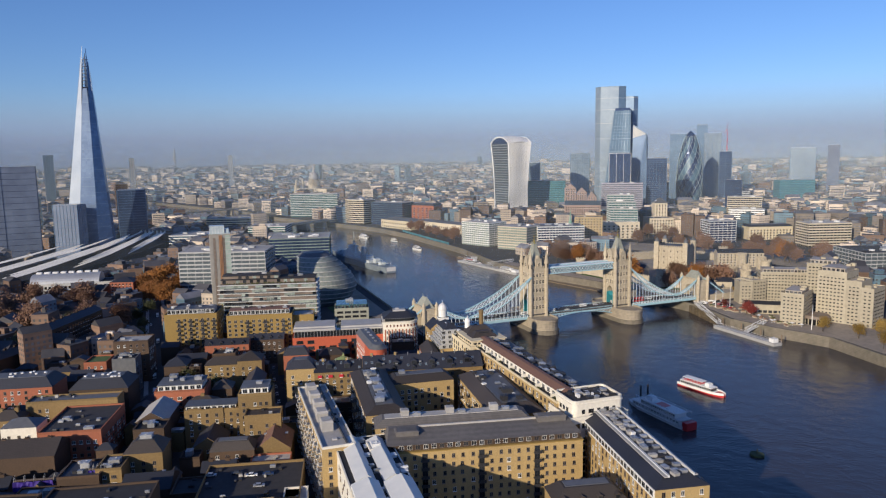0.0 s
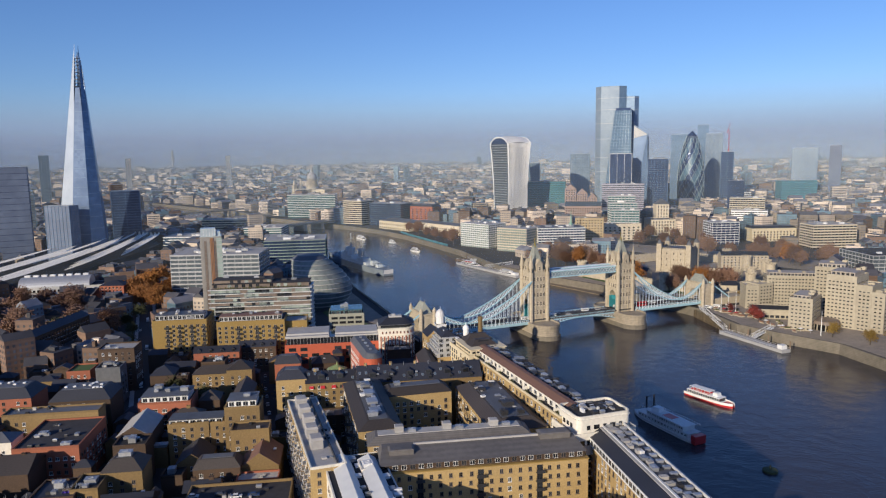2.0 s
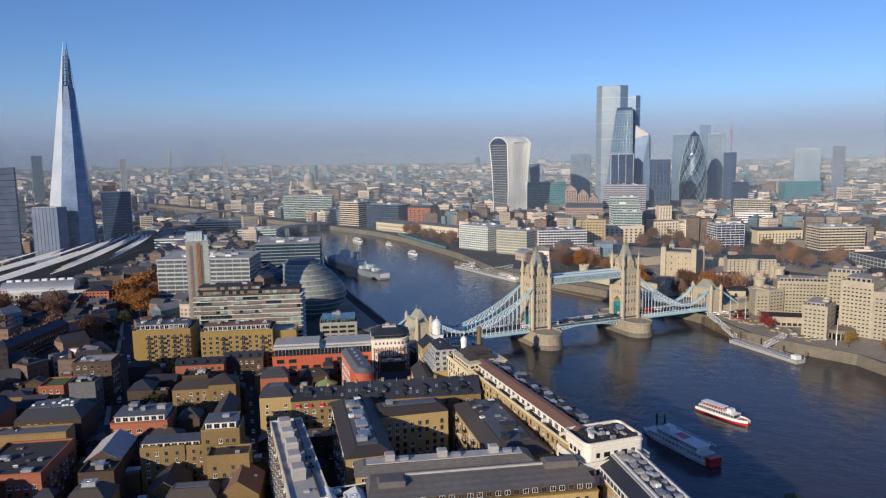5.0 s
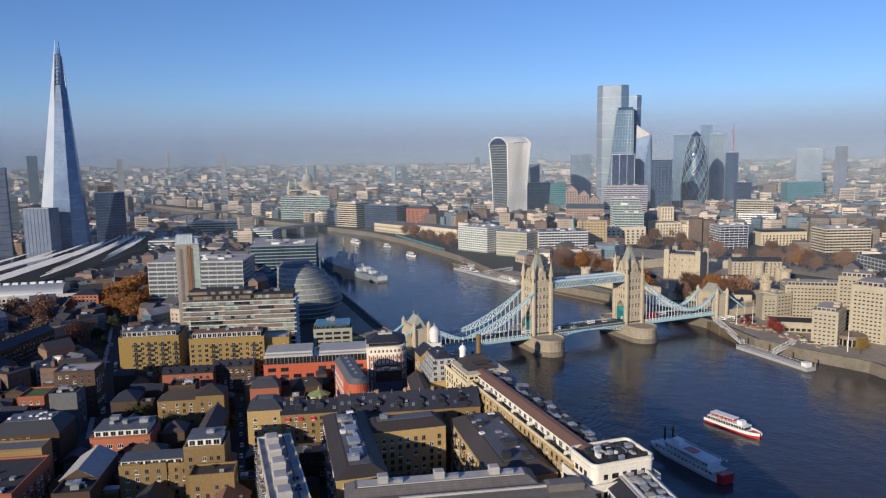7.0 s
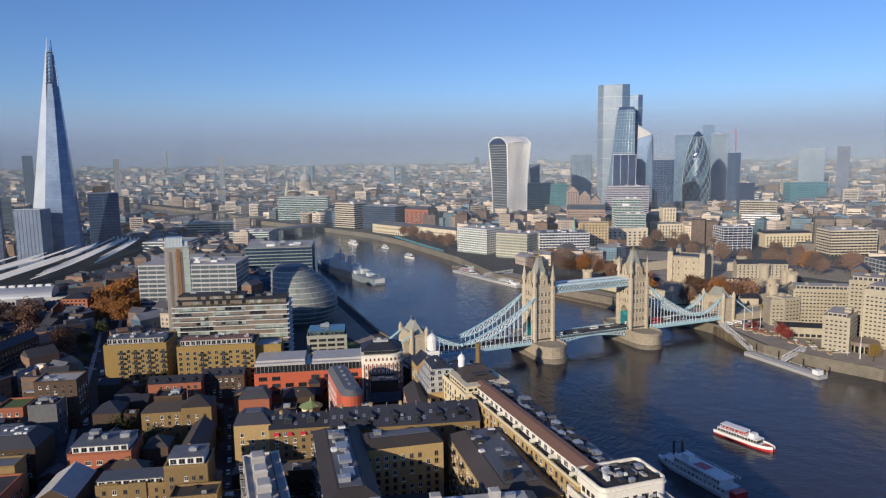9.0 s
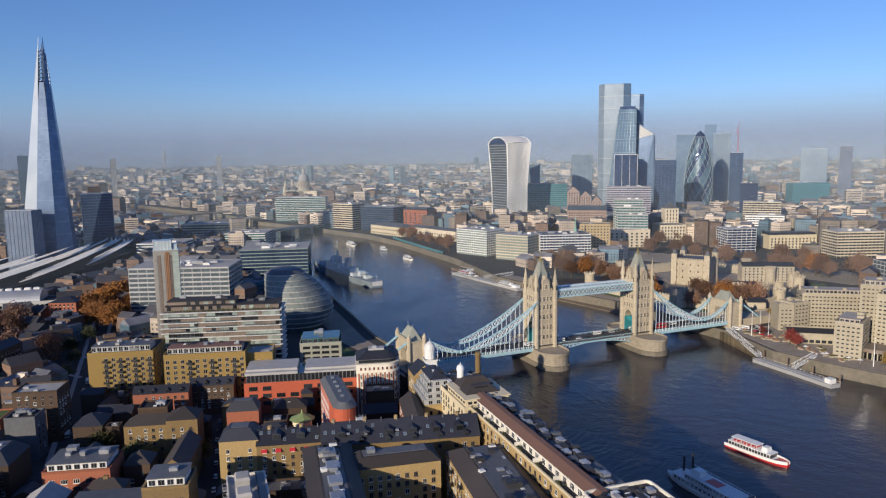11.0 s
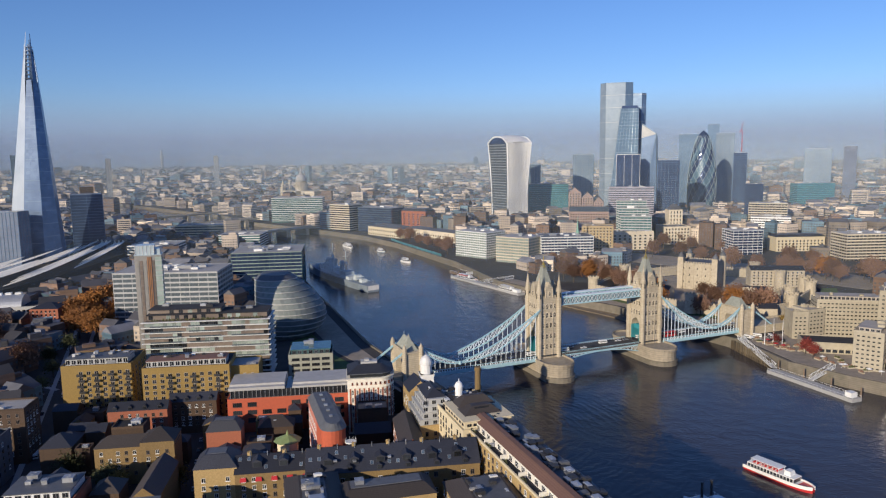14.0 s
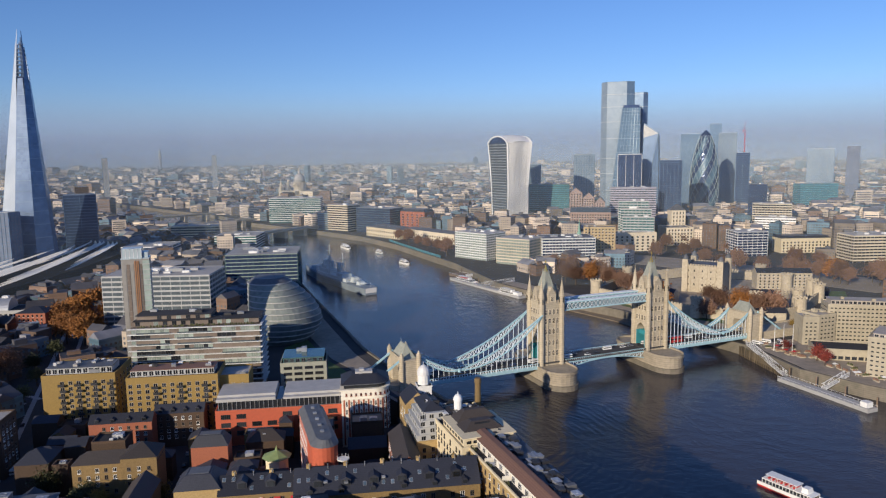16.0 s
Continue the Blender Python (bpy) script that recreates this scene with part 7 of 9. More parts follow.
        roof_clutter(ob, random.Random(16), 84, 11.0, dx - 2.0, 3, dy - 3, H + 3.0, ("metal_grey", "metal_dark", "felt", "lead", "metal_dark"))
    elif ob.name.startswith("warehouse_wing") and dy > 50:
        roof_clutter(ob, random.Random(17), 18, 6, dx - 6, 6, dy - 6, H + 2.9)
        if dx < 22:
            strip_plant(ob, 4, 7, dx - 7, 8, dy - 8, H + 2.9, (4.5, 6.0, 1.2), "metal_grey")
        for i in range(9):
            for r in range(5):
                part("balcony", balcony_mesh(), None, ob, at=pose(0, 4 + i * 6.5, 3.4 + r * 5.0, 0, 0, -90)) if i % 2 else None

    elif ob.name.startswith("warehouse_row"):
        rise = 6.5 if dx > 40 else 4.5
        tilt = math.degrees(math.atan2(rise, dy / 2))
        if "skylight" not in KEPT:
            bm = bmesh.new()
            box(bm, -0.6, 0.6, -0.8, 0.8, 0, 0.16)
            box(bm, -0.48, 0.48, -0.68, 0.68, 0.16, 0.2, 1)
            KEPT["skylight"] = to_mesh("skylight", bm, "metal_grey", "glass_blue")
        for i in range(int(dx / 3.2)):
            k = RND.choice((0.3, 0.55, 0.75))
            part("skylight", KEPT["skylight"], None, ob, at=pose(1.5 + i * 3.2, dy / 2 * k, H + rise * k + 0.02, tilt))
            if i % 3 == 2:
                roof_unit("dormer", ("slate", "glass_dark"), ob, 1.5 + i * 3.2, dy * 0.14, H + rise * 0.28, 3.3, 4.6, 3.3)
            if i % 2:
                bm = bmesh.new()
                lathe(bm, [(0.14, H + rise * 0.86), (0.14, H + rise + 0.9), (0.2, H + rise + 0.95), (0.2, H + rise + 1.2)], 6, 1.8 + i * 3.2, dy * 0.45)
                part("vent_pipe", bm, "metal_grey", ob)
            if i % 4 == 1:
                roof_unit("chimney", "brick_yellow", ob, 1.5 + i * 3.2, dy / 2, H + rise - 1.0, 1.5, 1.6, 2.2)
        if dx < 40:
            for i in range(5):
                bm = bmesh.new()
                x = 3 + (dx - 6) * i / 4
                prism(bm, [(x - 1.2, -1.2), (x + 1.2, -1.2), (x + 1.2, 0.0), (x - 1.2, 0.0)], H - 2.6, H - 1.4, 0, [(x - 1.0, -0.3), (x + 1.0, -0.3), (x + 1.0, 0.0), (x - 1.0, 0.0)])
                part("awning", bm, "boat_red", ob, "small red awning")

# the long warehouse: brick storeys, set-back attic, shallow roof
def long_warehouse():
    L, turn = frame_of((137.5, -348.5), (186.5, -286.5))
    D, H = 27.0, 26.0
    claim((137.5, -348.5), L, D, turn)
    th = thing("long_warehouse", "long yellow-brick warehouse with loading bays and shallow slate roof", "building", (137.5, -348.5, GROUND), turn)
    bm = bmesh.new()
    box(bm, 0, L, 0, D, -1, H)
    part("wall", bm, "brick_yellow", th)
    bm = bmesh.new()
    box(bm, -0.25, L + 0.25, -0.25, D + 0.25, H + 0.003, H + 0.4)
    part("cornice", bm, "brick_gold", th)
    bm = bmesh.new()
    box(bm, 1.0, L - 1.0, 1.2, 15.5, H + 0.4, H + 3.0)
    attic = part("attic", bm, "brick_brown", th, "red-brown attic storey behind the parapet")
    for i in range(24):
        part("window", window_mesh(1.9, 1.8, "white_paint" if i % 3 else "panel_brown", sill=False), None, attic, at=pose(3 + (L - 6) * i / 23, 1.2, H + 1.7))
    bm = bmesh.new()
    prism(bm, [(0.4, 0.4), (L - 0.4, 0.4), (L - 0.4, 16), (0.4, 16)], H + 3.01, H + 5.2, 0, [(2, 12.5), (L - 2, 12.5), (L - 2, 15.6), (2, 15.6)])
    part("roof", bm, "roof_warm", th)
    bm = bmesh.new()
    box(bm, 14, L - 16, 12.6, 13.4, H + 5.2, H + 5.9)
    part("gutter_parapet", bm, "roof_pale", th)
    roof_unit("hatch", "roof_warm", th, L - 10, 12, H + 4.8, 12, 5, 2.4)
    roof_unit("hatch", "roof_warm", th, 9, 9, H + 4.0, 9, 5, 2.2)
    bm = bmesh.new()
    box(bm, -3, L * 0.78, 16.5, D + 2, H - 8, H + 4.2)
    rear = part("rear_range", bm, "brick_yellow", th, "taller rear range with attic windows")
    for i in range(17):
        part("window", window_mesh(1.8, 1.5, "white_paint", sill=False), None, rear, at=pose(0 + L * 0.74 * i / 16, 16.5, H + 2.9))
    bm = bmesh.new()
    prism(bm, [(-3.4, 16.1), (L * 0.78 + 0.4, 16.1), (L * 0.78 + 0.4, D + 2.4), (-3.4, D + 2.4)], H + 4.21, H + 6.6, 0, [(0, 19.5), (L * 0.78 - 3, 19.5), (L * 0.78 - 3, D - 1), (0, D - 1)])
    part("rear_roof", bm, "roof_warm", th)
    bm = bmesh.new()
    box(bm, 1, L * 0.78 - 4, 20.2, D - 1.8, H + 6.61, H + 6.9)
    part("roof_deck", bm, "roof_pale", th)
    for i, k in enumerate((0.12, 0.36, 0.6)):
        roof_unit("hatch", "roof_pale", th, L * k, D - 4, H + 6.9, 3.4, 3.4, 2.4)
        roof_unit("plant", "metal_grey", th, L * k + 5, D - 5, H + 6.9, 3, 2, 1.2)
    # bays of loading doors with balconies between window columns
    wme, wme2 = window_mesh(1.4, 1.8), window_mesh(1.3, 1.7, "panel_brown")
    cols = 20
    for c in range(cols):
        x = 2.0 + (L - 4) * (c + 0.5) / cols
        bay = c % 6 == 3
        for r in range(7):
            z = 1.6 + r * 3.5
            if bay:
                part("window", window_mesh(2.2, 2.6, "metal_dark", sill=False), None, th, at=pose(x, 0, z + 1.3))
                part("balcony", balcony_mesh(), None, th, at=pose(x, 0, z - 0.1))
            else:
                part("window", wme if RND.random() < 0.15 else wme2, None, th, at=pose(x + RND.choice((-0.3, 0, 0.3)), 0, z + 1.2))
    for c in range(5):
        for r in range(7):
            part("window", wme, None, th, at=pose(0, 2 + (D - 4) * (c + 0.5) / 5, 2.8 + r * 3.5, 0, 0, -90))


long_warehouse()

# ---- landmarks near the water ----
def lopsided_hall():
    """Glass assembly building of stacked leaning floors."""
    th = thing("assembly_hall", "rounded leaning glass assembly building with ringed floors", "building", (-212, -110, 5), 0)
    prof = [(0, 22), (5, 25), (10, 27), (16, 28), (22, 27.5), (28, 26), (34, 23.5), (40, 20.5), (45, 17.5), (47, 16)]
    left = Vector((-0.70, -0.72, 0))

    def r_at(z):
        for (z0, r0), (z1, r1) in zip(prof, prof[1:]):
            if z <= z1:
                return r0 + (r1 - r0) * (z - z0) / (z1 - z0)
        return prof[-1][1]
    n = 40
    for i in range(11):
        z0, z1 = 46.0 * i / 11, 46.0 * (i + 1) / 11
        bm = bmesh.new()
        c0, c1 = left * (28 - r_at(z0)), left * (28 - r_at(z1))
        prism(bm, ring(r_at(z0), n, c0.x, c0.y), z0 - (1 if i == 0 else 0), z1 - 0.7, 0, ring(r_at(z1) * 0.995, n, c1.x, c1.y))
        part("storey_glazing", bm, "hall_glass", th)
        bm = bmesh.new()
        prism(bm, ring(r_at(z1) + 0.25, n, c1.x, c1.y), z1 - 0.69, z1 - 0.02)
        part("floor_ring", bm, "band_grey", th)
    bm = bmesh.new()
    c = left * (28 - r_at(46))
    prism(bm, ring(r_at(46) * 0.98, n, c.x, c.y), 46.01, 49.5, 0, ring(r_at(46) * 0.72, n, c.x, c.y))
    part("roof", bm, "lead", th)
    claim((-236, -134), 56, 56, 0)


lopsided_hall()


def warship():
    th = thing("museum_warship", "grey camouflaged museum warship moored in the river", "ship", (-318, 70, RIVER), 166.5)
    L = 178.0
    bm = bmesh.new()
    st = [(0, 7.5), (0.06, 9), (0.25, 10), (0.6, 10), (0.8, 7.2), (0.92, 3.4), (1.0, 0.3)]
    rows = []
    for k, b in st:
        x = L * k
        zt = 7.5 + 3.5 * max(0, k - 0.55) / 0.45
        rows.append([bm.verts.new(p) for p in ((x, -b * 0.85, -1), (x, -b, zt), (x, b, zt), (x, b * 0.85, -1))])
    for a, b in zip(rows, rows[1:]):
        for i in range(3):
            bm.faces.new((a[i], b[i], b[i + 1], a[i + 1]))
    bm.faces.new(rows[0])
    bmesh.ops.recalc_face_normals(bm, faces=bm.faces)
    part("hull", bm, "ship_dark", th, "dark blue-grey hull")
    bm = bmesh.new()
    for x0, x1, w, z0, z1 in ((46, 125, 7.5, 7.4, 11), (58, 74, 6, 11, 15), (92, 120, 6, 11, 15.5), (104, 118, 5, 15.5, 20), (108, 115, 4, 20, 25)):
        box(bm, x0, x1, -w, w, z0, z1, taper=0.3)
    part("superstructure", bm, "ship_grey", th)
    for x in (79, 98):
        bm = bmesh.new()
        prism(bm, ring(3.6, 12, x, 0, ry=2.6), 11, 24, 0, ring(3.0, 12, x - 1.2, 0, ry=2.2))
        prism(bm, ring(3.1, 12, x - 1.2, 0, ry=2.3), 24, 25.5)
        part("funnel", bm, "ship_grey", th)
    for x, h in ((68, 38), (104, 44)):
        bm = bmesh.new()
        beam(bm, (x, 0, 11), (x, 0, h), 0.7)
        beam(bm, (x - 2, 2, 11), (x, 0, h * 0.75), 0.45)
        beam(bm, (x - 2, -2, 11), (x, 0, h * 0.75), 0.45)
        for z in (0.6, 0.72, 0.84):
            beam(bm, (x, -4.0, h * z), (x, 4.0, h * z), 0.3)
        box(bm, x - 1.5, x + 1.5, -1.5, 1.5, h * 0.62, h * 0.67)
        part("mast", bm, "ship_grey", th)
    for x, z, d in ((24, 8.6, -1), (38, 11.5, -1), (132, 13.0, 1), (146, 10.5, 1)):
        bm = bmesh.new()
        box(bm, x - 4, x + 4, -4, 4, z - 3.0, z + 2.6, taper=0.7)
        for y in (-2, 0, 2):
            beam(bm, (x + 3 * d, y, z + 1.0), (x + 12 * d, y, z + 1.8), 0.6)
        part("gun_turret", bm, "ship_grey", th)
    bm = bmesh.new()
    box(bm, -0.05, 0.25, -6.5, 6.5, 2.2, 7.4)
    part("stern_panel", bm, "white_paint", th, "white-painted stern patch")
    bm = bmesh.new()
    beam(bm, (2, 0, 7), (0.5, 0, 14), 0.2)
    part("flagstaff", bm, "white_paint", th)


warship()


def river_boat(name, label, x, y, turn, L, hull, top="white_paint", decks=1):
    th = thing(name, label, "boat", (x, y, RIVER), turn)
    w = L * 0.115
    bm = bmesh.new()
    st = [(0, 0.92), (0.3, 1.0), (0.72, 1.0), (0.86, 0.86), (0.94, 0.6), (1.0, 0.25)]
    rows = []
    for k, b in st:
        zt = 1.7 + 0.9 * max(0, k - 0.6)
        rows.append([bm.verts.new(p) for p in ((L * (k - 0.5), -w * b * 0.8, -0.6), (L * (k - 0.5), -w * b, zt), (L * (k - 0.5), w * b, zt), (L * (k - 0.5), w * b * 0.8, -0.6))])
    for a, b in zip(rows, rows[1:]):
        for i in range(3):
            bm.faces.new((a[i], b[i], b[i + 1], a[i + 1]))
    bm.faces.new(rows[0])
    bmesh.ops.recalc_face_normals(bm, faces=bm.faces)
    part("hull", bm, hull, th)
    bm = bmesh.new()
    for sgn in (-1, 1):
        for (k0, b0), (k1, b1) in zip(st, st[1:]):
            za, zb = 1.7 + 0.9 * max(0, k0 - 0.6), 1.7 + 0.9 * max(0, k1 - 0.6)
            beam(bm, (L * (k0 - 0.5), sgn * w * b0 * 1.0, za + 0.1), (L * (k1 - 0.5), sgn * w * b1 * 1.0, zb + 0.1), 0.25, 1.5)
    part("bulwark", bm, top, th, "white upper strake")
    bm = bmesh.new()
    box(bm, -L * 0.46, L * 0.30, -w * 0.9, w * 0.9, 1.7, 2.1)
    box(bm, -L * 0.44, L * 0.27, -w * 0.85, w * 0.85, 4.0, 4.35)
    n = int(L / 2.2)
    for i in range(n + 1):
        px = -L * 0.43 + L * 0.69 * i / n
        for s in (-1, 1):
            box(bm, px - 0.12, px + 0.12, s * w * 0.84 - 0.08, s * w * 0.84 + 0.08, 2.1, 4.0)
    part("cabin_frame", bm, top, th)
    bm = bmesh.new()
    box(bm, -L * 0.43, L * 0.26, -w * 0.81, w * 0.81, 2.1, 4.0)
    part("cabin_window_band", bm, "glass_dark", th)
    bm = bmesh.new()
    box(bm, L * 0.10, L * 0.2, -w * 0.55, w * 0.55, 4.35, 6.4, taper=0.3)
    part("wheelhouse", bm, top, th)
    bm = bmesh.new()
    box(bm, -L * 0.4, L * 0.05, -w * 0.7, w * 0.7, 6.2, 6.4)
    for i in range(6):
        px = -L * 0.39 + L * 0.42 * i / 5
        for s in (-1, 1):
            box(bm, px - 0.08, px + 0.08, s * w * 0.66 - 0.08, s * w * 0.66 + 0.08, 4.35, 6.2)
    part("canopy", bm, top, th)
    for s in (-1, 1):
        for i in range(7 if hull == "boat_red" else 0):
            bm = bmesh.new()
            px = -L * 0.36 + L * 0.36 * i / 6
            box(bm, px - 0.3, px + 0.3, s * w * 0.15, s * w * 0.55, 4.36, 5.1)
            part("bench", bm, hull, th)
    return th


river_boat("tour_boat", "red and white river tour boat under way", 159, -106.5, -14, 32, "boat_red")
river_boat("tour_boat", "red and white tour boat at the pier", -287, 191, -12, 36, "boat_red")
river_boat("catamaran", "white river catamaran at the pier", -203, 163, -16, 34, "white_paint")
river_boat("launch", "white passenger launch on the river", -637, 296, -20, 36, "white_paint")
river_boat("launch", "small white launch on the river", -548, 288, -10, 18, "ship_dark")
river_boat("launch", "white launch on the river", -444, 241, -15, 24, "white_paint")


def paddle_steamer():
    th = thing("moored_steamer", "blue-grey double-deck party boat moored by the wharf", "boat", (157, -162, RIVER), 158)
    L, w = 47.0, 4.4
    bm = bmesh.new()
    rows = []
    for k, b in ((0, 0.85), (0.12, 1), (0.75, 1), (0.9, 0.6), (1.0, 0.1)):
        rows.append([bm.verts.new(p) for p in ((L * (k - 0.5), -w * b * 0.85, -0.6), (L * (k - 0.5), -w * b, 1.9), (L * (k - 0.5), w * b, 1.9), (L * (k - 0.5), w * b * 0.85, -0.6))])
    for a, b in zip(rows, rows[1:]):
        for i in range(3):
            bm.faces.new((a[i], b[i], b[i + 1], a[i + 1]))
    bm.faces.new(rows[0])
    bmesh.ops.recalc_face_normals(bm, faces=bm.faces)
    part("hull", bm, "metal_white", th)
    for z, x0, x1 in ((1.9, -21, 16), (4.7, -18, 9)):
        bm = bmesh.new()
        box(bm, x0, x1, -w * 0.86, w * 0.86, z, z + 2.5)
        saloon = part("saloon", bm, "band_pale", th, "white panelled saloon")
        for i in range(15):
            for sg in (-1, 1):
                part("window", window_mesh(1.4, 1.2, "metal_white", sill=False), None, saloon, at=pose(x0 + (x1 - x0) * (i + 0.5) / 15, sg * w * 0.86, z + 1.4, 0, 0, 0 if sg < 0 else 180))
        bm = bmesh.new()
        box(bm, x0 - 1, x1 + 1.5, -w, w, z + 2.5, z + 2.72)
        for i in range(18):
            px = x0 + (x1 - x0) * i / 17
            for s in (-1, 1):
                box(bm, px - 0.15, px + 0.15, s * w * 0.9 - 0.1, s * w * 0.9 + 0.1, z, z + 2.5)
        part("deck", bm, "metal_white", th)
    bm = bmesh.new()
    box(bm, 2, 7, -2.0, 2.0, 7.45, 9.8, taper=0.2)
    part("wheelhouse", bm, "white_paint", th)
    for y in (-2.6, 2.6):
        bm = bmesh.new()
        lathe(bm, [(0.55, 7.4), (0.5, 13.5), (0.85, 14.2), (0.7, 14.2)], 10, 11, y)
        part("funnel", bm, "metal_dark", th)
    bm = bmesh.new()
    for i in range(20):
        px = -21.5 + 34 * i / 19
        for s in (-1, 1):
            box(bm, px - 0.06, px + 0.06, s * w * 0.95 - 0.06, s * w * 0.95 + 0.06, 7.42, 8.5)
    for s in (-1, 1):
        beam(bm, (-22, s * w * 0.95, 8.5), (13, s * w * 0.95, 8.5), 0.12)
    part("rail", bm, "white_paint", th)
    bm = bmesh.new()
    box(bm, -8, -1, -2.6, 2.6, 7.5, 7.62)
    part("awning", bm, "boat_red", th, "faded red deck awning")
    bm = bmesh.new()
    box(bm, -26.5, -23.2, -3.5, 3.5, 0.3, 4.6)
    part("paddle_wheel", bm, "boat_red", th)


paddle_steamer()


def lattice_walk(name, label, p, q, w, h, mat, category="gangway"):
    """A trussed gangway from p to q."""
    p, q = Vector(p), Vector(q)
    d = q - p
    th = thing(name, label, category, p, math.degrees(math.atan2(d.y, d.x)))
    L, rise = math.hypot(d.x, d.y), d.z
    for s in (-1, 1):
        bm = bmesh.new()
        n = max(4, int(L / h))
        for i in range(n):
            a, b = L * i / n, L * (i + 1) / n
            za, zb = rise * i / n, rise * (i + 1) / n
            y = s * w / 2
            beam(bm, (a, y, za), (b, y, zb), 0.28)
            beam(bm, (a, y, za + h), (b, y, zb + h), 0.28)
            beam(bm, (a, y, za), (a, y, za + h), 0.2)
            beam(bm, (a, y, za if i % 2 else za + h), (b, y, zb + h if i % 2 else zb), 0.2)
        part("truss", bm, mat, th)
    bm = bmesh.new()
    beam(bm, (0, 0, 0), (L, 0, rise), w, 0.25)
    part("walkway", bm, "concrete_grey", th)


lattice_walk("gangway", "white lattice gangway down to the landing pontoon", (66, 96, 6.5), (104, 56, 0.8), 3.2, 2.6, "metal_white")
lattice_walk("gangway", "white lattice gangway from the quay to the pontoon", (138, 62, 6.5), (130, 44, 0.8), 3.2, 2.6, "metal_white")
for nm, lab, a, b, w in (("landing_pontoon", "long grey landing pontoon moored on piles", (103, 54), (160, 27), 8.0), ("landing_pontoon", "long grey pier pontoon with moored boats", (-312, 194), (-182, 157), 9.0), ("pile_jetty", "dark timber jetty on piles by the quay", (-335, 222), (-300, 212), 16.0)):
    Lp, turn = frame_of(a, b)
    th = thing(nm, lab, "pier", (a[0], a[1], RIVER), turn)
    bm = bmesh.new()
    box(bm, 0, Lp, -w / 2, w / 2, -0.5, 2.2)
    part("deck", bm, "concrete_grey" if nm == "landing_pontoon" else "wood_deck", th)
    for s in (-1, 1):
        bm = bmesh.new()
        beam(bm, (0, s * w * 0.48, 3.3), (Lp, s * w * 0.48, 3.3), 0.14)
        for i in range(int(Lp / 3) + 1):
            box(bm, i * 3 - 0.06, i * 3 + 0.06, s * w * 0.48 - 0.06, s * w * 0.48 + 0.06, 2.2, 3.3)
        part("rail", bm, "metal_white", th)
    for k in (0.02, 0.34, 0.66, 0.98):
        bm = bmesh.new()
        lathe(bm, [(0.5, -2), (0.5, 7.5), (0.2, 8.1)], 8, Lp * k, w * 0.6)
        part("pile", bm, "wood_deck", th)
    bm = bmesh.new()
    box(bm, Lp * 0.9, Lp * 0.97, -w * 0.3, w * 0.3, 2.2, 5.2)
    part("shelter", bm, "metal_white", th)
bm = bmesh.new()
lathe(bm, [(3.4, -0.3), (3.4, 0.9), (3.0, 1.1)], 12)
lathe(bm, [(0.4, 1.1), (0.3, 3.2)], 8)
th = thing("mooring_buoy", "dark green mooring raft in the river", "buoy", (218, -180, RIVER))
part("float", bm, "leaf_green", th)
lattice_walk("pier_gangway", "dark covered gangway to the pier", (-222, 196, 6.5), (-252, 178, 0.8), 5, 3.0, "metal_grey")

# brewery cupola and chimney
th = thing("cupola_tower", "white round cupola tower with domed roof", "tower", (18.0, -190.0, 6.0), 55)
bm = bmesh.new()
box(bm, -6, 6, -6, 6, -1, 25)
part("base", bm, "brick_yellow", th)
bm = bmesh.new()
box(bm, -3.2, 3.2, -3.2, 3.2, 25, 33)
prism(bm, ring(2.9, 12), 33, 37.5)
box(bm, -3.5, 3.5, -3.5, 3.5, 32.4, 33)
part("drum", bm, "white_paint", th)
bm = bmesh.new()
lathe(bm, [(3.2, 37.5), (3.2, 38.0), (3.0, 39.4), (2.2, 41), (0.9, 42), (0.2, 42.3), (0.1, 44)], 14)
part("dome", bm, "metal_white", th)
for x in (-2, 2):
    part("window", window_mesh(1.2, 2.2), None, th, at=pose(x * 0.6, -3.22, 29))
th = thing("brick_chimney", "tapering round brick chimney beside the bridge", "chimney", (48, -186, 5), 60)
bm = bmesh.new()
lathe(bm, [(1.9, -1), (1.35, 40), (1.6, 40.2), (1.6, 41.4), (1.3, 42.2)], 12)
part("shaft", bm, "brick_stock", th)
th = thing("copper_pavilion", "small octagonal pavilion with green copper roof", "pavilion", (3, -262, 5), 20)
bm = bmesh.new()
prism(bm, ring(4.6, 8), -1, 18)
part("wall", bm, "cream", th)
bm = bmesh.new()
prism(bm, ring(6.2, 8), 18.01, 20.5, 0, ring(0.6, 8))
prism(bm, ring(0.7, 8), 20.5, 22.5, 0, ring(0.1, 8))
part("roof", bm, "copper", th)


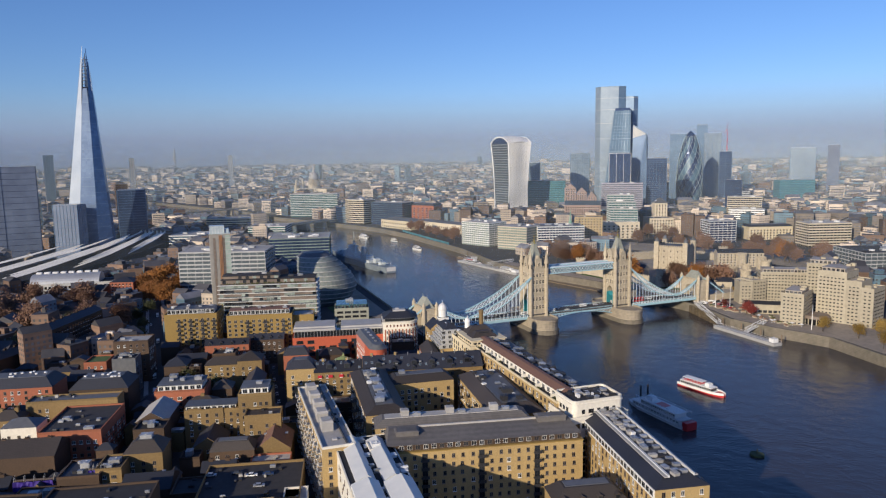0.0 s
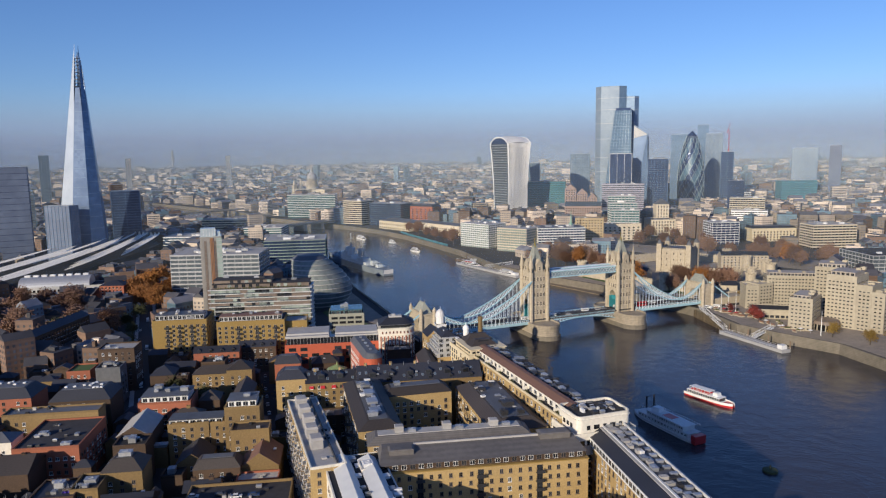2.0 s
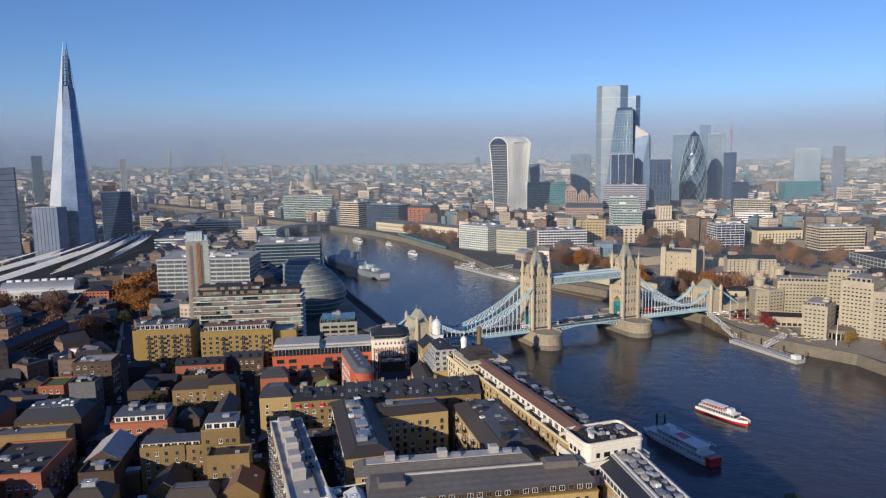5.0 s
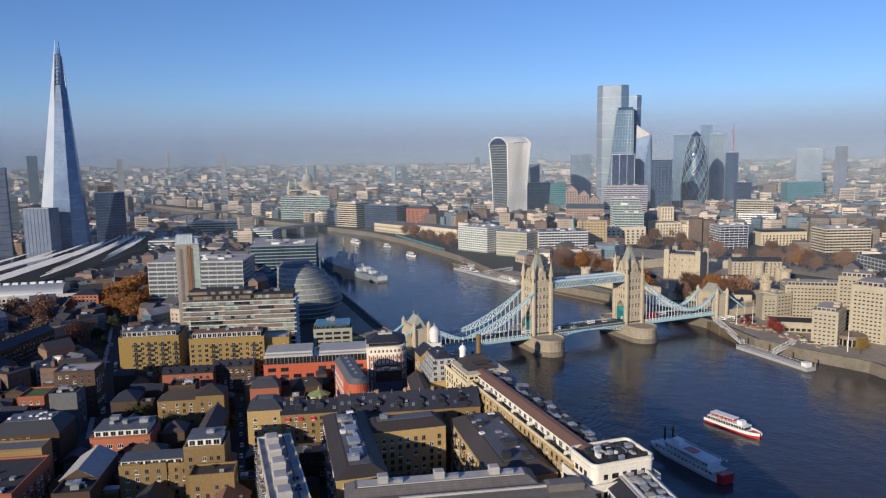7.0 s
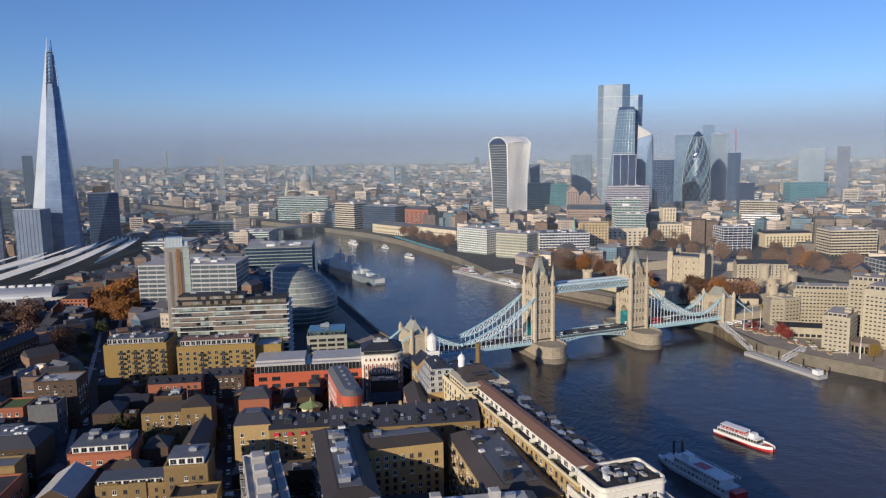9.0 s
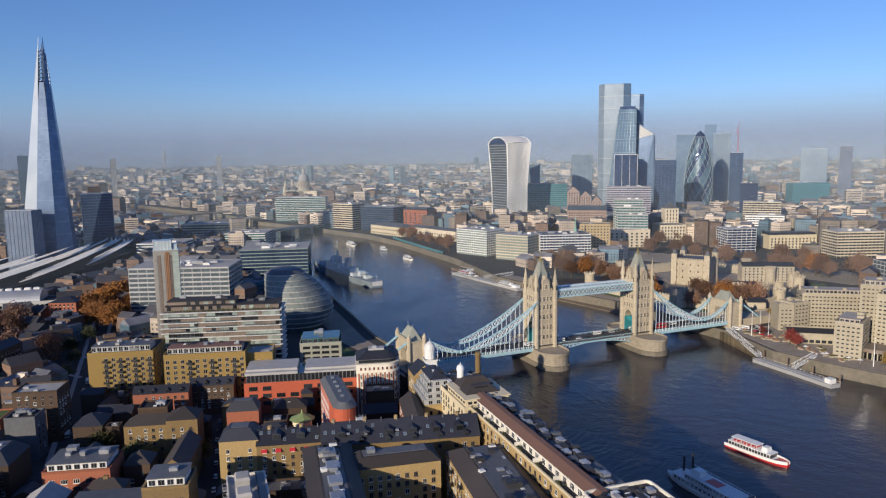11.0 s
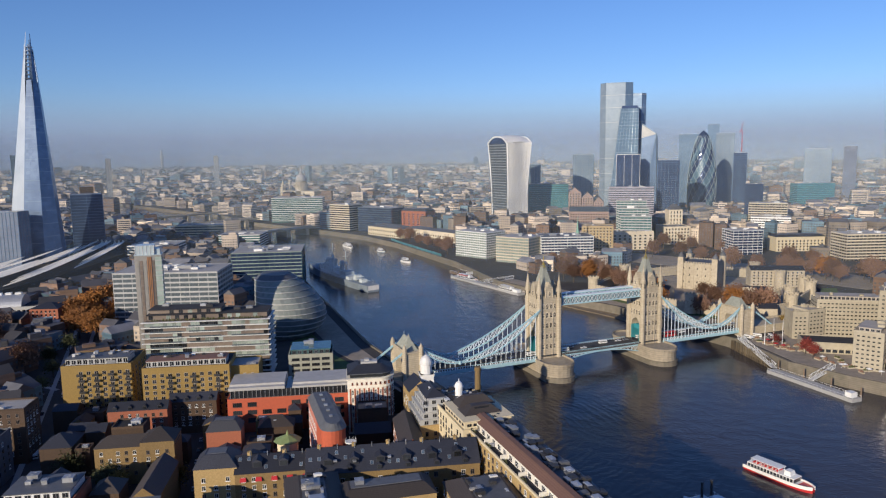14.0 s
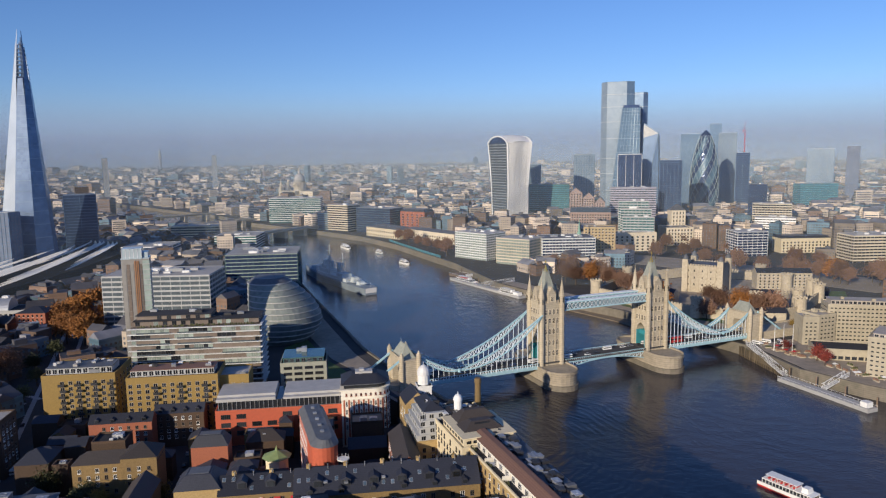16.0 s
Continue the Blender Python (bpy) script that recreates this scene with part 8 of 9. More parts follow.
def round_end_house():
    L, turn = frame_of((-6, -237.5), (33, -259))
    th = thing("round_end_house", "narrow red and pink house with a rounded end", "building", (-6, -237.5, 5), turn)
    w, H = 5.2, 29.0
    end = [(L - w + w * math.sin(math.pi * i / 10), -w * math.cos(math.pi * i / 10)) for i in range(11)]
    bm = bmesh.new()
    prism(bm, [(0, -w), (L * 0.62, -w)] + [(L * 0.62, w), (0, w)], -1, H)
    part("wall", bm, "render_pink", th, "pink rendered flank")
    bm = bmesh.new()
    prism(bm, [(L * 0.621, -w - 0.05)] + end + [(L * 0.621, w + 0.05)], -1, H)
    part("round_end", bm, "render_red", th, "deep red rounded end wall")
    bm = bmesh.new()
    prism(bm, [(-0.4, -w - 0.4)] + [(x + 0.3, y * 1.07) for x, y in end] + [(-0.4, w + 0.4)], H + 0.005, H + 2.6, 0, [(1, -w + 2)] + [(x - 1.6, y * 0.6) for x, y in end] + [(1, w - 2)])
    part("roof", bm, "lead", th)
    for i in range(8):
        for r in range(6):
            part("window", window_mesh(1.3, 1.8), None, th, at=pose(2 + i * 3.2, -w, 3.5 + r * 4, 0, 0, 0))
    for i in range(5):
        roof_unit("hatch", "metal_grey", th, 6 + i * 7, 0, H + 2.6, 1.4, 1.4, 0.7)
    for r in range(5):
        bm = bmesh.new()
        prism(bm, ring(2.4, 12, L - 1.0, 6.5), 3 + r * 5, 3.4 + r * 5)
        for k in range(10):
            a = 2 * math.pi * k / 10
            box(bm, L - 1.0 + 2.3 * math.cos(a) - 0.06, L - 1.0 + 2.3 * math.cos(a) + 0.06, 6.5 + 2.3 * math.sin(a) - 0.06, 6.5 + 2.3 * math.sin(a) + 0.06, 3.4 + r * 5, 4.5 + r * 5)
        part("round_balcony", bm, "white_paint", th)
    claim((-10, -262), 45, 26, 0)


round_end_house()


# gallery floor and white roof of the red building
for ob in [o for o in scene.objects if o.name.startswith("red_gallery") and not o.parent]:
    wall = [c for c in ob.children if c.name.startswith("wall")][0]
    dx, dy, dz = wall.dimensions
    H = dz - 1
    bm = bmesh.new()
    box(bm, 1.5, dx - 1.5, 2, dy - 2, H + 0.26, H + 4.4)
    part("clerestory", bm, "glass_dark", ob, "dark band of clerestory glass")
    for i in range(28):
        bm = bmesh.new()
        x = 1.5 + (dx - 3) * i / 27
        box(bm, x - 0.12, x + 0.12, 1.5, 1.8, H + 0.26, H + 4.4)
        part("clerestory_post", bm, "metal_grey", ob)
    for x0, x1, drop in ((0.5, dx * 0.47, 0.0), (dx * 0.53, dx - 0.5, 0.5)):
        bm = bmesh.new()
        box(bm, x0, x1, 1.2, dy - 1, H + 4.42, H + 5.9 - drop)
        box(bm, x0 + 0.3, x1 - 0.3, 4.4, dy - 1.4, H + 5.9 - drop, H + 7.0 - drop)
        part("upper_gallery", bm, "gallery_grey", ob, "pale grey roof of the upper gallery")


def striped_corner(name, label, A, B, D, top):
    """Round-cornered block: red pilasters between white window bays, glazed attic, overhanging slate roof with a flat lead top."""
    L, turn = frame_of(A, B)
    H = top - GROUND
    claim(A, L, D, turn)
    th = thing(name, label, "building", (A[0], A[1], GROUND), turn)

    def plan(e=0.0, r=7.0):
        arc = [(L - r + (r + e) * math.sin(a), r - (r + e) * math.cos(a)) for a in (radians(9 * i) for i in range(11))]
        return [(-e, -e)] + arc + [(L + e, D + e), (-e, D + e)]
    for nm, e, z0, z1, mat, lab in (("wall", 0.0, -1, H, "stucco", "white rendered wall"), ("string_course", 0.35, H - 4.6, H - 4.0, "stucco", ""), ("cornice", 0.6, H + 0.01, H + 0.5, "stucco", ""),
                                    ("attic_glazing", -1.3, H + 0.5, H + 2.5, "glass_dark", "dark glazed attic"), ("eave", 0.2, H + 2.51, H + 2.9, "lead", "")):
        bm = bmesh.new()
        prism(bm, plan(e), z0, z1)
        part(nm, bm, mat, th, lab)
    bm = bmesh.new()
    prism(bm, plan(0.1), H + 2.91, H + 6.2, 0, plan(-5.5))
    part("roof", bm, "slate", th, "sloping slate roof")
    bm = bmesh.new()
    box(bm, 7, L - 8, 6.5, D - 6.5, H + 6.2, H + 7.2)
    box(bm, 9, L - 12, 8, D - 7, H + 7.2, H + 8.0)
    part("roof_lantern", bm, "gallery_grey", th, "flat pale roof lantern")
    stops = [(1.3 + 2.35 * i, 0.0, 0.0) for i in range(7)] + [(L - 7 + 7 * math.sin(a), 7 - 7 * math.cos(a), math.degrees(a)) for a in (radians(10), radians(30), radians(50), radians(70))] + [(L, 8.3 + 2.35 * i, 90.0) for i in range(4)]
    bm = bmesh.new()
    box(bm, -0.42, 0.42, -0.16, 0.06, 1.0, H - 4.7)
    pilaster = to_mesh("brick_pilaster", bm, "brick_red")
    pane, small = window_mesh(0.95, 2.5, "white_paint"), window_mesh(0.9, 1.3, "brick_red")
    for x, y, a in stops:
        here = pose(x, y, 0, 0, 0, a)
        part("brick_pilaster", pilaster, None, th, at=here)
        for z in range(4):
            part("window", pane, None, th, at=here @ pose(1.17, 0, H - 6.8 - 3.9 * z))
        part("window", small, None, th, at=here @ pose(1.17, 0, H - 2.2))


striped_corner("striped_block", "red and white striped block with rounded corner and slate roof", (-16.0, -212.4), (-1.2, -194.2), 18.0, 33.5)


def station_roof():
    """Rippling ribbons of pale metal over the railway platforms, each a chain of leaf-shaped panels that rise one behind another."""
    th = thing("station_canopies", "rippling pale metal platform canopies of the railway station", "station roof")
    lower = ((-520, -300), (-602, -160), (-752, -14))      # near edge of the canopies: start, middle, end
    upper = ((-640, -318), (-700, -168), (-806, -34))

    def edge(q, t):
        return Vector([q[0][i] * (1 - t) * (1 - 2 * t) + q[1][i] * 4 * t * (1 - t) + q[2][i] * t * (2 * t - 1) for i in (0, 1)] + [0])
    n, leaves = 14, 3
    for k in range(7):
        u = (k + 0.5) / 7
        for j in range(leaves):
            bm = bmesh.new()
            rows = []
            t0 = (j + 0.16 * (k % 3) - 0.12) / leaves
            t1 = t0 + 1.32 / leaves
            for i in range(n + 1):
                f = i / n
                t = min(1.0, max(0.0, t0 + (t1 - t0) * f))
                side = (edge(upper, t) - edge(lower, t)).normalized()
                c = edge(lower, t).lerp(edge(upper, t), u + 0.035 * (f - 0.5))
                wide = (edge(upper, t) - edge(lower, t)).length / 14
                w = wide * (0.14 + 0.56 * math.sin(math.pi * f) ** 0.6)
                z = 17.5 + 14.0 * f
                rows.append([bm.verts.new((c + side * e).to_tuple()[:2] + (z + h,)) for e, h in ((-w, -0.15), (0, 0.25), (w, 0.1), (0, -0.35))])
            for p, q in zip(rows, rows[1:]):
                for i in range(4):
                    bm.faces.new((p[i], p[(i + 1) % 4], q[(i + 1) % 4], q[i]))
            bm.faces.new(rows[0])
            bm.faces.new(rows[-1][::-1])
            bmesh.ops.recalc_face_normals(bm, faces=bm.faces)
            part("canopy_leaf", bm, "canopy_metal", th)
    bm = bmesh.new()
    ring_pts = [edge(lower, i / 12) for i in range(13)] + [edge(upper, 1 - i / 12) for i in range(13)]
    lo = [bm.verts.new((v.x, v.y, 4)) for v in ring_pts]
    hi = [bm.verts.new((v.x, v.y, 15)) for v in ring_pts]
    for i in range(26):
        bm.faces.new((lo[i], lo[(i + 1) % 26], hi[(i + 1) % 26], hi[i]))
    bm.faces.new(hi)
    bmesh.ops.recalc_face_normals(bm, faces=bm.faces)
    # near-black felt paints the shade in the gaps between the leaves
    part("viaduct", bm, "felt", th, "railway viaduct darkened for the shade between canopies")
    for i in range(10):
        for e in (0.0, 0.5, 1.0):
            m = edge(lower, i / 9).lerp(edge(upper, i / 9), e)
            TAKEN.append((m.x, m.y, 34))
    # brick arches and tracks that carry the line on towards the east
    for side_u, nm in ((0.25, "railway_track"), (0.75, "railway_track")):
        tr = thing(nm, "grey railway tracks on the viaduct", "railway", kind="structure")
        bm = bmesh.new()
        p, d = edge(lower, 0).lerp(edge(upper, 0), side_u), Vector((0.42, -0.9, 0))
        a0, b0 = p + Vector((-26, 4, 0)), p + Vector((26, -4, 0))
        ends = [a0, b0, b0 + d * 260, a0 + d * 260]
        prism(bm, [(v.x, v.y) for v in ends], 4, 12.5 if side_u < 0.5 else 12.6)
        bmesh.ops.recalc_face_normals(bm, faces=bm.faces)
        part("ballast", bm, "lead", tr)
        for i in range(8):
            bm = bmesh.new()
            q = a0.lerp(b0, (i + 0.5) / 8)
            beam(bm, (q.x, q.y, 12.75), (q.x + d.x * 258, q.y + d.y * 258, 12.75), 1.5, 0.2)
            part("rails", bm, "metal_grey", tr)


station_roof()


def cathedral():
    th = thing("cathedral", "pale stone cathedral with great lead dome", "church", (-1603, 899, 5), 5)
    bm = bmesh.new()
    box(bm, -75, 80, -18, 18, 0, 34)
    box(bm, -18, 18, -38, 38, 0, 34)
    roof_gable(bm, 0, 0, 0, 0)
    part("nave", bm, "stone_pale", th)
    bm = bmesh.new()
    lathe(bm, [(19, 34), (19, 44), (21, 44), (21, 46), (17, 46), (17, 62), (18.5, 63)], 28)
    for i in range(28):
        a = 2 * math.pi * i / 28
        lathe(bm, [(0.9, 46), (0.8, 60)], 6, 19.6 * math.cos(a), 19.6 * math.sin(a))
    part("drum", bm, "stone_pale", th)
    bm = bmesh.new()
    lathe(bm, [(17.5, 63), (17.2, 70), (15.5, 77), (12, 83), (7.5, 87), (4, 88.5), (3.4, 98), (2.4, 102), (0.8, 105), (0.6, 113)], 28)
    part("dome", bm, "roof_pale", th, "grey ribbed lead dome", smooth=True)
    for y in (-14, 14):
        bm = bmesh.new()
        box(bm, -80, -68, y - 6, y + 6, 0, 44)
        lathe(bm, [(5, 44), (4.5, 54), (3, 58), (0.3, 67)], 10, -74, y)
        part("west_tower", bm, "stone_pale", th)


cathedral()


def castle():
    th = thing("keep", "square white stone keep with four corner turrets", "castle", (-42, 281, 5), 8)
    bm = bmesh.new()
    box(bm, -18, 18, -16, 16, -1, 27)
    for i in range(14):
        p = -17 + i * 2.6
        for y in (-15.6, 15.6):
            box(bm, p - 0.8, p + 0.8, y - 0.4, y + 0.4, 27, 28.8)
        if i < 12:
            for x in (-17.6, 17.6):
                box(bm, x - 0.4, x + 0.4, p + 2 - 0.8, p + 2 + 0.8, 27, 28.8)
    for p in (-12, -4, 4, 12):
        box(bm, p - 0.7, p + 0.7, -16.6, -15.9, 0, 26)
    part("wall", bm, "stone", th)
    for x in (-17, 17):
        for y in (-15, 15):
            bm = bmesh.new()
            prism(bm, ring(3.4, 10, x, y) if (x, y) == (17, 15) else [(x - 2.8, y - 2.8), (x + 2.8, y - 2.8), (x + 2.8, y + 2.8), (x - 2.8, y + 2.8)], -1, 33)
            part("turret", bm, "stone", th)
            bm = bmesh.new()
            lathe(bm, [(2.8, 33), (2.6, 35), (1.4, 37), (0.2, 38), (0.08, 41)], 10, x, y)
            part("turret_cap", bm, "lead", th)
    for x in (-14, -8, 0, 8, 14):
        for z in (8, 15, 22):
            part("window", window_mesh(1.3, 2.2, "stone", sill=False), None, th, at=pose(x, -16, z))
    bm = bmesh.new()
    box(bm, -16, 16, -14, 14, 27.01, 27.6)
    part("roof", bm, "lead", th)
    # walls and towers of the wards
    pts = [(-110, 180), (-60, 168), (0, 160), (50, 172), (66, 215), (60, 290), (48, 345), (-20, 372), (-90, 352), (-125, 270)]
    for (x1, y1), (x2, y2) in zip(pts, pts[1:] + pts[:1]):
        L, turn = frame_of((x1, y1), (x2, y2))
        w = thing("curtain_wall", "battlemented rubble-stone curtain wall", "castle wall", (x1, y1, 5), turn, "castle walls")
        bm = bmesh.new()
        box(bm, 0, L, -1.3, 1.3, -1, 9)
        for i in range(int(L / 3)):
            box(bm, i * 3 + 0.4, i * 3 + 2.2, -1.3, -0.7, 9, 10.4)
        part("wall", bm, "stone", w)
    towers = [(47, 231), (53, 252), (48, 312), (30, 214), (-60, 168), (0, 160), (66, 215), (-110, 180), (60, 290), (-20, 372), (20, 330), (-125, 270)]
    for i, (x, y) in enumerate(towers):
        tw = thing("wall_tower", "round battlemented stone wall tower", "castle tower", (x, y, 5), i * 17, "castle towers")
        bm = bmesh.new()
        lathe(bm, [(5.4, -1), (5.0, 15), (5.4, 15.2), (5.4, 16.6), (4.6, 16.6), (4.6, 15.6)], 14)
        for k in range(10):
            a = 2 * math.pi * k / 10
            box(bm, 5 * math.cos(a) - 0.7, 5 * math.cos(a) + 0.7, 5 * math.sin(a) - 0.7, 5 * math.sin(a) + 0.7, 16.6, 18.0)
        part("wall", bm, "stone", tw)
    for nm, A, B, D, top in (("barrack_range", (-5, 318), (38, 350), 16, 22), ("castle_house", (60, 190), (40, 176), 9, 14), ("castle_house", (-70, 200), (-38, 196), 10, 15), ("castle_house", (10, 235), (34, 250), 10, 15)):
        block(nm, "stone castle range with slate roof and many windows", A, B, D, top, "stone", "gable", "slate", faces="F", rise=4, bay=4, win=(1.3, 1.8))
    bm = bmesh.new()
    prism(bm, [(-105, 172), (-60, 158), (0, 150), (44, 158), (50, 170), (0, 160), (-60, 168), (-108, 180)], 5.01, 5.25)
    tagged(new("lawn", to_mesh("lawn", bm, "grass")), "strip of grass under the castle wall", "grass", kind="structure")
    bm = bmesh.new()
    prism(bm, [(72, 200), (88, 210), (84, 300), (66, 360), (54, 352), (68, 292)], 5.01, 5.25)
    tagged(new("lawn", to_mesh("lawn", bm, "grass")), "grassed dry moat beside the castle wall", "grass", kind="structure")


castle()


def hotel():
    """Stepped concrete hotel of window-gridded blocks."""
    for A, B, D, top, lab, att in (((94, 125), (103, 132), 16, 25, "end tower", 0), ((102.5, 133), (110, 147), 16, 26, "low wing", 0), ((104, 148), (144, 171), 18, 32, "long rear wing", 3.0), ((146, 73.5), (163, 74.5), 28, 29.5, "projecting river tower", 2.4),
                                   ((164, 103.5), (186, 101.5), 26, 46, "tall river front", 3.0), ((186.1, 101.4), (197, 100.4), 24, 40, "stepped river front", 0), ((197.1, 100.3), (206, 99), 22, 35.5, "lowest river step", 0), ((148, 130), (172, 134), 24, 47, "central core", 3.2)):
        block("hotel_wing", "beige concrete hotel, " + lab + " with grid of small windows", A, B, D, top, "concrete", "flat", "panel_tan", faces="FR" if lab != "long rear wing" else "FL", fl=2.9, bay=2.7, win=(1.5, 0.9), group="hotel wings", plants=2, skip=0.0, frame_mat="concrete", plant_mat="concrete", attic=att, attic_mat="panel_tan", setback=2.5)
    block("hotel_podium", "low concrete hotel podium with glazing by the quay", (112, 92), (150, 112), 22, 12, "concrete", "flat", "felt", faces="F", fl=4, bay=4, win=(3, 2), frame_mat="metal_dark", bars=2)
    th = thing("hotel_rotunda", "round brown-roofed lounge at the foot of the hotel", "pavilion", (168, 91, 5))
    bm = bmesh.new()
    prism(bm, ring(9.5, 20), -0.5, 5.0)
    part("glass_wall", bm, "glass_dark", th)
    for i in range(20):
        bm = bmesh.new()
        box(bm, 9.2, 9.9, -0.35, 0.35, 0, 5.0)
        part("pier", bm, "concrete", th, at=pose(0, 0, 0, 0, 0, i * 18))
    bm = bmesh.new()
    prism(bm, ring(10.6, 24), 5.0, 7.4, 0, ring(10.0, 24))
    part("roof", bm, "panel_brown", th)
    block("dock_sheds", "long pale-roofed dock sheds", (92, 250), (110, 240), 120, 14, "concrete_grey", "gable_y", "roof_pale", faces="", rise=3)


hotel()

# bridges upstream
for nm, y0, y1, x, w, z in (("stone_bridge", 240, 400, -850, 30, 12), ("rail_bridge", 250, 415, -1085, 26, 14), ("iron_bridge", 262, 470, -1311, 18, 13)):
    th = thing(nm, "low arched river bridge with broad piers", "bridge", (x, y0, 0), 90 + 4)
    Lb = y1 - y0
    bm = bmesh.new()
    box(bm, 0, Lb, -w / 2, w / 2, z - 2.2, z)
    part("deck", bm, "concrete", th)
    for s in (-1, 1):
        bm = bmesh.new()
        box(bm, 0, Lb, s * w / 2 - 0.3, s * w / 2 + 0.3, z, z + 1.2)
        part("parapet", bm, "stone_pale", th)
    for k in (0.22, 0.5, 0.78):
        bm = bmesh.new()
        box(bm, Lb * k - 4, Lb * k + 4, -w / 2 - 2, w / 2 + 2, -2, z - 2.2, taper=0.6)
        part("pier", bm, "stone", th)


# ---- vehicles ----
def car_kind(name, label, paint, L=4.4, h=1.45, van=False):
    th = thing(name, label, "vehicle")
    bm = bmesh.new()
    if van:
        box(bm, -L / 2, L / 2, -1.15, 1.15, 0.45, h, taper=0.12)
        box(bm, -L / 2 - 0.02, L / 2 - 0.6, -1.17, 1.17, h * 0.5, h * 0.72, 1)
    else:
        box(bm, -L / 2, L / 2, -0.9, 0.9, 0.35, 0.85, taper=0.06)
        box(bm, -L * 0.32, L * 0.24, -0.8, 0.8, 0.85, h - 0.05, 1, taper=0.22)
        box(bm, -L * 0.24, L * 0.16, -0.62, 0.62, h - 0.05, h)
    part("body", bm, (paint, "glass_dark"), th)
    for x in (-L * 0.32, L * 0.32):
        for y in (-0.85, 0.85):
            bm = bmesh.new()
            prism(bm, [(x + 0.33 * math.cos(a), 0.33 + 0.33 * math.sin(a)) for a in [2 * math.pi * i / 10 for i in range(10)]], -0.1, 0.1)
            bmesh.ops.rotate(bm, cent=(0, 0, 0), matrix=Matrix.Rotation(radians(90), 3, "X"), verts=bm.verts)
            bmesh.ops.translate(bm, vec=(0, y, 0), verts=bm.verts)
            part("wheel", bm, "metal_dark", th)
    return th


BRIDGE = pose(BX, BY, 0, 0, 0, BTURN)
CARS = [car_kind("car", "white hatchback car on the road", "white_paint"), car_kind("car", "dark grey car on the road", "metal_dark"), car_kind("car", "silver saloon car on the road", "metal_grey"), car_kind("car", "dark blue car on the road", "glass_navy"), car_kind("van", "white delivery van on the road", "white_paint", 6.2, 2.6, True), car_kind("bus", "red double-deck bus on the bridge", "boat_red", 10.5, 4.3, True)]
where = [[], [], [], [], [], []]
V = random.Random(3)
for y in range(-132, 136, 7):
    if V.random() < 0.85:
        k = V.choice((0, 1, 1, 2, 3, 4, 4))
        lane = V.choice((-2.6, 2.6))
        where[k].append(BRIDGE @ pose(lane, y + V.uniform(-2, 2), DECK - 0.04, 0, 0, 90 if lane < 0 else -90))
where[5].append(BRIDGE @ pose(2.6, 64, DECK - 0.04, 0, 0, 90))
for x, y, k, a in ((80, -380, 1, 50), (86, -377, 0, 52), (96, -380, 2, 50), (90, -372, 3, 52), (104, -382, 1, 140), (74, -388, 2, 50)):
    where[k].append(pose(x + 8, y - 4, 20.28, 0, 0, a))
for i in range(11):                # lanes among the houses
    t = i / 11
    where[V.choice((0, 1, 2, 3))].append(pose(40 - 130 * t + V.uniform(-1, 1), -331 + 78 * t, GROUND, 0, 0, 149))
for i in range(11):
    t = i / 11
    where[V.choice((0, 1, 1, 3, 4))].append(pose(-44 - 330 * t + V.choice((-3, 3)), -360 + 150 * t + V.choice((-3, 3)), GROUND, 0, 0, 155))
for i in range(12):
    where[V.choice((0, 1, 2, 4))].append(pose(64 + V.uniform(0, 30), 108 + V.uniform(0, 14) - i * 0.5, GROUND, 0, 0, V.uniform(0, 180)))
for k, spots in enumerate(where):
    for i, m in enumerate(spots):
        if i == 0:
            CARS[k].matrix_basis = m
        else:
            copy_thing(CARS[k], m)

# purple-sheeted scaffolds
for x, y, w, h in ((24.5, -446.0, 15, 14), (43.0, -424.0, 6, 17)):
    th = thing("scaffold", "scaffold wrapped in deep purple-blue sheeting", "scaffold", (x, y, 5), 51)
    bm = bmesh.new()
    n = 12
    rows = []
    for i in range(n + 1):
        rows.append([bm.verts.new((w * i / n, 0.35 * math.sin(i * 1.9 + j) - 0.6, h * j / 6)) for j in range(7)])
    for i in range(n):
        for j in range(6):
            bm.faces.new((rows[i][j], rows[i + 1][j], rows[i + 1][j + 1], rows[i][j + 1]))
    part("sheeting", bm, "sheet_purple", th)
    for i in range(5):
        bm = bmesh.new()
        beam(bm, (w * i / 4, 0.4, 0), (w * i / 4, 0.4, h + 2), 0.12)
        beam(bm, (w * i / 4, 1.6, 0), (w * i / 4, 1.6, h + 2), 0.12)
        beam(bm, (w * i / 4, 0.4, h + 1), (w * i / 4, 1.6, h + 1), 0.12)
        part("scaffold_frame", bm, "metal_grey", th)
    for z in (h * 0.33, h * 0.66, h):
        bm = bmesh.new()
        box(bm, 0, w, 0.3, 1.7, z, z + 0.12)
        part("scaffold_board", bm, "wood_deck", th)

# tower crane over the office cluster
th = thing("tower_crane", "red lattice tower crane above an office tower", "crane", (-312, 1112, 142.3), 40)
bm = bmesh.new()
for x in (-1, 1):
    for y in (-1, 1):
        beam(bm, (x * 0.8, y * 0.8, 0), (x * 0.8, y * 0.8, 46), 0.2)
for i in range(11):
    beam(bm, (-0.8, -0.8, i * 4), (0.8, 0.8, i * 4 + 4), 0.18)
    beam(bm, (0.8, -0.8, i * 4), (-0.8, 0.8, i * 4 + 4), 0.18)
part("mast", bm, "boat_red", th)
bm = bmesh.new()
beam(bm, (-4, 0, 42), (1.5, 0, 66), 0.5)
beam(bm, (-6, 0, 42), (0, 0, 50), 0.5)
part("jib", bm, "boat_red", th)
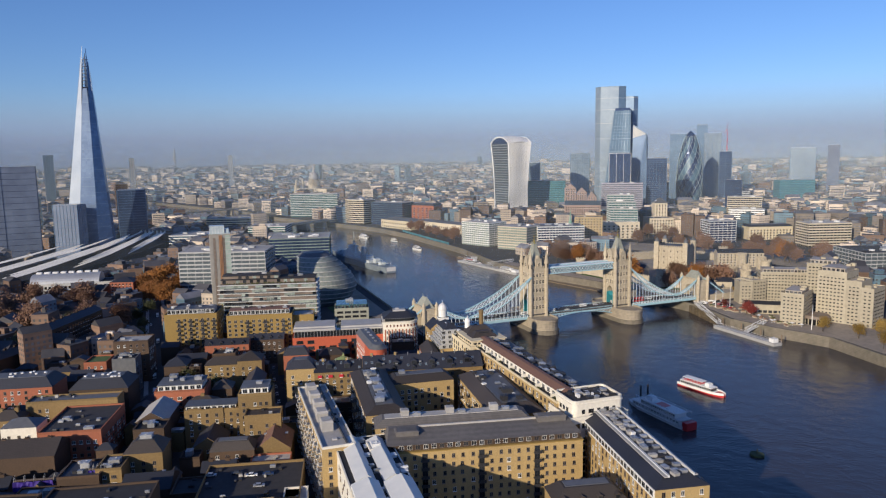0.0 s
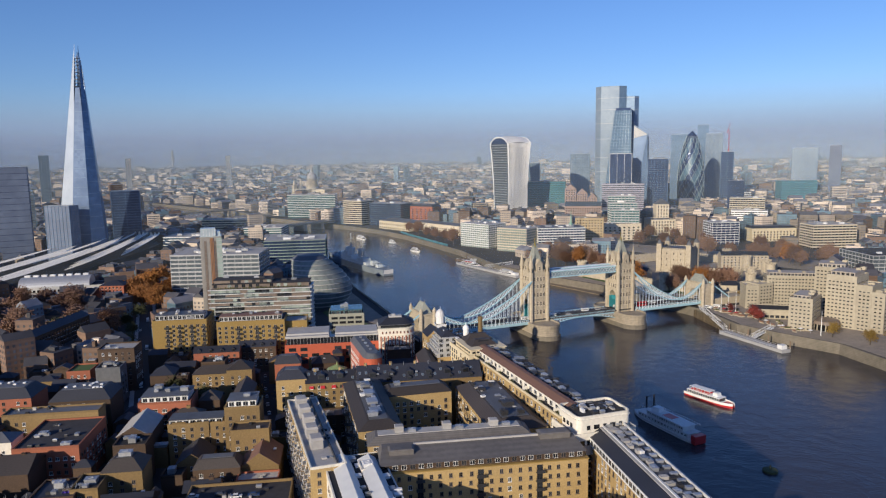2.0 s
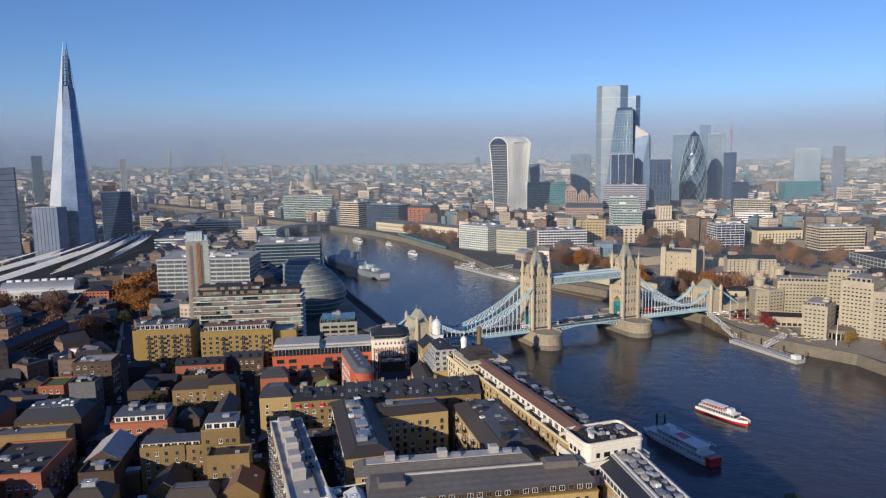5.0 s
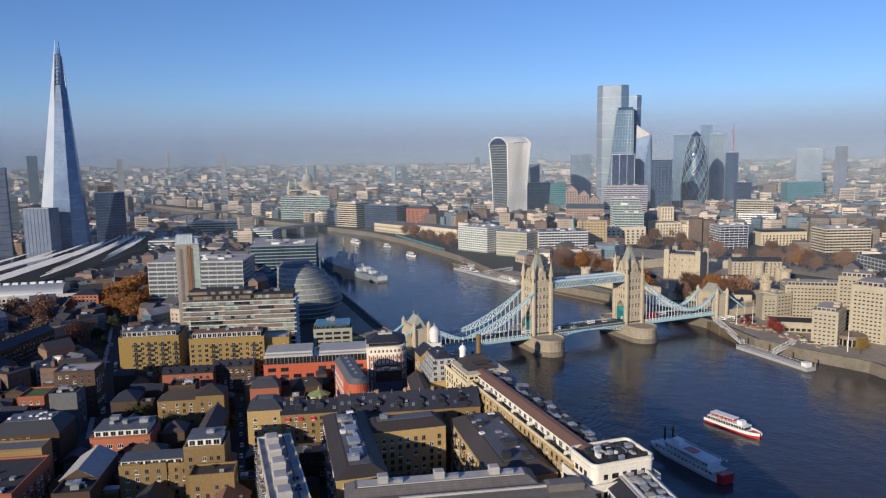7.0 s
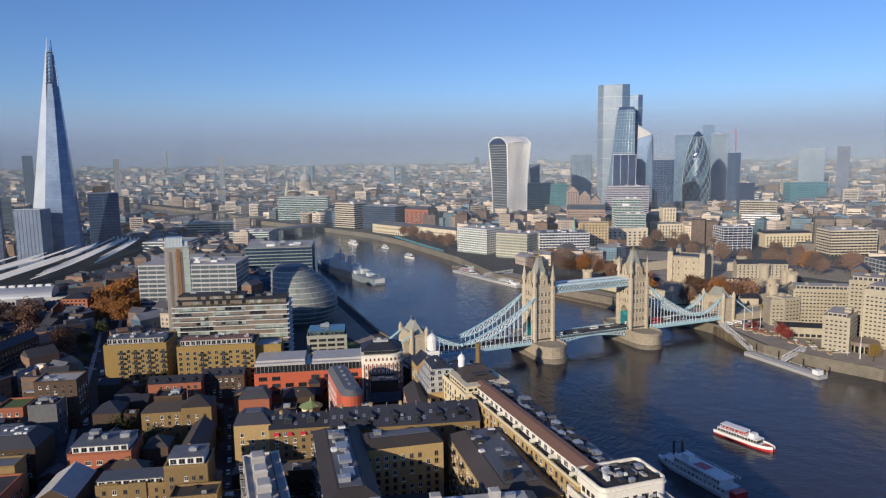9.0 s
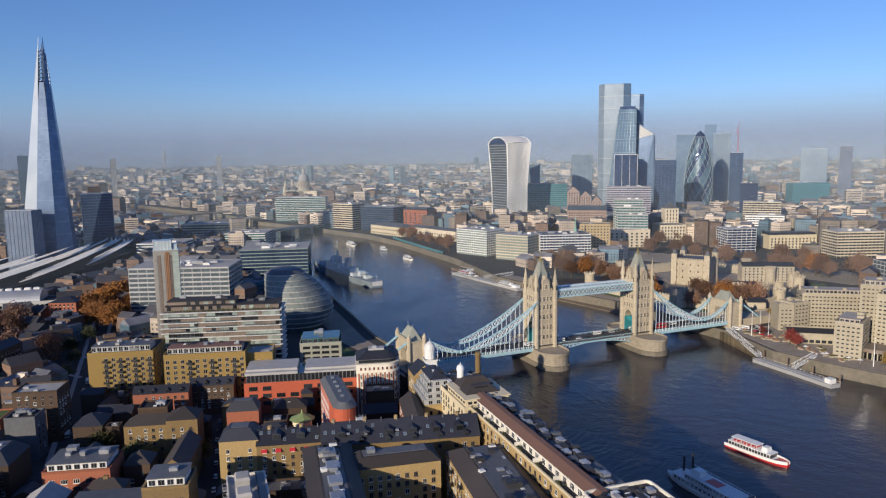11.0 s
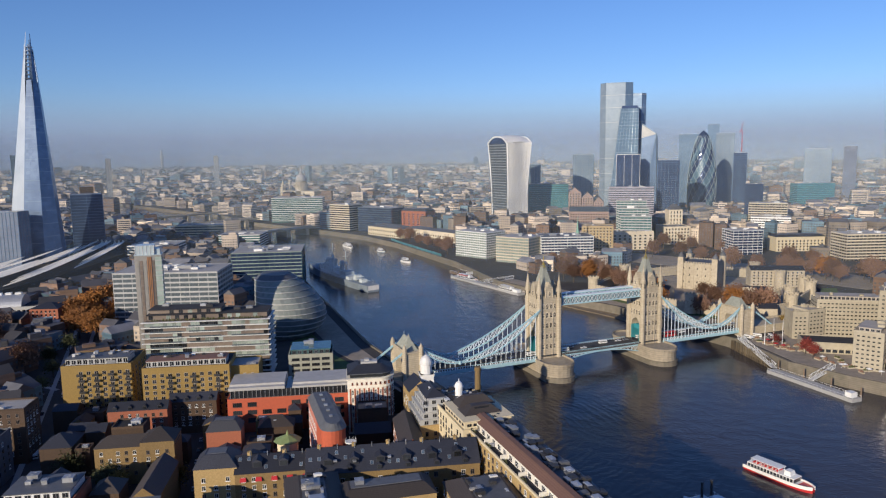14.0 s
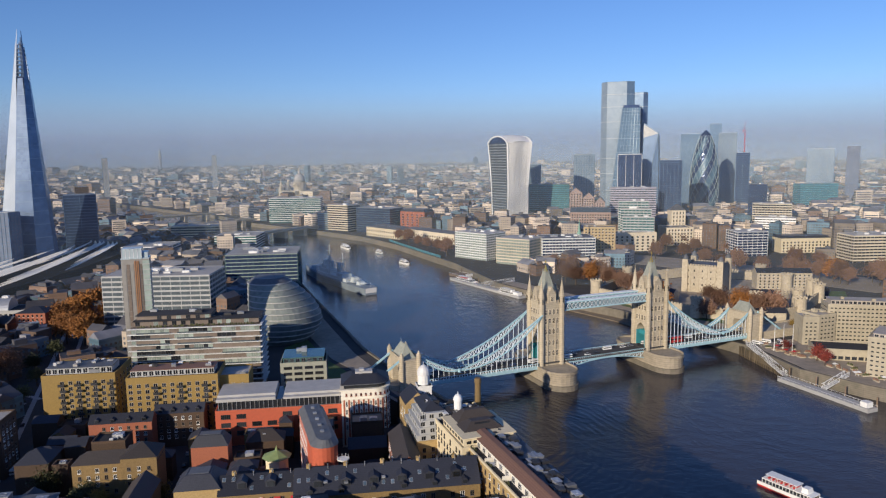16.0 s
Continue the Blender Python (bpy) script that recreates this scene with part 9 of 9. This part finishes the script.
# distant slender mast tower on the rise
th = thing("mast_tower", "distant slender communications tower", "tower", (-3897, 1533, hill(-3897, 1533) - 2), 0)
bm = bmesh.new()
g = hill(-3897, 1533)
lathe(bm, [(8, 0), (8, 140 - g), (11, 142 - g), (11, 170 - g), (6, 172 - g), (6, 196 - g), (1.5, 198 - g), (1.0, 222 - g)], 12)
part("shaft", bm, "concrete_grey", th)

# ---- paved quays and lawns ----
for nm, lab, pts, mat in (("pavement", "tan paved wharf under the castle", [(-150, 160), (-60, 147), (45, 108), (62, 112), (58, 150), (0, 152), (-60, 160), (-112, 172), (-230, 200), (-230, 182)], "paving"),
                          ("pavement", "paved hotel quay with planters", [(70, 98), (114, 64), (150, 56), (192, 52), (234, 24), (300, -5), (310, 40), (240, 90), (150, 130), (90, 150), (76, 120)], "paving"),
                          ("pavement", "tan castle yard paving", [(-110, 184), (0, 164), (48, 176), (62, 216), (56, 288), (44, 340), (-20, 366), (-86, 348), (-120, 270)], "paving"),
                          ("pavement", "riverside promenade by the assembly hall", [(-430, 46), (-310, -17), (-196, -74), (-140, -102), (-78, -126), (-70, -138), (-140, -122), (-200, -96), (-310, -40), (-420, 20)], "paving"),
                          ("lawn", "green park lawn by the promenade", [(-196, -102), (-140, -126), (-78, -142), (-66, -165), (-110, -160), (-190, -128)], "grass"),
                          ("pavement", "paved terrace roads north of the castle", [(-240, 395), (-40, 390), (90, 372), (130, 420), (60, 460), (-100, 470), (-240, 470)], "paving")):
    bm = bmesh.new()
    f = bm.faces.new([bm.verts.new((x, y, GROUND + 0.02)) for x, y in pts])
    g = bmesh.ops.extrude_face_region(bm, geom=[f])
    bmesh.ops.translate(bm, vec=(0, 0, 0.16 if mat == "paving" else 0.2), verts=[v for v in g["geom"] if isinstance(v, bmesh.types.BMVert)])
    bmesh.ops.recalc_face_normals(bm, faces=bm.faces)
    tagged(new(nm, to_mesh(nm, bm, mat)), lab, nm, kind="structure")

# the main street between the houses: asphalt bed, raised pavements, a side street
for (x0, y0), (x1, y1), w in (((-40, -358), (-420, -187), 5.5), ((-205, -292), (-300, -318), 3.6)):
    d = Vector((x1 - x0, y1 - y0, 0)).normalized()
    s = Vector((-d.y, d.x, 0))
    for nm, lab, e0, e1, h, mat in (("road", "shaded asphalt street between the houses", -w, w, 0.03, "asphalt"), ("pavement", "grey paved footway beside the street", w, w + 2.6, 0.17, "concrete_grey"), ("pavement", "grey paved footway beside the street", -w - 2.6, -w, 0.17, "concrete_grey")):
        bm = bmesh.new()
        c = [Vector((x0, y0, 0)) + s * e0, Vector((x1, y1, 0)) + s * e0, Vector((x1, y1, 0)) + s * e1, Vector((x0, y0, 0)) + s * e1]
        prism(bm, [(v.x, v.y) for v in c][::-1], GROUND - 0.3, GROUND + h + (0.006 if w < 5 else 0.0))
        bmesh.ops.recalc_face_normals(bm, faces=bm.faces)
        tagged(new(nm, to_mesh(nm, bm, mat)), lab, nm, kind="structure")

# timber piles and flagpoles along the hotel quay
for (x0, y0), (x1, y1), k in (((61, 94), (100, 61), 24), ((112, 62), (146, 55), 18)):
    th = thing("pile_fence", "row of weathered timber piles before the quay", "piles", (x0, y0, RIVER))
    for i in range(k):
        bm = bmesh.new()
        lathe(bm, [(0.45, -2), (0.42, 6.4 + (i * 7 % 5) * 0.25), (0.3, 6.6 + (i * 7 % 5) * 0.25)], 7)
        part("pile", bm, "timber_pile", th, at=pose((x1 - x0) * i / (k - 1), (y1 - y0) * i / (k - 1), 0))
for x, y in ((84, 96), (89, 99), (94, 103), (172, 66)):
    th = thing("flagpole", "tall white flagpole on the hotel quay", "flagpole", (x, y, GROUND))
    bm = bmesh.new()
    lathe(bm, [(0.35, 0), (0.22, 9), (0.12, 19), (0.2, 19.1), (0.05, 19.5)], 8)
    part("pole", bm, "white_paint", th)

# ---- plain houses that fill the blocks between ----
FILL = random.Random(11)


def clash(c, u, v, L, D, gap):
    """Whether a house at corner c would come within gap of one that stands."""
    pts = [c + u * (L * a) + v * (D * b) for a in (0, 0.5, 1) for b in (0, 0.5, 1)]
    for x, y, l, d, ca, sa in RECTS:
        if (x - c.x) ** 2 + (y - c.y) ** 2 > (l + d + 30) ** 2:
            continue
        for p in pts:
            px, py = (p.x - x) * ca + (p.y - y) * sa, (p.y - y) * ca - (p.x - x) * sa
            if -gap < px < l + gap and -gap < py < d + gap:
                return True
        for a in (0, 0.5, 1):
            for b in (0, 0.5, 1):
                q = Vector((x + l * a * ca - d * b * sa, y + l * a * sa + d * b * ca)) - c
                if -gap < q.dot(u) < L + gap and -gap < q.dot(v) < D + gap:
                    return True
    return False


def fill_houses():
    count = 0
    u = Vector((math.cos(radians(51)), math.sin(radians(51))))
    v = Vector((-u.y, u.x))
    for i in range(-14, 9):
        for j in range(-5, 31):
            c = Vector((20, -350)) + u * (i * 22 + FILL.uniform(-3, 3)) + v * (j * 16 + FILL.uniform(-2, 2))
            L, D = FILL.uniform(13, 21), FILL.uniform(9, 12)
            mid = c + u * L / 2 + v * D / 2
            d = mid - Vector((325, -510))
            if d.length > 450 or d.length < 150 or in_river(mid.x, mid.y, 18):
                continue
            along = d.x * -0.69 + d.y * 0.72
            side = d.x * 0.72 + d.y * 0.69
            if along < 80 or abs(side) > along * 0.75:
                continue
            r = 0.5 * math.hypot(L, D)
            if any((mid.x - a) ** 2 + (mid.y - b) ** 2 < (k + r * 0.85) ** 2 for a, b, k in TAKEN):
                continue
            if any(math.hypot(mid.x - a, mid.y - b) < 12 for s in TREE_SPOTS.values() for a, b in s):
                continue
            # keep the streets open
            if abs((mid.y + 331) - (mid.x - 40) * -0.6) < 9 and -90 < mid.x < 45:
                continue
            if abs((mid.y + 360) - (mid.x + 44) * -0.4545) < 15 and mid.x < -40:
                continue
            top = 5 + (FILL.choice((12, 14, 15.5, 17, 19)) if d.length > 360 else FILL.choice((11, 12.5, 14)))
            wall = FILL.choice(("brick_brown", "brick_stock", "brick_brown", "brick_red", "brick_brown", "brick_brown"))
            roof = FILL.choice(("gable", "gable", "hip", "flat", "mansard"))
            block("town_house", {"brick_brown": "brown-brick", "brick_stock": "yellow-brick", "brick_red": "red-brick", "stucco": "white rendered"}[wall] + " town house with " + {"gable": "a slate gable roof", "hip": "a hipped slate roof", "flat": "a flat felt roof", "mansard": "a slate mansard"}[roof],
                  tuple(c), tuple(c + u * L), D, top, wall, roof, FILL.choice(("slate", "slate", "slate_brown")) if roof != "flat" else FILL.choice(("felt", "felt", "lead")), faces="F" if d.length < 420 else "", rise=FILL.uniform(3, 4.2), inset=2.5,
                  chimneys=FILL.choice((0, 1, 2)) if roof in ("gable", "hip") else 0, plants=2 if roof == "flat" else 0, hatches=FILL.choice((0, 1)), group="town houses", category="house", bay=3.6)
            count += 1
    return count


def fill_yards():
    """Low outbuildings and back ranges in what gaps remain."""
    u = Vector((math.cos(radians(51)), math.sin(radians(51))))
    v = Vector((-u.y, u.x))
    for i in range(-30, 18):
        for j in range(-9, 48):
            c = Vector((20, -350)) + u * (i * 13.0 + FILL.uniform(-2, 2)) + v * (j * 11.5 + FILL.uniform(-2, 2))
            L, D = FILL.uniform(8.5, 12.5), FILL.uniform(7, 10)
            mid = c + u * L / 2 + v * D / 2
            d = mid - Vector((325, -510))
            if d.length > 500 or d.length < 160 or in_river(mid.x, mid.y, 14):
                continue
            along, side = d.x * -0.69 + d.y * 0.72, d.x * 0.72 + d.y * 0.69
            if along < 90 or abs(side) > along * 0.72 or mid.x > 70:
                continue
            if clash(c, u, v, L, D, 0.6):
                L, D, c = L * 0.6, D * 0.7, c + u * 2 + v * 1.2
                if clash(c, u, v, L, D, 0.6):
                    continue
            if any(math.hypot(mid.x - a, mid.y - b) < 9 for s in TREE_SPOTS.values() for a, b in s):
                continue
            if abs((mid.y + 331) - (mid.x - 40) * -0.6) < 7 and -90 < mid.x < 45:
                continue
            if abs((mid.y + 360) - (mid.x + 44) * -0.4545) < 13 and mid.x < -40:
                continue
            roof = FILL.choice(("gable", "gable_y", "hip", "flat"))
            block("outbuilding", {"gable": "dark gabled", "gable_y": "dark gable-ended", "hip": "dark hipped", "flat": "flat-roofed"}[roof] + " brick outbuilding between the houses", tuple(c), tuple(c + u * L), D, 5 + FILL.uniform(8, 14), FILL.choice(("brick_brown", "brick_brown", "brick_brown", "brick_stock")),
                  roof, "slate" if roof != "flat" else "felt", faces="", rise=2.6, group="outbuildings", plants=1 if roof == "flat" else 0)


fill_houses()
fill_yards()

# ---- the city beyond, block upon block ----
CITY = random.Random(21)
KEEP = [(-250, 470, 55), (-190, 530, 55), (-60, 500, 80), (20, 500, 70), (-90, 430, 70), (20, 425, 60), (95, 400, 45), (-140, 420, 45), (-773, -109, 75), (-575, 634, 62), (-347, 996, 45), (-500, 940, 75), (-400, 860, 45), (-405, 1200, 60), (-1603, 899, 95), (-835, -215, 60), (1, -2, 250), (-42, 250, 160), (140, 90, 130), (-700, -100, 60)]


def free_of(x, y, r):
    if in_river(x, y, r + 14):
        return False
    if any(abs(x - a) < 11 and abs(y - b) < 11 for q in TREE_SPOTS.values() for a, b in q):
        return False
    return all((x - a) ** 2 + (y - b) ** 2 > (c + r) ** 2 for a, b, c in KEEP + TAKEN)


def mass(name, label, spots, wall, roof="city_roofs"):
    """Many plain blocks with pitched or flat roofs and roof plant, one mesh."""
    V, F, MI = [], [], []

    def add(c, faces, mi):
        k = len(V)
        V.extend(c)
        for f in faces:
            F.append(tuple(k + i for i in f))
            MI.append(mi)
    for x, y, z, l, d, h, a, kind in spots:
        ca, sa = math.cos(a), math.sin(a)

        def w(px, py, pz):
            return (x + px * ca - py * sa, y + px * sa + py * ca, z + pz)
        l2, d2 = l / 2, d / 2
        base = [w(-l2, -d2, -6), w(l2, -d2, -6), w(l2, d2, -6), w(-l2, d2, -6), w(-l2, -d2, h), w(l2, -d2, h), w(l2, d2, h), w(-l2, d2, h)]
        add(base, ((0, 1, 5, 4), (1, 2, 6, 5), (2, 3, 7, 6), (3, 0, 4, 7)), 0)
        if kind == 0:
            p = min(d2 * 0.7, 5.0)
            add([base[4], base[5], base[6], base[7], w(-l2, 0, h + p), w(l2, 0, h + p)], ((0, 1, 5, 4), (2, 3, 4, 5), (1, 2, 5), (3, 0, 4)), 1)
        else:
            add(base[4:], ((0, 1, 2, 3),), 1)
            for i in range(CITY.randint(1, 2)):
                px, py, s, q = CITY.uniform(-0.5, 0.5) * l2, CITY.uniform(-0.4, 0.4) * d2, CITY.uniform(0.2, 0.5) * l2, CITY.uniform(1.8, 4.0)
                t = s * 0.6
                add([w(px - s, py - t, h), w(px + s, py - t, h), w(px + s, py + t, h), w(px - s, py + t, h), w(px - s, py - t, h + q), w(px + s, py - t, h + q), w(px + s, py + t, h + q), w(px - s, py + t, h + q)],
                    ((0, 1, 5, 4), (1, 2, 6, 5), (2, 3, 7, 6), (3, 0, 4, 7), (4, 5, 6, 7)), 0 if CITY.random() < 0.5 else 1)
        # rows of windows: single panes on the closer blocks, one ribbon a floor on the rest
        far_off = math.hypot(x - CX, y - CY)
        if far_off < 3000:
            for face in range(4):
                nx, ny = ((0, -1), (1, 0), (0, 1), (-1, 0))[face]
                wx, wy = nx * ca - ny * sa, nx * sa + ny * ca
                if wx * (CX - x) + wy * (CY - y) < 0.15 * far_off:
                    continue
                half_l, off = (l2, d2) if face in (0, 2) else (d2, l2)
                for fz in range(1, int(h / 3.6)):
                    z0, z1 = fz * 3.6 - 0.6, fz * 3.6 + 1.2
                    n = max(1, int(half_l * 2 / 3.4)) if far_off < 1450 else 1
                    for i in range(n):
                        c = -half_l + 2 * half_l * (i + 0.5) / n
                        hw = 0.8 if far_off < 1450 else half_l * 0.88
                        e = off + 0.06
                        q = [(c - hw, -e), (c + hw, -e)] if face == 0 else [(e, c - hw), (e, c + hw)] if face == 1 else [(c + hw, e), (c - hw, e)] if face == 2 else [(-e, c + hw), (-e, c - hw)]
                        add([w(*q[0], z0), w(*q[1], z0), w(*q[1], z1), w(*q[0], z1)], ((0, 1, 2, 3),), 2)
    me = bpy.data.meshes.new(name)
    me.from_pydata(V, [], F)
    me.materials.append(M[wall])
    me.materials.append(M[roof])
    me.materials.append(M["city_panes"])
    me.polygons.foreach_set("material_index", MI)
    me.update()
    tagged(new(name, me), label, "buildings", kind="stuff")


def make_city():
    banks = {"city_far": [], "city_brick": [], "city_glass": []}
    eye = Vector((300, -480))
    ahead = Vector((-0.69, 0.72)).normalized()
    for ringi in range(118):
        d = 415.0 * (1.0235 ** ringi)
        if d > 5250:
            break
        cell = 15 + d * 0.0088
        n = int(2 * math.pi * d * (84 / 360) / cell)
        for i in range(n):
            a = math.atan2(ahead.y, ahead.x) + radians(-42 + 84 * (i + CITY.uniform(0.1, 0.9)) / n)
            r = d * (1 + CITY.uniform(-0.011, 0.011))
            x, y = eye.x + r * math.cos(a), eye.y + r * math.sin(a)
            if math.hypot(x - CX, y - CY) > 4780:
                continue
            if d < 800 and abs((y + 360) - (x + 44) * -0.4545) < 17 and x < -40:     # the main street stays open
                continue
            if math.hypot(x - CX, y - CY) < 445 or (x > 40 and y < -120):
                continue
            l, w = CITY.uniform(0.6, 1.12) * cell, CITY.uniform(0.5, 0.9) * cell
            if not free_of(x, y, max(l, w) * 0.55) or (y > 120 and -760 < x < 80 and in_river(x, y, 62)):
                continue
            north = y > 300 + 0.1 * x
            h = CITY.triangular(9, 30, 17) if north else CITY.triangular(8, 22, 13)
            if north and d < 1150 and x > -420:
                h = CITY.triangular(8, 22, 14)
            if north and 1150 < d < 1650 and x > -900:       # taller offices before the towers
                h = CITY.triangular(16, 46, 30)
            if d > 2300:
                h = CITY.triangular(8, 24, 12)
            u = CITY.random()
            if u < 0.05 and not (north and d < 1700):
                h *= 1.9
            tall = u < 0.005 and d > 1500
            if tall:
                h = CITY.uniform(50, 85)
                l = w = min(l, 22)
            kind = 0 if CITY.random() < (0.3 if north else 0.55) else 1
            pick = CITY.random()
            key = "city_glass" if tall else "city_brick" if pick < (0.22 if north else 0.8 if d < 900 else 0.5) else ("city_glass" if pick > 0.84 else "city_far")
            banks[key].append((x, y, hill(x, y), l, w, h, CITY.choice((0.43, 0.43, 0.1, -0.35, 0.8)) + CITY.uniform(-0.1, 0.1) + (math.pi / 2 if CITY.random() < 0.4 else 0), kind))
    mass("city_blocks", "far city blocks of pale stone and render with grey roofs", banks["city_far"], "city_far")
    mass("brick_blocks", "far terraces and blocks of red-brown brick with slate roofs", banks["city_brick"], "city_brick", "city_slates")
    mass("glass_blocks", "far office blocks with dull glass fronts", banks["city_glass"], "city_glass")


make_city()

# ---- glowing ring painted as haze, which closes the horizon ----
def make_haze():
    m = bpy.data.materials.new("haze")
    m.use_nodes = True
    n, l = m.node_tree.nodes, m.node_tree.links
    n.remove(n["Principled BSDF"])
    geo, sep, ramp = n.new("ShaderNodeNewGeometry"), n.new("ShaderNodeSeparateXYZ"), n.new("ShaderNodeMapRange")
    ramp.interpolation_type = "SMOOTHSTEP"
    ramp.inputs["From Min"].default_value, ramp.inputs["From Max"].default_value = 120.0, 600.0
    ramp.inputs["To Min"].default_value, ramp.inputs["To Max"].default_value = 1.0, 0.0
    # the ring emits its grey-blue: horizon haze painted as a glow
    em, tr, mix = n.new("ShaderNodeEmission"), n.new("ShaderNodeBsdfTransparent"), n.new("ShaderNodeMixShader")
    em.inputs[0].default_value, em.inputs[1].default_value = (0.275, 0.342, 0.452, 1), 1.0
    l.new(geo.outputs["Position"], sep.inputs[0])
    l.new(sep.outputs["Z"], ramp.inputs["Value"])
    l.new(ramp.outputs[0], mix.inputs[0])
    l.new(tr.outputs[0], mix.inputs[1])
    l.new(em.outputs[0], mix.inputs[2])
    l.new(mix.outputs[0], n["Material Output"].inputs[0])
    M["haze"] = m
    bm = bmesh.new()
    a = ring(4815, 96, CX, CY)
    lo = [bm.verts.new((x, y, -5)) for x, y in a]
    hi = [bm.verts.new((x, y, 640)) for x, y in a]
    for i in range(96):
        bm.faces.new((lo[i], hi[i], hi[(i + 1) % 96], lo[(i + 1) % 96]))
    tagged(new("backdrop", to_mesh("backdrop", bm, "haze")), "glowing grey-blue ring painted as haze along the horizon", "haze", kind="structure")


make_haze()


def haze_sheet(r, top, veil):
    """A thin standing sheet painted as haze over the far city: mostly clear, lit by sun and sky, thinning upwards."""
    m = bpy.data.materials.new("mist")
    m.use_nodes = True
    n, l = m.node_tree.nodes, m.node_tree.links
    n.remove(n["Principled BSDF"])
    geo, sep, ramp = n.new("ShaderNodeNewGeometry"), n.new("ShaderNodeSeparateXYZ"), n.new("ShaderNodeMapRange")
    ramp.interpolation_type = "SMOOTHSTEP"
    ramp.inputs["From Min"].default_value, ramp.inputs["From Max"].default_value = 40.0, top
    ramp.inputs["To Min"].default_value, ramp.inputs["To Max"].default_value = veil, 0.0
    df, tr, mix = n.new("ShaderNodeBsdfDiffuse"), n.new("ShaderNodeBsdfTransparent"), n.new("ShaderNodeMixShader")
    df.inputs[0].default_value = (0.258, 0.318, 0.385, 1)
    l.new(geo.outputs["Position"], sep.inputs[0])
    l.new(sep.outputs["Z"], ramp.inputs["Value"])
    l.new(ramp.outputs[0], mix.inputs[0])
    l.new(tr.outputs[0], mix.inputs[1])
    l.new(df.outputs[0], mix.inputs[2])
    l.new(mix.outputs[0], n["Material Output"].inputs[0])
    key = "mist_%d" % r
    M[key] = m
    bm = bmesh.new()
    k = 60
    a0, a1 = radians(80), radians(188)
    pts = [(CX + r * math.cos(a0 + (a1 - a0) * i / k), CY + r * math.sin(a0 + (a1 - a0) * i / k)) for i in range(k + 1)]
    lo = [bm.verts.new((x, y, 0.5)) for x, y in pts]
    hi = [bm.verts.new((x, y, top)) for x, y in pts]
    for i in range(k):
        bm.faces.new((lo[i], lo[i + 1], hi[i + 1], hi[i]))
    tagged(new("backdrop", to_mesh("backdrop", bm, key)), "thin grey-blue sheet painted as haze over the far city", "haze", kind="structure")


# denser sheets farther out, so that distance haze builds up in layers
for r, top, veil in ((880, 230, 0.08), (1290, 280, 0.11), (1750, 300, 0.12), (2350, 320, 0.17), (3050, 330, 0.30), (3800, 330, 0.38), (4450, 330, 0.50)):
    haze_sheet(r, top, veil)
